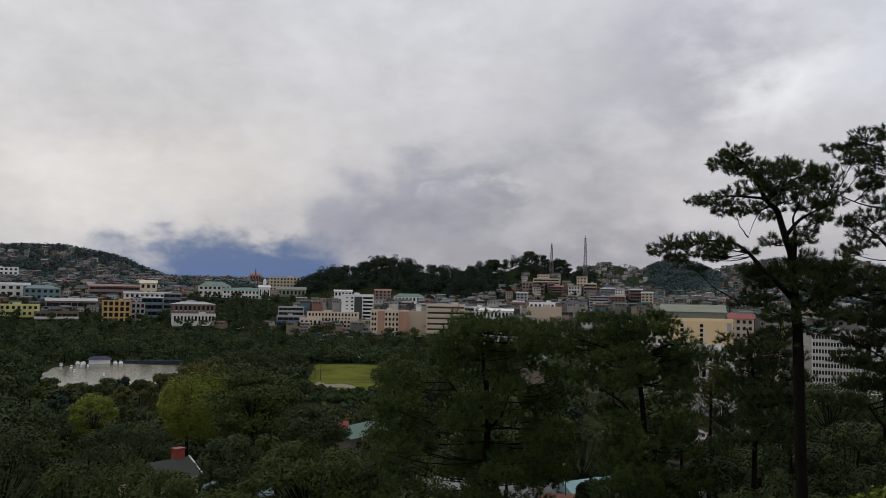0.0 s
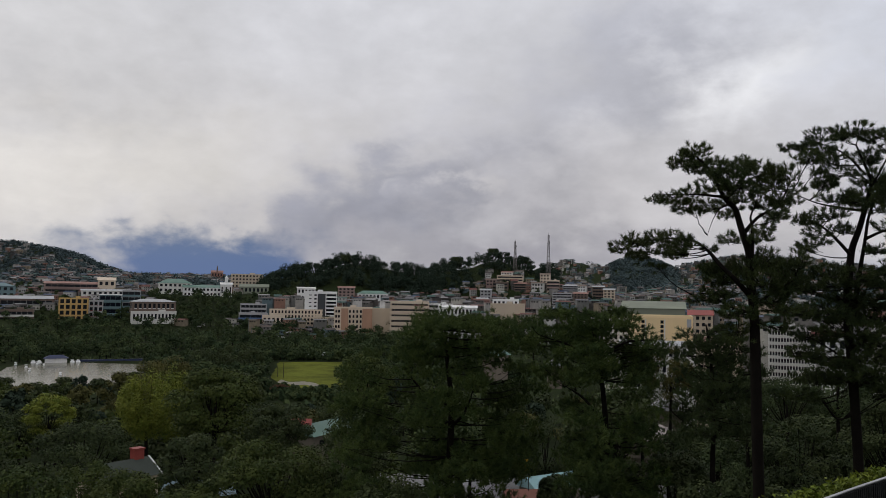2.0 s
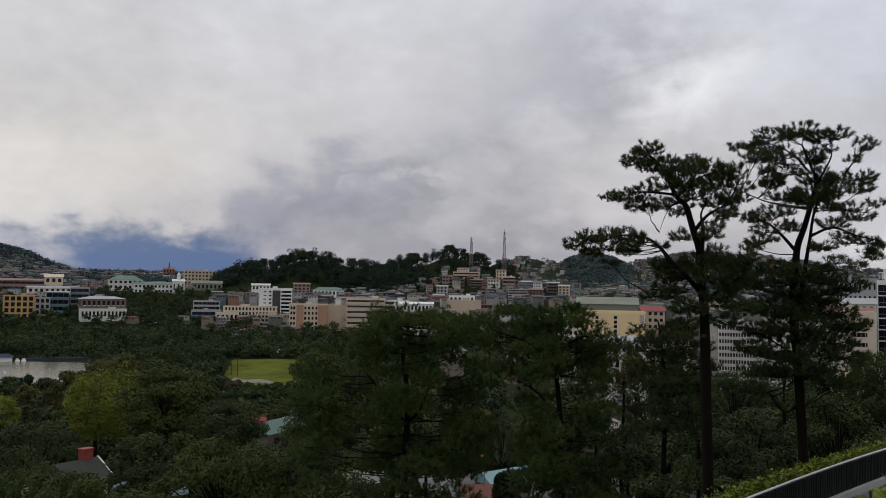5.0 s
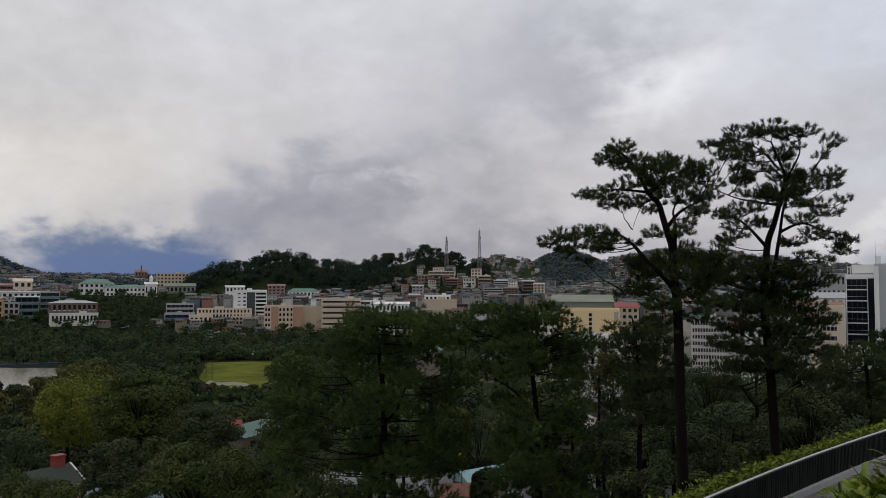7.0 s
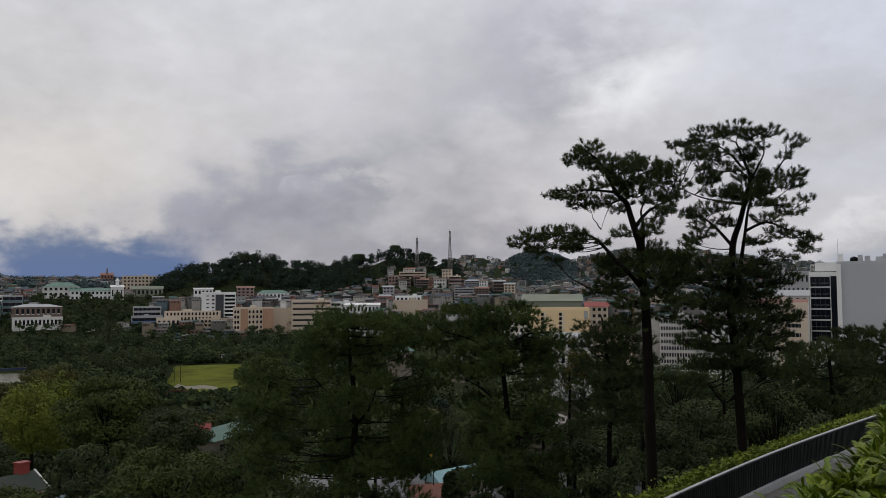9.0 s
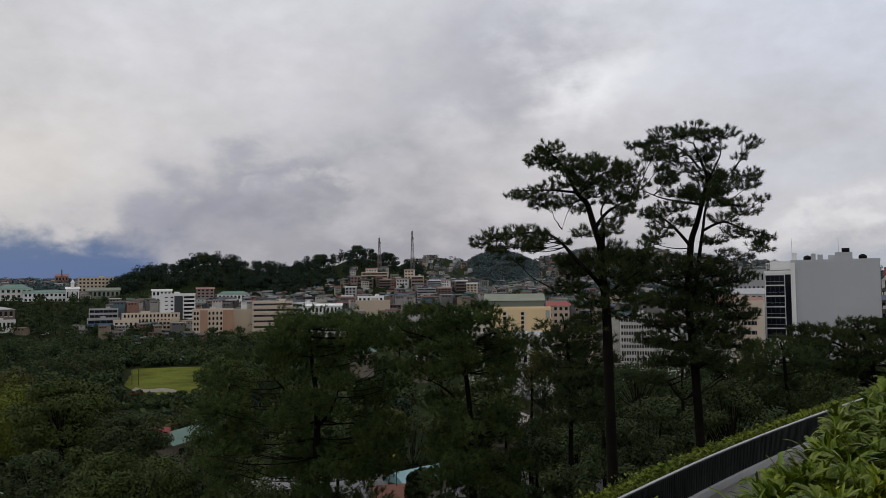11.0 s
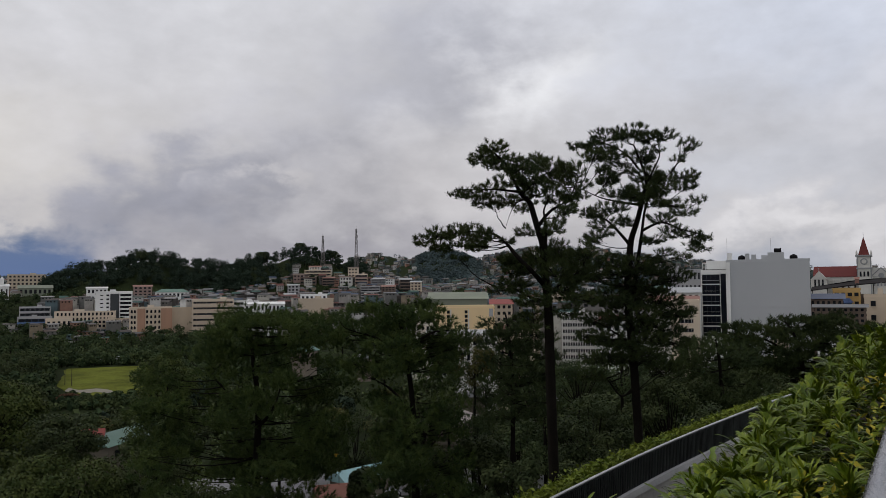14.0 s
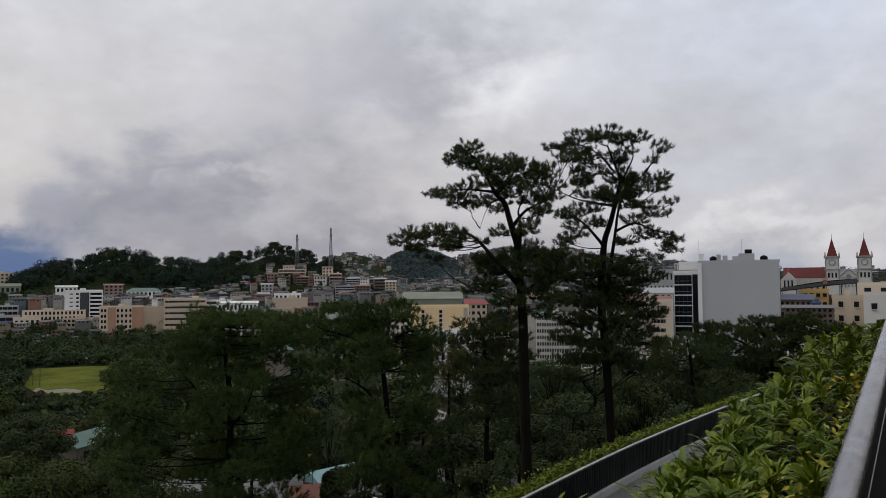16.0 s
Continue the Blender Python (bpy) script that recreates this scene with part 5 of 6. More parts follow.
def broad_at(label, bearing, d, top, low, half, mat, leaf=0.22, n=9000, lobes=26, name="broadleaf_tree", droop=0.0):
    """A broad-crowned tree: a trunk, limbs and a lumpy crown of small leaf sprays."""
    zt, zl = height(d, top), height(d, low)
    z0 = min(gz(bearing, d), zl - 1.5)
    R, H = half * d * DEG, zt - zl
    root = thing(name, Matrix.Translation(plan(bearing, d, z0)) @ pose(0, 0, 0, 0, 0, float(rng.uniform(0, 360))), label, "tree")
    cz = (zt + zl) / 2 - z0
    n = int(n * 0.85)
    blobs, wood = [], Mesher()
    for i in range(lobes):
        u = unit_vectors(1)[0]
        u[2] = u[2] * 0.95 + 0.05
        s = float(rng.uniform(0.24, 0.40))
        c = Vector((u[0] * R * (1 - s * 0.8), u[1] * R * (1 - s * 0.8), cz + u[2] * H * 0.5 * (1 - s * 0.5)))
        blobs.append((*c, R * s, R * s, H * s * (0.42 + droop)))
        limb(wood, (0, 0, cz - H * 0.35), c, 0.018 * R, 0.006 * R, 0.08, 4)
    pts, skin = fill_pads(blobs, [n * 1.35 / lobes] * lobes, 0.6, True)
    v, t = leaves(pts, leaf * 0.80, 0.4, 0.55, skin)
    part("trunk", wood.tube([(0, 0, -1), (0.15, 0, (cz - H * 0.3) * 0.5), (0, 0.1, cz - H * 0.3), (0, 0, cz)], [0.065 * R + 0.08, 0.05 * R + 0.06, 0.04 * R + 0.04, 0.02 * R], 9), BARK, root, smooth=True)
    part("crown", fast_mesh("crown", v, t, mat), None, root)
    return root


broad_at("leafy shrub before the red chimney house", -30.9, 72, -11.2, -15.5, 2.2, BROAD, 0.13, 7000, 26)
broad_at("leafy shrub before the red chimney house", -28.6, 66, -11.9, -16, 2.2, BROAD, 0.13, 6000, 24)
for b, d, tp, hw in ((-2.6, 135, -8.8, 2.4), (0.6, 142, -8.4, 2.4), (3.2, 132, -9.0, 2.0), (-5.4, 128, -9.0, 2.2)):
    broad_at("dark leafy tree behind the parking lot", b, d, tp, -13.0, hw, BROAD_DARK, 0.2, 6500, 26)
RUST_LEAF = leafmat("rusty_leaves", [(0.050, 0.030, 0.020), (0.085, 0.045, 0.028), (0.12, 0.065, 0.035)])
broad_at("rust red shrub at the edge of the field", -18.4, 398, -6.55, -7.2, 0.75, RUST_LEAF, 0.4, 2600, 18)
for b, d, tp, hw in ((-20.4, 500, -3.9, 0.9), (-21.5, 520, -3.6, 1.1), (-22.6, 500, -4.0, 1.0), (-19.7, 590, -3.9, 0.7), (-23.8, 540, -3.9, 1.0)):
    broad_at("tall dark tree beside the playing field", b, d, tp, -6.2, hw, BROAD_DARK, 0.62, 2600, 22)
broad_at("tall olive brown tree by the lake", -26.4, 170, -4.5, -8.2, 2.3, BROAD_OLIVE, 0.30, 9000, 30)
broad_at("olive brown tree by the lake", -28.9, 178, -5.5, -8.4, 1.5, BROAD_OLIVE, 0.30, 6000, 22)
broad_at("dark tree in front of the sheds", -23.6, 58, -13.2, -17, 2.4, BROAD, 0.13, 8000, 30)
for b, d, tp, hw in ((7.2, 172, -5.1, 1.8), (10.0, 176, -4.7, 1.7), (12.4, 180, -4.7, 1.6), (5.4, 168, -5.0, 1.4)):
    broad_at("leafy tree below the yellow building", b, d, tp, -9.0, hw, BROAD_DARK, 0.22, 5500, 24)
broad_at("olive bush before the yellow building", 9.2, 150, -3.4, -7.2, 1.8, BROAD_OLIVE, 0.22, 7000, 26)
broad_at("dark leafy tree before the yellow building", 7.3, 145, -3.6, -8.0, 1.5, PINE_DARK, 0.2, 6000, 24)
broad_at("dark leafy tree beside the yellow building", 12.3, 140, -4.0, -8.0, 1.8, PINE_DARK, 0.2, 6000, 24)
broad_at("leafy shrub below the house", -25.4, 88, -11.9, -15, 1.5, BROAD, 0.16, 6000, 22)
broad_at("large layered dark green broadleaf tree", -22.8, 95, -5.5, -10.5, 3.4, BROAD, 0.21, 15000, 44)
broad_at("yellow-green feathery tree on the slope", -27.2, 105, -5.9, -10.0, 2.0, BROAD_YELLOW, 0.17, 15000, 40, droop=0.35)
broad_at("yellow-green feathery tree on the slope", -25.6, 112, -5.7, -10.2, 1.6, BROAD_YELLOW, 0.17, 11000, 30, droop=0.35)
broad_at("small yellow-green tree by the lake", -33.2, 150, -6.9, -9.6, 1.6, BROAD_YELLOW, 0.24, 6000, 20)
broad_at("round green tree at the field's edge", -12.4, 150, -4.4, -9.0, 2.4, BROAD, 0.28, 12000, 34)
broad_at("dark round tree below the field", -18.4, 110, -7.7, -11.2, 2.6, BROAD_DARK, 0.26, 9000, 28)
broad_at("leafy green tree on the near slope", -19.0, 60, -10.4, -16.0, 4.6, BROAD, 0.14, 18000, 44)
broad_at("leafy green tree on the near slope", -27.5, 56, -12.4, -18.0, 3.2, BROAD, 0.13, 13000, 36)
broad_at("leafy green tree on the near slope", -34.5, 58, -11.4, -18.0, 4.0, BROAD, 0.13, 14000, 36)
broad_at("dark broadleaf tree on the slope", -38.5, 85, -8.6, -15.0, 3.8, BROAD_DARK, 0.17, 11000, 34)
broad_at("dark broadleaf tree on the slope", -31.0, 90, -8.8, -14.0, 3.6, BROAD_DARK, 0.17, 12000, 34)
broad_at("dark broadleaf tree on the slope", -24.0, 74, -9.8, -14.5, 2.6, BROAD_DARK, 0.16, 10000, 32)
broad_at("dark broadleaf tree on the slope", -13.6, 62, -9.9, -15.5, 3.6, BROAD_DARK, 0.15, 12500, 36)
broad_at("dark shrubby tree below the pines", 1.5, 48, -12.6, -17, 2.2, BROAD_DARK, 0.18, 6000, 20)
for b, d, tp, lo, hw in ((-10.5, 42, -13.0, -19, 3.4), (-4.6, 40, -15.0, -20, 2.4), (6.6, 46, -11.5, -17, 2.4), (9.5, 44, -10.5, -16, 2.6), (17.5, 48, -7.6, -13, 3.0), (22.8, 50, -6.0, -12, 3.2), (28.2, 58, -5.6, -10, 3.4), (33.0, 66, -5.0, -9, 3.2), (25.5, 42, -8.2, -13, 2.8), (19.5, 40, -10, -15, 2.6), (12.0, 36, -11.5, -17, 2.6), (31.0, 48, -6.6, -10, 2.8), (16.5, 36, -12, -17, 2.2), (36.5, 80, -2.6, -8, 3.2)):
    broad_at("dense dark shrubby tree on the slope", b, d, tp, lo, hw, BROAD_DARK, 0.11, 8500, 34)

for b, d, tp, lo, hw in ((16.6, 105, -4.7, -9, 2.3), (19.6, 112, -3.6, -8, 2.2), (22.2, 120, -3.6, -8, 2.2), (14.2, 118, -5.2, -9, 1.8), (27.6, 95, -4.0, -8, 2.4), (30.2, 110, -4.4, -8, 1.6)):
    broad_at("dark leafy tree among the slope houses", b, d, tp, lo, hw, PINE_DARK, 0.17, 7500, 26)
# the park's and valley's trees: a few kinds, repeated
def tree_kind(h, r, n, leaf, mat, lobes, label):
    root = thing("park_tree", Matrix.Identity(4), label, "tree", "valley trees")
    blobs, wood = [], Mesher()
    for i in range(lobes):
        u = unit_vectors(1)[0]
        u[2] = abs(u[2]) - 0.25
        s = float(rng.uniform(0.3, 0.48))
        c = Vector((u[0] * r * (1 - 0.7 * s), u[1] * r * (1 - 0.7 * s), h * 0.62 + u[2] * h * 0.34))
        blobs.append((*c, r * s, r * s, h * s * 0.32))
        limb(wood, (0, 0, h * 0.3), c, 0.06, 0.02, 0.05, 2)
    pts, skin = fill_pads(blobs, [n * 1.3 / lobes] * lobes, 0.6, True)
    v, t = leaves(pts, leaf * 0.86, 0.4, 0.6, skin)
    part("trunk", wood.tube([(0, 0, -2), (0.1, 0, h * 0.25), (0, 0, h * 0.6)], [0.35, 0.28, 0.12], 7), BARK, root)
    part("crown", fast_mesh("crown", v, t, mat), None, root)
    return root


mids = [tree_kind(11, 5.0, 520, 0.70, BROAD, 16, "green broadleaf tree in the park"), tree_kind(13, 5.6, 560, 0.72, BROAD_DARK, 18, "dark green broadleaf park tree"), tree_kind(14, 4.0, 500, 0.68, FAR_WOOD, 16, "tall dark tree in the park"), tree_kind(9, 4.6, 460, 0.66, BROAD_DARK, 14, "low dark tree in the park"), tree_kind(10, 4.8, 480, 0.68, BROAD_OLIVE, 15, "olive green tree in the park")]
nears = [tree_kind(12, 5.0, 1200, 0.36, BROAD, 22, "leafy green tree on the hillside"), tree_kind(13, 5.2, 1250, 0.35, BROAD_DARK, 24, "dark leafy tree on the hillside"), tree_kind(15, 4.2, 1200, 0.32, PINE_DARK, 22, "tall dark tree on the hillside")]
for i, ob in enumerate(nears):
    b, d = (-36.0, -20.5, 12.0)[i], (150, 160, 140)[i]
    ob.matrix_world = Matrix.Translation(plan(b, d, gz(b, d)))
for i, ob in enumerate(mids):
    b, d = (-21.5, -9.0, -29.5, -38.0, 3.0)[i], (330, 300, 300, 320, 300)[i]
    ob.matrix_world = Matrix.Translation(plan(b, d, gz(b, d)))


def keep_clear(b, d):
    return (-36.4 < b < -27.4 and 472 < d < 670) or (-19.3 < b < -13.2 and 412 < d < 582) or (-20.4 < b < -13.0 and 300 < d < 364) or (-36.5 < b < -27.5 and 405 < d < 454)


TALL = {ob.name: h for ob, h in zip(mids + nears, (11, 13, 14, 9, 10, 12, 13, 15))}


def open_views(b, d):
    """The elevation under which trees stay where the slope opens towards the field, the roofs and the lot."""
    if -31.5 < b < -24.5 and d < 84:
        return -12.4
    if -20.6 < b < -13.4 and d < 400:
        return -7.7
    if 6.0 < b < 13.6 and d < 200:
        return -8.4 if d > 120 else -10.8
    if -2.6 < b < 5.2 and d < 122:
        return -14.2
    return 90.0


def plant_trees(kinds, b0, b1, d0, d1, n, s0=0.8, s1=1.25):
    for _ in range(n):
        b, d = float(rng.uniform(b0, b1)), float(math.sqrt(rng.uniform(d0 * d0, d1 * d1)))
        if keep_clear(b, d):
            continue
        s = float(rng.uniform(s0, s1))
        kind = kinds[int(rng.integers(len(kinds)))]
        s = min(s, (height(d, min(open_views(b, d), 60)) - gz(b, d)) / TALL[kind.name] / 1.05)
        if s < 0.3:
            continue
        ob = copy_thing(kind, Matrix.Identity(4))
        ob.matrix_basis = Matrix.Translation(plan(b, d, gz(b, d))) @ pose(0, 0, 0, 0, 0, float(rng.uniform(0, 360))) @ Matrix.Diagonal((s, s, s * float(rng.uniform(0.9, 1.1)), 1))


plant_trees(nears, -42, -12, 110, 210, 44)
plant_trees(mids, -42, -12, 210, 330, 84)
plant_trees(nears, -12, 40, 90, 190, 34, 0.7, 1.1)
plant_trees(mids, -12, 40, 190, 270, 44, 0.7, 1.15)
plant_trees(mids, -42, -20, 330, 400, 30, 0.8, 1.05)
plant_trees(mids, -38, -27, 350, 404, 26, 0.6, 0.85)
plant_trees([nears[2], nears[1]], 4, 31, 115, 175, 22, 1.1, 1.5)
plant_trees(mids, -14, 20, 260, 400, 34)


def far_trees(zones, mat, leaf, per, name, label):
    """Woods of many rounded crowns in one mesh; zones are bearings, distances, count and crown sizes."""
    blobs, trunks = [], Mesher()
    for b0, b1, d0, d1, n, s0, s1 in zones:
        for _ in range(n):
            b, d, s = float(rng.uniform(b0, b1)), float(rng.uniform(d0, d1)), float(rng.uniform(s0, s1))
            if keep_clear(b, d):
                continue
            p = plan(b, d, gz(b, d))
            trunks.tube([(p.x, p.y, p.z - 1), (p.x, p.y, p.z + 7 * s)], [0.4 * s, 0.2 * s], 4)
            for _ in range(5):
                u = unit_vectors(1)[0]
                blobs.append((p.x + u[0] * 3.2 * s, p.y + u[1] * 3.2 * s, p.z + (6.5 + 4.0 * u[2] * (0.8 + 0.5 * rng.random())) * s, 3.4 * s, 3.4 * s, 2.6 * s))
    pts, skin = fill_pads(blobs, [per] * len(blobs), 0.6, True)
    v, t = leaves(pts, leaf, 0.35, 0.6, skin)
    root = thing(name, Matrix.Identity(4), label, "woodland", kind="stuff")
    part("crowns", fast_mesh("crowns", v, t, mat), None, root)
    part("trunks", trunks, BARK, root)


far_trees([(-42, -8, 672, 800, 250, 0.9, 1.35), (-27.2, -20.2, 400, 672, 120, 0.65, 1.0), (-42, -37, 400, 680, 60, 0.7, 1.1), (-13.2, -9, 400, 640, 50, 0.8, 1.1), (-42, -8, 800, 930, 190, 0.75, 1.15), (-13, 30, 420, 760, 190, 0.7, 1.2), (-20.5, -12, 606, 680, 60, 0.9, 1.25), (-21.0, -19.4, 400, 610, 46, 0.45, 0.8), (-20.5, -13, 366, 408, 110, 0.20, 0.36), (-20.4, -19.4, 410, 500, 18, 0.35, 0.65), (-20.2, -18.8, 560, 600, 12, 0.7, 1.0), (-19.0, -13.4, 584, 604, 26, 0.5, 0.8), (-9, 14, 640, 860, 120, 0.5, 0.85), (-37.6, -36.4, 470, 670, 26, 0.4, 0.7), (-36.5, -28, 455, 470, 26, 0.3, 0.6), (-30, -17.5, 955, 1130, 190, 0.6, 1.05), (-41, -30, 1000, 1250, 90, 0.5, 0.85), (-13, 6, 1000, 1140, 90, 0.4, 0.7), (-42, -8, 925, 1010, 150, 0.6, 0.95), (-40, -8, 1000, 1090, 60, 0.45, 0.7), (-2, 28, 760, 1100, 90, 0.5, 0.9)],
          VALLEY, 0.95, 36, "valley_woods", "dark trees filling the valley floor")
far_trees([(-20, -6, 1170, 1300, 330, 0.9, 1.7), (-9, 1.5, 1165, 1265, 120, 0.8, 1.7), (-12, -4, 1120, 1170, 70, 0.6, 0.9), (-4.5, 5.5, 1080, 1130, 46, 0.35, 0.6)], FAR_WOOD, 0.95, 52, "hill_woods", "dark rounded trees covering the town's hill")
for b, s in ((-14.0, 2.1), (-6.0, 2.2), (-5.6, 1.8), (-3.3, 2.0), (-1.0, 2.0), (-16.9, 1.7), (-12.0, 1.7), (-2.2, 1.7)):
    ob = copy_thing(mids[1 if s > 1.9 else 2], Matrix.Identity(4))
    ob.matrix_basis = Matrix.Translation(plan(b, 1235, gz(b, 1235) - 5)) @ Matrix.Diagonal((s * 1.0, s * 1.0, s * 0.95, 1))

# far woods as one mass of small clumps
cen = []
for b0, b1, d0, d1, n in ((5.0, 9.8, 1850, 2350, 900), (-41, -31, 1900, 2350, 900), (-41, -29, 1250, 1900, 620), (-30, -19, 1300, 2600, 520), (0, 30, 1300, 2800, 900), (26, 41, 900, 2600, 320), (10, 30, 1000, 1700, 380), (9.5, 26, 2100, 2750, 420), (-33, -29, 1900, 2250, 260)):
    bb = rng.uniform(b0, b1, n) * DEG
    dd = rng.uniform(d0, d1, n)
    x, y = dd * np.sin(bb), dd * np.cos(bb)
    cen.append(np.stack([x, y, ground(x, y) + 4], 1))
cen = np.concatenate(cen)
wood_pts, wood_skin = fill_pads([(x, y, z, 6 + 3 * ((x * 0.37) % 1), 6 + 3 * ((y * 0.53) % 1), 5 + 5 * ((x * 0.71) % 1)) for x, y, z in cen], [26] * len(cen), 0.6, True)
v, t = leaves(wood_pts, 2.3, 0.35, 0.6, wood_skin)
tagged(new("far_woods", fast_mesh("far_woods", v, t, HAZED_HILL_PINE)), "dark woods covering the distant hills", "woodland", kind="stuff")

# undergrowth over the open slopes
bb, dd = rng.uniform(-42, 42, 38000) * DEG, np.sqrt(rng.uniform(240.0 ** 2, 1300.0 ** 2, 38000))
keep = ~(((np.abs(bb / DEG + 32.0) < 4.9) & (np.abs(dd - 565) < 102)) | ((np.abs(bb / DEG + 16.6) < 3.7) & (np.abs(dd - 505) < 95)))
x, y = dd[keep] * np.sin(bb[keep]), dd[keep] * np.cos(bb[keep])
v, t = leaves(np.stack([x, y, ground(x, y) + rng.uniform(0.2, 2.4, len(x))], 1), 1.5, 0.5, 0.7)
tagged(new("undergrowth", fast_mesh("undergrowth", v, t, VALLEY)), "low dark scrub between the trees", "scrub", kind="stuff")

# ---------------------------------------------------------------- houses, sheds and cars on the slope below
rh = thing("slope_house", Matrix.Translation(plan(-28.9, 82, height(82, -14.2))) @ pose(0, 0, 0, 0, 0, 62) @ Matrix.Scale(0.46, 4), "low pale house with white bargeboards and a red chimney", "house")
part("wall", Mesher().box((0, 0, 3.2), (13, 9, 6.4)), BEIGE, rh)
part("roof", Mesher().gable((0, 0, 6.4), (13, 9), 3.0, 0.6), paint("mossy_tin_roof", (0.045, 0.055, 0.045), 0.9), rh)
for sy in (-1, 1):
    part("bargeboard", Mesher().tube([(7.15, sy * 5.1, 6.3), (7.15, 0, 9.4)], 0.22, 4), WHITE, rh, "white bargeboard")
part("chimney", Mesher().box((0, 0, 0), (2.2, 1.8, 2.6)).box((0, 0, 1.4), (2.5, 2.1, 0.3)), REDROOF, rh, "red painted chimney").location = (4.6, 0.4, 9.9)
SHED_WALL = paint("weathered_shed_boards", (0.17, 0.145, 0.115), 0.9)
for b, d, e, w_, l_, mt, tn, lb in ((-25.2, 100, -13.2, 7, 12, paint("blue_grey_tin_roof", (0.17, 0.24, 0.27), 0.6), 30, "shed under a pale blue tin roof"), (-35.0, 88, -14.6, 6, 16, GREENROOF, 80, "long shed under a green tin roof"),
                                  (-15.6, 150, -9.5, 7, 13, GREENROOF, 70, "shed under a green tin roof"), (-16.9, 148, -9.3, 2.6, 3, REDROOF, 10, "small red roofed kiosk"), (0.9, 118, -12.9, 4, 8, paint("aqua_tin_roof", (0.25, 0.42, 0.44), 0.5), 40, "stall under an aqua tin roof"),
                                  (-0.8, 112, -14.0, 3, 5, paint("red_tarp_roof", (0.20, 0.085, 0.06), 0.7), 12, "stall under a red and orange awning"), (7.0, 170, -9.2, 9, 16, paint("bleached_tin_roof", (0.45, 0.40, 0.38), 0.6), 65, "house under a bleached tin roof"),
                                  (9.0, 190, -7.4, 6, 11, paint("worn_white_tin", (0.42, 0.42, 0.43), 0.6), 80, "house under a white tin roof"), (12.2, 165, -9.3, 8, 14, paint("dusty_brown_tin_roof", (0.30, 0.25, 0.23), 0.6), 80, "house under a dusty brown roof"), (14.6, 180, -7.6, 8, 12, GREYROOF, 60, "house under a grey tin roof"),
                                  (-3.0, 260, -4.2, 10, 14, paint("sea_green_roof", (0.10, 0.18, 0.16), 0.7), 60, "house under a sea green roof"), (1.2, 280, -4.8, 8, 12, GREYROOF, 100, "white terrace house on the slope")):
    z = height(d, e)
    if d > 230:
        w_, l_ = w_ * 0.55, l_ * 0.55
    sh = thing("shed", Matrix.Translation(plan(b, d, z - 4.5)) @ pose(0, 0, 0, 0, 0, tn), lb, "shed")
    part("wall", Mesher().box((0, 0, 2.2), (l_, w_, 3.6)).box((0, 0, -1.5), (l_ * 0.9, w_ * 0.9, 5)), SHED_WALL, sh)
    part("roof", Mesher().gable((0, 0, 4), (l_, w_), 1.5, 0.5), mt, sh)
    for sy in (-1, 1):
        for x in (-0.3, 0.0, 0.3):
            block_part("window", GLASS_DARK, sh, (l_ * x, sy * w_ / 2, 2.6), (l_ * 0.12, 0.12, 1.0))


def car(p, turn, mat, label):
    root = thing("parked_car", Matrix.Translation(p) @ pose(0, 0, 0, 0, 0, turn), label, "car", "cars below the slope")
    bm = bmesh.new()
    prof = [(-2.1, 0.35), (-2.15, 0.8), (-1.9, 0.95), (-1.2, 1.0), (-0.75, 1.45), (0.9, 1.48), (1.6, 1.0), (2.1, 0.92), (2.15, 0.4)]
    rows = [[bm.verts.new((x, s * (0.86 if z < 1.1 else 0.7), z)) for x, z in prof] for s in (-1, 1)]
    for i in range(len(prof) - 1):
        bm.faces.new((rows[0][i], rows[0][i + 1], rows[1][i + 1], rows[1][i]))
    bm.faces.new(rows[0][::-1]), bm.faces.new(rows[1])
    bm.faces.new((rows[0][0], rows[1][0], rows[1][-1], rows[0][-1]))
    bmesh.ops.recalc_face_normals(bm, faces=bm.faces)
    me = bpy.data.meshes.new("body")
    bm.to_mesh(me)
    bm.free()
    me.materials.append(mat)
    part("body", me, None, root)
    for s in (-1, 1):
        block_part("side_window", GLASS_DARK, root, (0.1, s * 0.76, 1.2), (1.7, 0.12, 0.32))
        for x in (-1.3, 1.35):
            part("wheel", Mesher().tube([(0, -0.1, 0), (0, 0.1, 0)], 0.32, 12), BLACKSTEEL, root).location = (x, s * 0.82, 0.32)
    part("windscreen", Mesher().box((0, 0, 0), (0.62, 1.3, 0.04)), GLASS_DARK, root).matrix_basis = pose(1.27, 0, 1.26, 0, 35, 0)


lot = thing("parking_lot", Matrix.Translation(plan(1.0, 118, height(118, -14.6) - 0.3)), "wet paved lot below the hillside", "parking lot", kind="structure")
part("paving", Mesher().box((0, 0, 0), (60, 34, 0.5)).box((0, 0, -6), (56, 30, 12)), surface("wet_paving", (0.12, 0.12, 0.12), 0.35, 0.3, 0.2, 2), lot)
for i, (b, d) in enumerate(((-0.4, 112), (0.9, 114), (2.2, 113), (-1.4, 109), (1.0, 108.5), (2.4, 108), (3.6, 112), (4.6, 110), (0.0, 119), (3.2, 118))):
    car(plan(b, d, height(118, -14.6) - 0.05), float(70 + 12 * math.sin(i * 2.1)), (WHITEPLASTIC, GREYROOF, WHITEPLASTIC, BLACKSTEEL)[i % 4], ("white parked car in the lot", "silver parked car in the lot", "white parked car in the lot", "black parked car in the lot")[i % 4])
bn = thing("banner", Matrix.Translation(plan(-0.85, 105, height(105, -12.6))) @ pose(0, 0, 0, 0, 0, 8), "yellow feather banner on a pole", "banner")
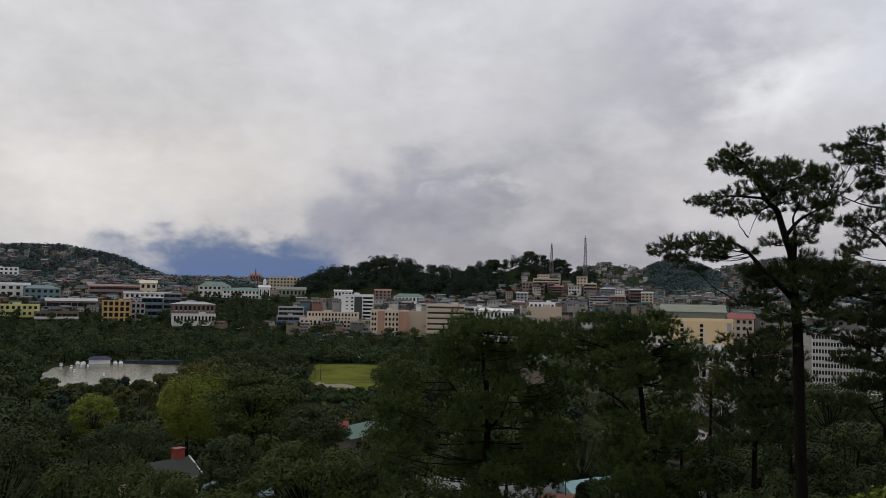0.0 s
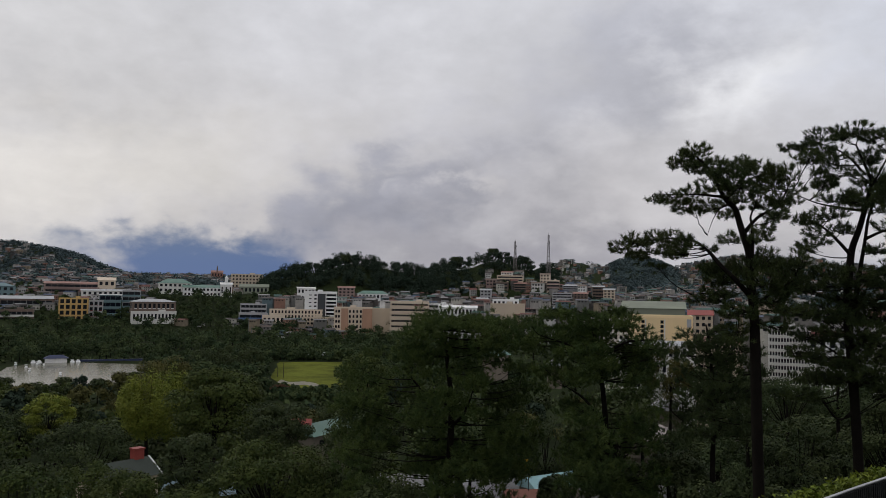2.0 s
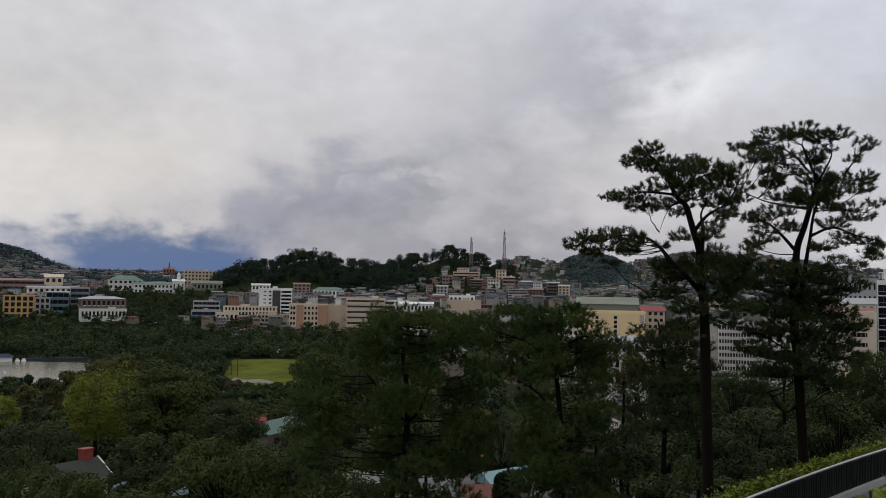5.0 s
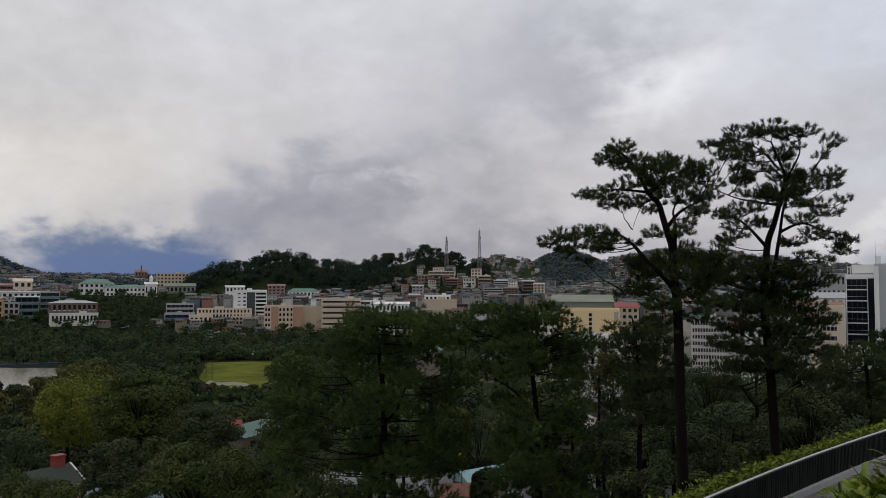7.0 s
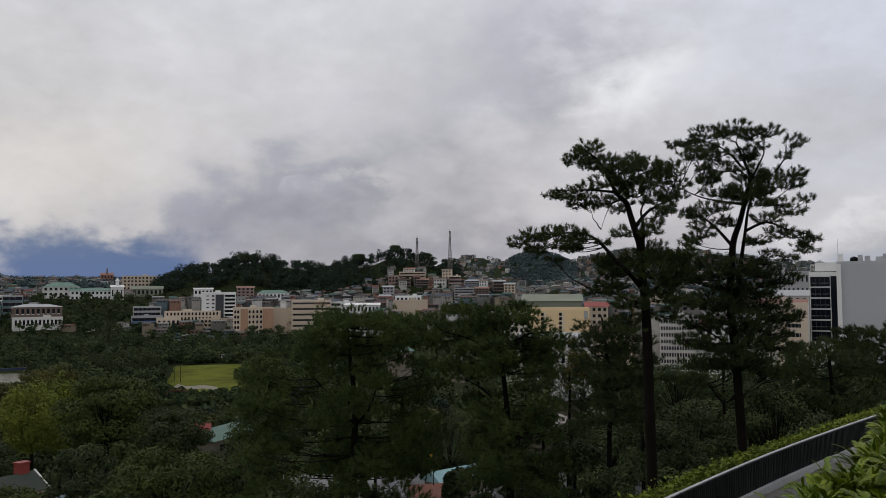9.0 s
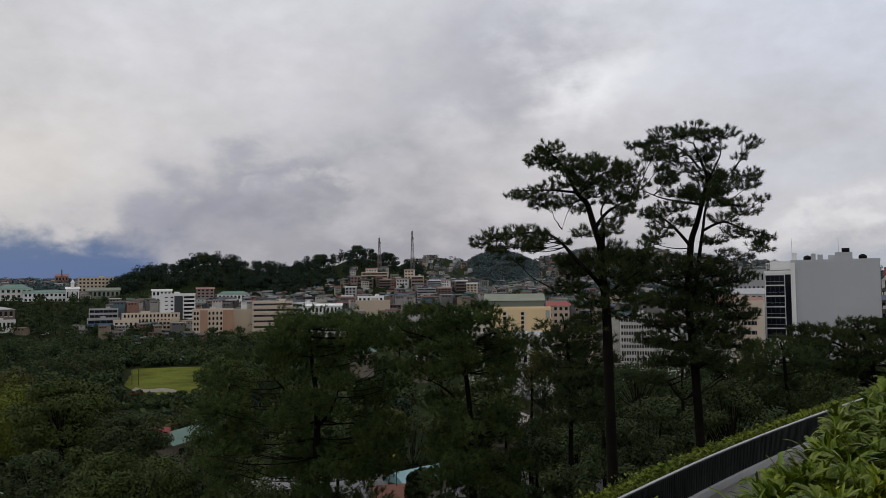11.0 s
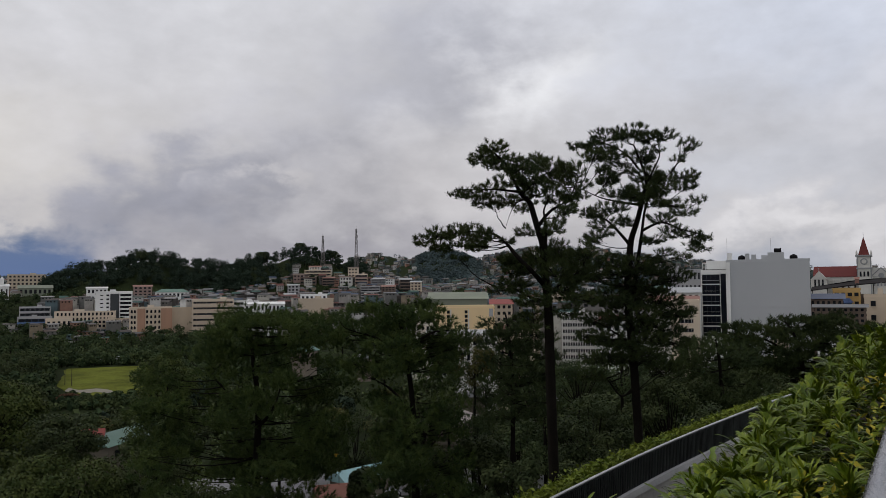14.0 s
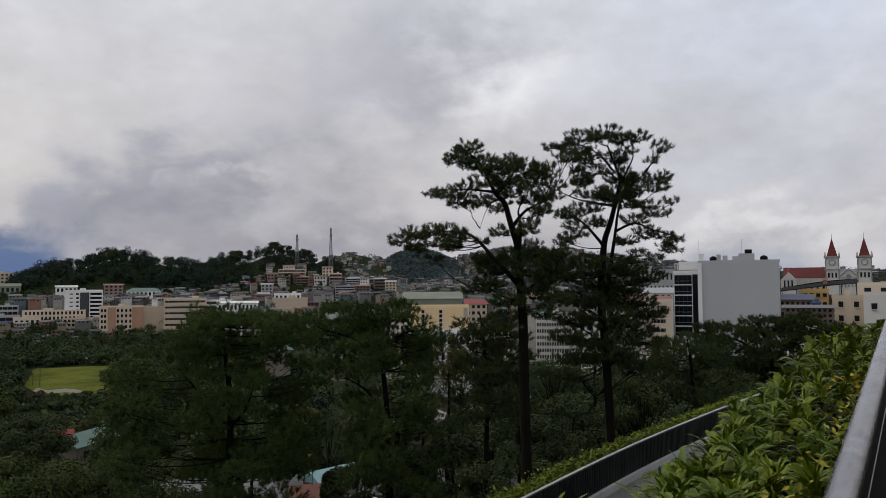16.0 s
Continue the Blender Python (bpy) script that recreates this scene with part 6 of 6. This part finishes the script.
part("pole", Mesher().tube([(0.5, 0, -2), (0.5, 0, 2.6)], 0.05, 6), BLACKSTEEL, bn)
part("cloth", Mesher().box((0.2, 0, 1.2), (0.5, 0.04, 1.7)).box((-0.2, 0, 1.85), (0.5, 0.04, 0.35)), paint("yellow_banner_cloth", (0.75, 0.42, 0.03), 0.8), bn)
# vehicles and tents by the far edge of the field
for i in range(3):
    b, d = -16.3 + 0.85 * i, 617 + 4 * (i % 2)
    tagged(part("van", Mesher().box((0, 0, 1.3), (4.6, 2.2, 2.2)).box((2.6, 0, 0.8), (1.2, 2.0, 1.2)), WHITEPLASTIC), "white van parked under trees by the field", "van", "vans by the field").location = plan(b, d, max(gz(b, d), FIELD_Z + 1))
# the lake's boathouse, boats and sea wall
bh = thing("boathouse", Matrix.Translation(plan(-32.9, 656, LAKE_Z)) @ pose(0, 0, 0, 0, 0, 32.9), "blue roofed boathouse with white piers on the lake", "boathouse")
part("wall", Mesher().box((0, 0, 1.6), (15, 6, 3.2)), WHITE, bh)
part("roof", Mesher().gable((0, 0, 3.2), (15, 6), 2.4, 1.0, 0, 4), BLUETARP, bh, "blue tin roof")
for x in (-15, -11, 11, 15):
    part("pier", Mesher().box((x, -2, 0.4), (3.0, 7, 0.8)).box((x, -2, 1.3), (2.0, 1.6, 1.2)), WHITEPLASTIC, bh, "white swan boat jetty")
tagged(part("sea_wall", Mesher().box((0, 0, 0.5), (46, 1.4, 1.5)), BLUETARP), "blue painted boat row along the lake wall", "boat row").matrix_world = Matrix.Translation(plan(-29.6, 662, LAKE_Z)) @ pose(0, 0, 0, 0, 0, 29.6)
for b, d, s in ((-34.6, 618, 1.0), (-33.6, 632, 0.8), (-34.4, 590, 0.9), (-35.2, 640, 1.0), (-34.0, 642, 1.0), (-33.9, 648, 0.9), (-32.6, 560, 0.8)):
    bt = thing("swan_boat", Matrix.Translation(plan(b, d, LAKE_Z)) @ pose(0, 0, 0, 0, 0, b * 7), "white pedal boat on the lake", "boat", "boats on the lake")
    part("hull", Mesher().tube([(-2.2 * s, 0, 0.3), (-1.4 * s, 0, 0.4), (1.4 * s, 0, 0.4), (2.4 * s, 0, 0.5)], [0.3 * s, 0.9 * s, 0.9 * s, 0.2 * s], 8), WHITEPLASTIC, bt)
    part("canopy", Mesher().box((0, 0, 2.0 * s), (2.6 * s, 1.8 * s, 0.2)), WHITEPLASTIC, bt)
    part("post", Mesher().tube([(0, 0, 0.4), (0, 0, 2 * s)], 0.12, 5), WHITEPLASTIC, bt)

# ---------------------------------------------------------------- terrace, planter, rails
tagged(part("terrace_floor", Mesher().box((0, -4.0, -0.15), (9, 9.2, 0.3)).box((0, -4.0, -4.2), (8.6, 8.8, 7.8)), CONCRETE), "grey concrete viewing terrace", "terrace", kind="structure")

# unseen dark walls, added to keep sky off the handrail's right side
for name, c, s in (("wall_east", (3.9, -3.2, 3.4), (0.4, 9.6, 7.0)), ("wall_south", (-0.4, -8.2, 3.4), (8.2, 0.4, 7.0))):
    wall_ob = tagged(part(name, Mesher().box(c, s), paint("unseen_dark_wall", (0.05, 0.043, 0.038))), "unseen dark wall added to block skylight from the handrail", "wall", kind="structure")

# the lower curved parapet: dark panels under a steel cap on a concrete wall
RAIL_Z = EYE - 3.0
bends = [Vector(p) for p in ((-3.4, 3.9, 0), (-1.0, 6.55, 0), (1.0, 8.85, 0), (2.84, 11.04, 0), (5.47, 13.97, 0), (8.2, 16.75, 0), (11.8, 20.2, 0), (15.6, 23.6, 0), (20.0, 27.2, 0))]
path = []
for i in range(len(bends) - 1):
    p0, p1, p2, p3 = bends[max(i - 1, 0)], bends[i], bends[i + 1], bends[min(i + 2, len(bends) - 1)]
    for t in (0.0, 0.2, 0.4, 0.6, 0.8):
        path.append(0.5 * ((2 * p1) + (p2 - p0) * t + (2 * p0 - 5 * p1 + 4 * p2 - p3) * t * t + (3 * p1 - p0 - 3 * p2 + p3) * t ** 3))


def strip(pts, z0, z1, w0, shift=0.0):
    """A wall that follows a plan line, w0 thick."""
    m = Mesher()
    for i, p in enumerate(pts):
        way = (pts[min(i + 1, len(pts) - 1)] - pts[max(i - 1, 0)]).normalized()
        n = Vector((way.y, -way.x, 0))
        for off, z in ((shift, z0), (shift, z1), (shift - w0, z1), (shift - w0, z0)):
            m.v.append(tuple(p + n * off + Vector((0, 0, z))))
    for i in range(len(pts) - 1):
        for k in range(4):
            m.f.append((4 * i + k, 4 * i + (k + 1) % 4, 4 * i + 4 + (k + 1) % 4, 4 * i + 4 + k))
    m.f += [(3, 2, 1, 0), tuple(4 * (len(pts) - 1) + k for k in range(4))]
    return m


pp = thing("parapet", Matrix.Identity(4), "curved concrete parapet with dark mesh panels and a steel cap rail", "parapet", kind="structure")
part("concrete_wall", strip(path, RAIL_Z - 5.5, RAIL_Z - 0.62, 0.25), CONCRETE, pp, "rain-streaked concrete wall")
part("coping", strip(path, RAIL_Z - 0.62, RAIL_Z - 0.50, 0.36, 0.10), LEDGE, pp, "pale concrete coping")
part("panel", strip(path, RAIL_Z - 0.50, RAIL_Z - 0.02, 0.03, 0.02), PANEL, pp, "dark perforated panel")
part("cap_rail", Mesher().tube([p + Vector((0, 0, RAIL_Z)) for p in path], 0.024, 10), STEEL, pp, "dull steel cap rail", True)
for i in range(0, len(path) - 1, 2):
    block_part("post", BLACKSTEEL, pp, path[i] + Vector((0, 0, RAIL_Z - 0.26)), (0.05, 0.05, 0.48))
bars = Mesher()
for i in range(len(path) - 1):
    turn = math.atan2(path[i + 1].y - path[i].y, path[i + 1].x - path[i].x)
    out = Vector((math.sin(turn), -math.cos(turn), 0)) * 0.035
    n = max(2, int((path[i + 1] - path[i]).length / 0.07))
    for j in range(n):
        p = path[i].lerp(path[i + 1], j / n) + out
        bars.box((p.x, p.y, RAIL_Z - 0.26), (0.022, 0.012, 0.46), turn)
bars_ob = part("slats", bars, surface("grey_green_mesh_slats", (0.020, 0.024, 0.023), 0.6, 0.5, 2.0, 30, island=0.5, spec=0.2), pp, "thin dark vertical slats")
bars_ob["kind"] = "stuff"
# creeper spilling along the outer side of the parapet
cp = []
for i in range(len(path) - 1):
    way = (path[i + 1] - path[i]).normalized()
    nrm = Vector((-way.y, way.x, 0))
    for _ in range(260):
        u, o = rng.random(), rng.gamma(1.6, 0.16)
        bulge = 0.10 + 0.09 * noise.noise((i * 0.9 + u, 0, 3))
        p = path[i].lerp(path[i + 1], u) + nrm * (0.12 + o)
        cp.append((p.x, p.y, RAIL_Z + bulge * rng.uniform(-1.2, 1.0) - 0.35 * o))
v, t = leaves(np.array(cp), 0.055, 0.6, 0.38)
tagged(new("creeper_hedge", fast_mesh("creeper_hedge", v, t, CREEPER)), "bright green creeper trailing along the parapet", "hedge", kind="stuff")

# planter bed with strap-leaved plants; its edge and the height of its foliage
EDGE_B = [14.0, 16.0, 19.5, 23.7, 27, 29, 31, 32.6, 34, 36, 38.5, 42, 48, 58]
EDGE_D = [3.3, 3.5, 3.7, 4.2, 5.2, 6.5, 8.0, 9.5, 10.5, 11.5, 12.5, 14, 14, 13]
EDGE_Z = [0.36, 0.46, 0.48, 0.52, 0.60, 0.70, 0.64, 0.78, 0.97, 1.10, 1.22, 1.3, 1.35, 1.4]


def bed_top(b, d):
    e = np.interp(b, EDGE_B, EDGE_D)
    return float(0.55 + (np.interp(b, EDGE_B, EDGE_Z) - 0.55) * min(1, max(0, (d - 2.0) / (e - 2.0))))


bed = Mesher()
nb, nd = 24, 10
for i in range(nb + 1):
    b = 12 + 48 * i / nb
    for j in range(nd + 1):
        d = 1.75 + (np.interp(b, EDGE_B, EDGE_D) + 0.2 - 1.75) * j / nd
        bed.v.append(tuple(plan(b, d, bed_top(b, d) - 0.52)))
for i in range(nb):
    for j in range(nd):
        q = i * (nd + 1) + j
        bed.f.append((q, q + 1, q + nd + 2, q + nd + 1))
o = len(bed.v)
for i in range(nb + 1):
    x, y, z = bed.v[i * (nd + 1) + nd]
    bed.v.append((x, y, -6.0))
for i in range(nb):
    bed.f.append((i * (nd + 1) + nd, o + i, o + i + 1, (i + 1) * (nd + 1) + nd))
tagged(part("planter_soil", bed, surface("dark_planter_soil", (0.030, 0.024, 0.016), 0.95, 0.4, 2, 20)), "dark soil bank under the planting", "planter", kind="structure")


def strap_leaf(length, width, droop, wave, blunt=0.7):
    """A long lobed leaf that rises and arches over; a folded strip with a wavy edge."""
    m, n = Mesher(), 6
    for i in range(n + 1):
        t = i / n
        x = length * (t * 0.85 - 0.1 * t * t)
        z = length * (0.75 * t - droop * t * t)
        w0 = width * (math.sin(math.pi * min(1, t * 0.92 + 0.05)) ** blunt) * (1 + wave * math.sin(t * 17))
        m.v += [(x, -w0, z + w0 * 0.35), (x, 0, z), (x, w0, z + w0 * 0.35)]
    for i in range(n):
        for k in (0, 1):
            m.f.append((3 * i + k, 3 * i + k + 1, 3 * i + k + 4, 3 * i + k + 3))
    return m


def split_leaf(length, finger, droop):
    """A deeply cut leaf: a midrib with narrow fingers along both sides."""
    m, n = Mesher(), 9
    at = lambda t: (length * (t * 0.85 - 0.1 * t * t), length * (0.78 * t - droop * t * t))
    for i in range(1, n + 1):
        t = 0.22 + 0.78 * i / n
        x, z = at(t)
        f = finger * math.sin(math.pi * (0.18 + 0.74 * i / n)) + 0.02
        for s in (-1, 1):
            o = len(m.v)
            dx, dy, w0 = f * 0.85, s * f * 0.62, 0.010
            m.v += [(x - w0, 0, z), (x + dx * 0.55 - w0, dy * 0.55, z + f * 0.16), (x + dx, dy, z + f * 0.02), (x + dx * 0.55 + w0 * 1.3, dy * 0.5, z + f * 0.16), (x + w0 * 1.6, 0, z + 0.004)]
            m.f += [(o, o + 1, o + 3, o + 4), (o + 1, o + 2, o + 3)]
    o = len(m.v)
    for i in range(6):
        x, z = at(i / 5)
        m.v += [(x, -0.006, z), (x, 0.006, z)]
    m.f += [(o + 2 * i, o + 2 * i + 1, o + 2 * i + 3, o + 2 * i + 2) for i in range(5)]
    return m


LEAVES = [strap_leaf(0.30, 0.010, 0.62, 0.30).mesh("leaf", STRAP, True), split_leaf(0.30, 0.060, 0.58).mesh("leaf", STRAP, True), strap_leaf(0.33, 0.012, 0.46, 0.25).mesh("leaf", STRAP, True), split_leaf(0.34, 0.070, 0.66).mesh("leaf", STRAP, True)]
TONGUES = [strap_leaf(0.36, 0.019, 0.34, 0.30, 0.35).mesh("leaf", STRAP, True), strap_leaf(0.33, 0.022, 0.46, 0.34, 0.35).mesh("leaf", STRAP, True), strap_leaf(0.38, 0.017, 0.26, 0.26, 0.35).mesh("leaf", STRAP, True)]


def joined_plant(n):
    vs, ts, o = [], [], 0
    for k in range(n):
        me = LEAVES[(0, 1, 2, 3, 0, 0, 2, 0, 2, 2)[int(rng.integers(10))]]
        m = pose(0, 0, float(rng.uniform(0, 0.12)), float(rng.normal(0, 14)), float(rng.normal(-12, 26)), float(k * 137.5 + rng.uniform(-20, 20))) @ Matrix.Scale(float(rng.uniform(0.5, 0.95)), 4)
        co = [m @ vt.co for vt in me.vertices]
        for p in me.polygons:
            q = [o + i for i in p.vertices]
            ts += [(q[0], q[i], q[i + 1]) for i in range(1, len(q) - 1)]
        vs += [tuple(c) for c in co]
        o += len(co)
    return fast_mesh("strap_plant", np.array(vs), np.array(ts), STRAP)


kinds = [joined_plant(n) for n in (48, 52, 56, 46, 54)]
for _ in range(290):
    b = float(rng.uniform(20, 46))
    e = float(np.interp(b, EDGE_B, EDGE_D))
    d = float(math.sqrt(rng.uniform(2.1 ** 2, e ** 2)))
    d = min(d, 0.93 * e)
    ob = new("strap_plant", kinds[int(rng.integers(5))])
    s = float(rng.uniform(0.62, 0.95))
    ob.matrix_basis = Matrix.Translation(plan(b, d, bed_top(b, d) - 0.17 * s)) @ pose(0, 0, 0, float(rng.normal(0, 8)), float(rng.normal(0, 8)), float(rng.uniform(0, 360))) @ Matrix.Scale(s, 4)
    tagged(ob, "glossy green plant with long lobed strap leaves", "foliage plant", "plants in the planter bed")
# the plants along the near rim, leaf by leaf
for b, d, z in ((15.6, 3.5, 0.50), (16.7, 3.45, 0.44), (19.3, 3.4, 0.42), (20.4, 3.3, 0.38), (21.2, 3.5, 0.47), (22.4, 3.6, 0.50), (23.6, 3.7, 0.50), (24.6, 3.9, 0.53), (25.6, 4.2, 0.53), (26.8, 4.6, 0.56), (23.0, 3.2, 0.36), (27.4, 3.6, 0.46), (29.0, 5.2, 0.52), (30.0, 3.9, 0.46)):
    root = thing("strap_plant", Matrix.Translation(plan(b, d, z - (0.05 if b < 18 else 0.13))), "bright green plant with upright lobed leaves", "foliage plant", "plants in the planter bed")
    soil = bed_top(b, d) - 0.55 - z
    part("stem", Mesher().tube([(0.02, 0, soil), (0, 0.01, soil * 0.5), (0, 0, 0.02)], [0.014, 0.012, 0.009], 6), STRAP, root)
    for k in range(6 if b < 18 else 13):
        lf = new("leaf", TONGUES[int(rng.integers(3))])
        lf.parent = root
        lf.matrix_basis = pose(float(rng.normal(0, 0.03)), float(rng.normal(0, 0.03)), float(rng.uniform(0, 0.12)), float(rng.normal(0, 16)), float(rng.normal(-8, 18)), float(k * 137.5 + b * 50)) @ Matrix.Scale(float(rng.uniform(0.55, 0.9)), 4)
# golden-leaved shrubs
for b, d, n in ((32.0, 4.1, 130), (35.8, 5.2, 120), (33.2, 3.7, 90), (36.4, 7.0, 130), (30.2, 3.5, 60), (37.2, 4.4, 90), (34.9, 4.4, 80), (36.9, 6.0, 110)):
    c = np.array(plan(b, d, bed_top(b, d) - 0.05))
    pts = c + rng.normal(0, 1, (n, 3)) * [0.11, 0.11, 0.06]
    v, t = leaves(pts, 0.026, 0.9, 0.42)
    root = thing("golden_shrub", Matrix.Identity(4), "low shrub with yellow leaves", "shrub", "golden shrubs")
    part("leaves", fast_mesh("leaves", v, t, GOLD), None, root)
    part("stem", Mesher().tube([c + [0, 0, -0.5], c + [0.02, 0, -0.05]], [0.012, 0.006], 5), BARK, root)
# low filler leaves between the plants
fp = []
for _ in range(16000):
    b = rng.uniform(16.5, 56)
    d = math.sqrt(rng.uniform(2.0 ** 2, (np.interp(b, EDGE_B, EDGE_D) * 0.98) ** 2))
    p = plan(b, d, bed_top(b, d) - 0.24 + 0.08 * rng.normal())
    fp.append(tuple(p))
v, t = leaves(np.array(fp), 0.05, 0.5, 0.35)
tagged(new("ground_cover", fast_mesh("ground_cover", v, t, BROAD)), "small green leaves filling the planting", "ground cover", kind="stuff")

# the handrail beside the viewer
wet = surface("wet_dark_rail_paint", (0.34, 0.34, 0.36), 0.20, 0.4, 8, 240, metal=1.0, bump=0.18)
hr = thing("handrail", Matrix.Identity(4), "wet dark steel handrail beaded with rain", "handrail", kind="structure")
A = plan(35.5, 1.55, height(1.55, -12.64)) + Vector((0.035, 0, 0.01))
way = Vector((math.sin(40.5 * DEG), math.cos(40.5 * DEG), math.tan(5.0 * DEG))).normalized()
part("tube", Mesher().tube([A + way * s for s in np.linspace(-2.2, 9, 24)], 0.0255, 20), wet, hr, smooth=True)
nrm = Vector((way.y, -way.x, 0)).normalized()
up = nrm.cross(way).normalized()
if up.z < 0:
    up = -up
beads = Mesher()
for _ in range(2600):
    s, th, r = float(rng.uniform(-0.9, 2.6)), float(rng.uniform(-0.4, 3.5)), float(rng.uniform(0.0005, 0.0015))
    out = nrm * math.cos(th) + up * math.sin(th)
    c, e1 = A + way * s + out * 0.0253, way
    e2 = out.cross(way)
    o = len(beads.v)
    for k in range(5):
        q = 2 * math.pi * k / 5
        beads.v.append(tuple(c + (e1 * math.cos(q) + e2 * math.sin(q)) * r))
    beads.v.append(tuple(c + out * r * 0.8))
    beads.f += [(o + k, o + (k + 1) % 5, o + 5) for k in range(5)]
drops = part("raindrops", beads, surface("rain_water", (0.20, 0.205, 0.21), 0.05, 0.05, 5, 50, spec=0.6), hr, "clear raindrops on the rail", True)
drops["kind"] = "stuff"
pn = Mesher()
for s in (-2.2, 9):
    for o_, z in ((0.01, -0.03), (0.01, -1.0), (-0.01, -1.0), (-0.01, -0.03)):
        pn.v.append(tuple(A + way * s + nrm * (o_ + 0.012) + Vector((0, 0, z))))
pn.f = [(0, 1, 5, 4), (1, 2, 6, 5), (2, 3, 7, 6), (3, 0, 4, 7), (3, 2, 1, 0), (4, 5, 6, 7)]
part("panel", pn, BLACKSTEEL, hr, "black sheet steel panel")
part("trim", Mesher().tube([A + way * s + nrm * 0.034 + Vector((0, 0, -0.022)) for s in (-2.2, 9)], 0.0014, 6), GREY, hr, "thin bright edge strip")
for s in (-1.6, 0.4, 2.4, 4.4, 6.4, 8.4):
    part("post", Mesher().tube([A + way * s, A + way * s + Vector((0, 0, -1.15))], 0.02, 10), BLACKSTEEL, hr)
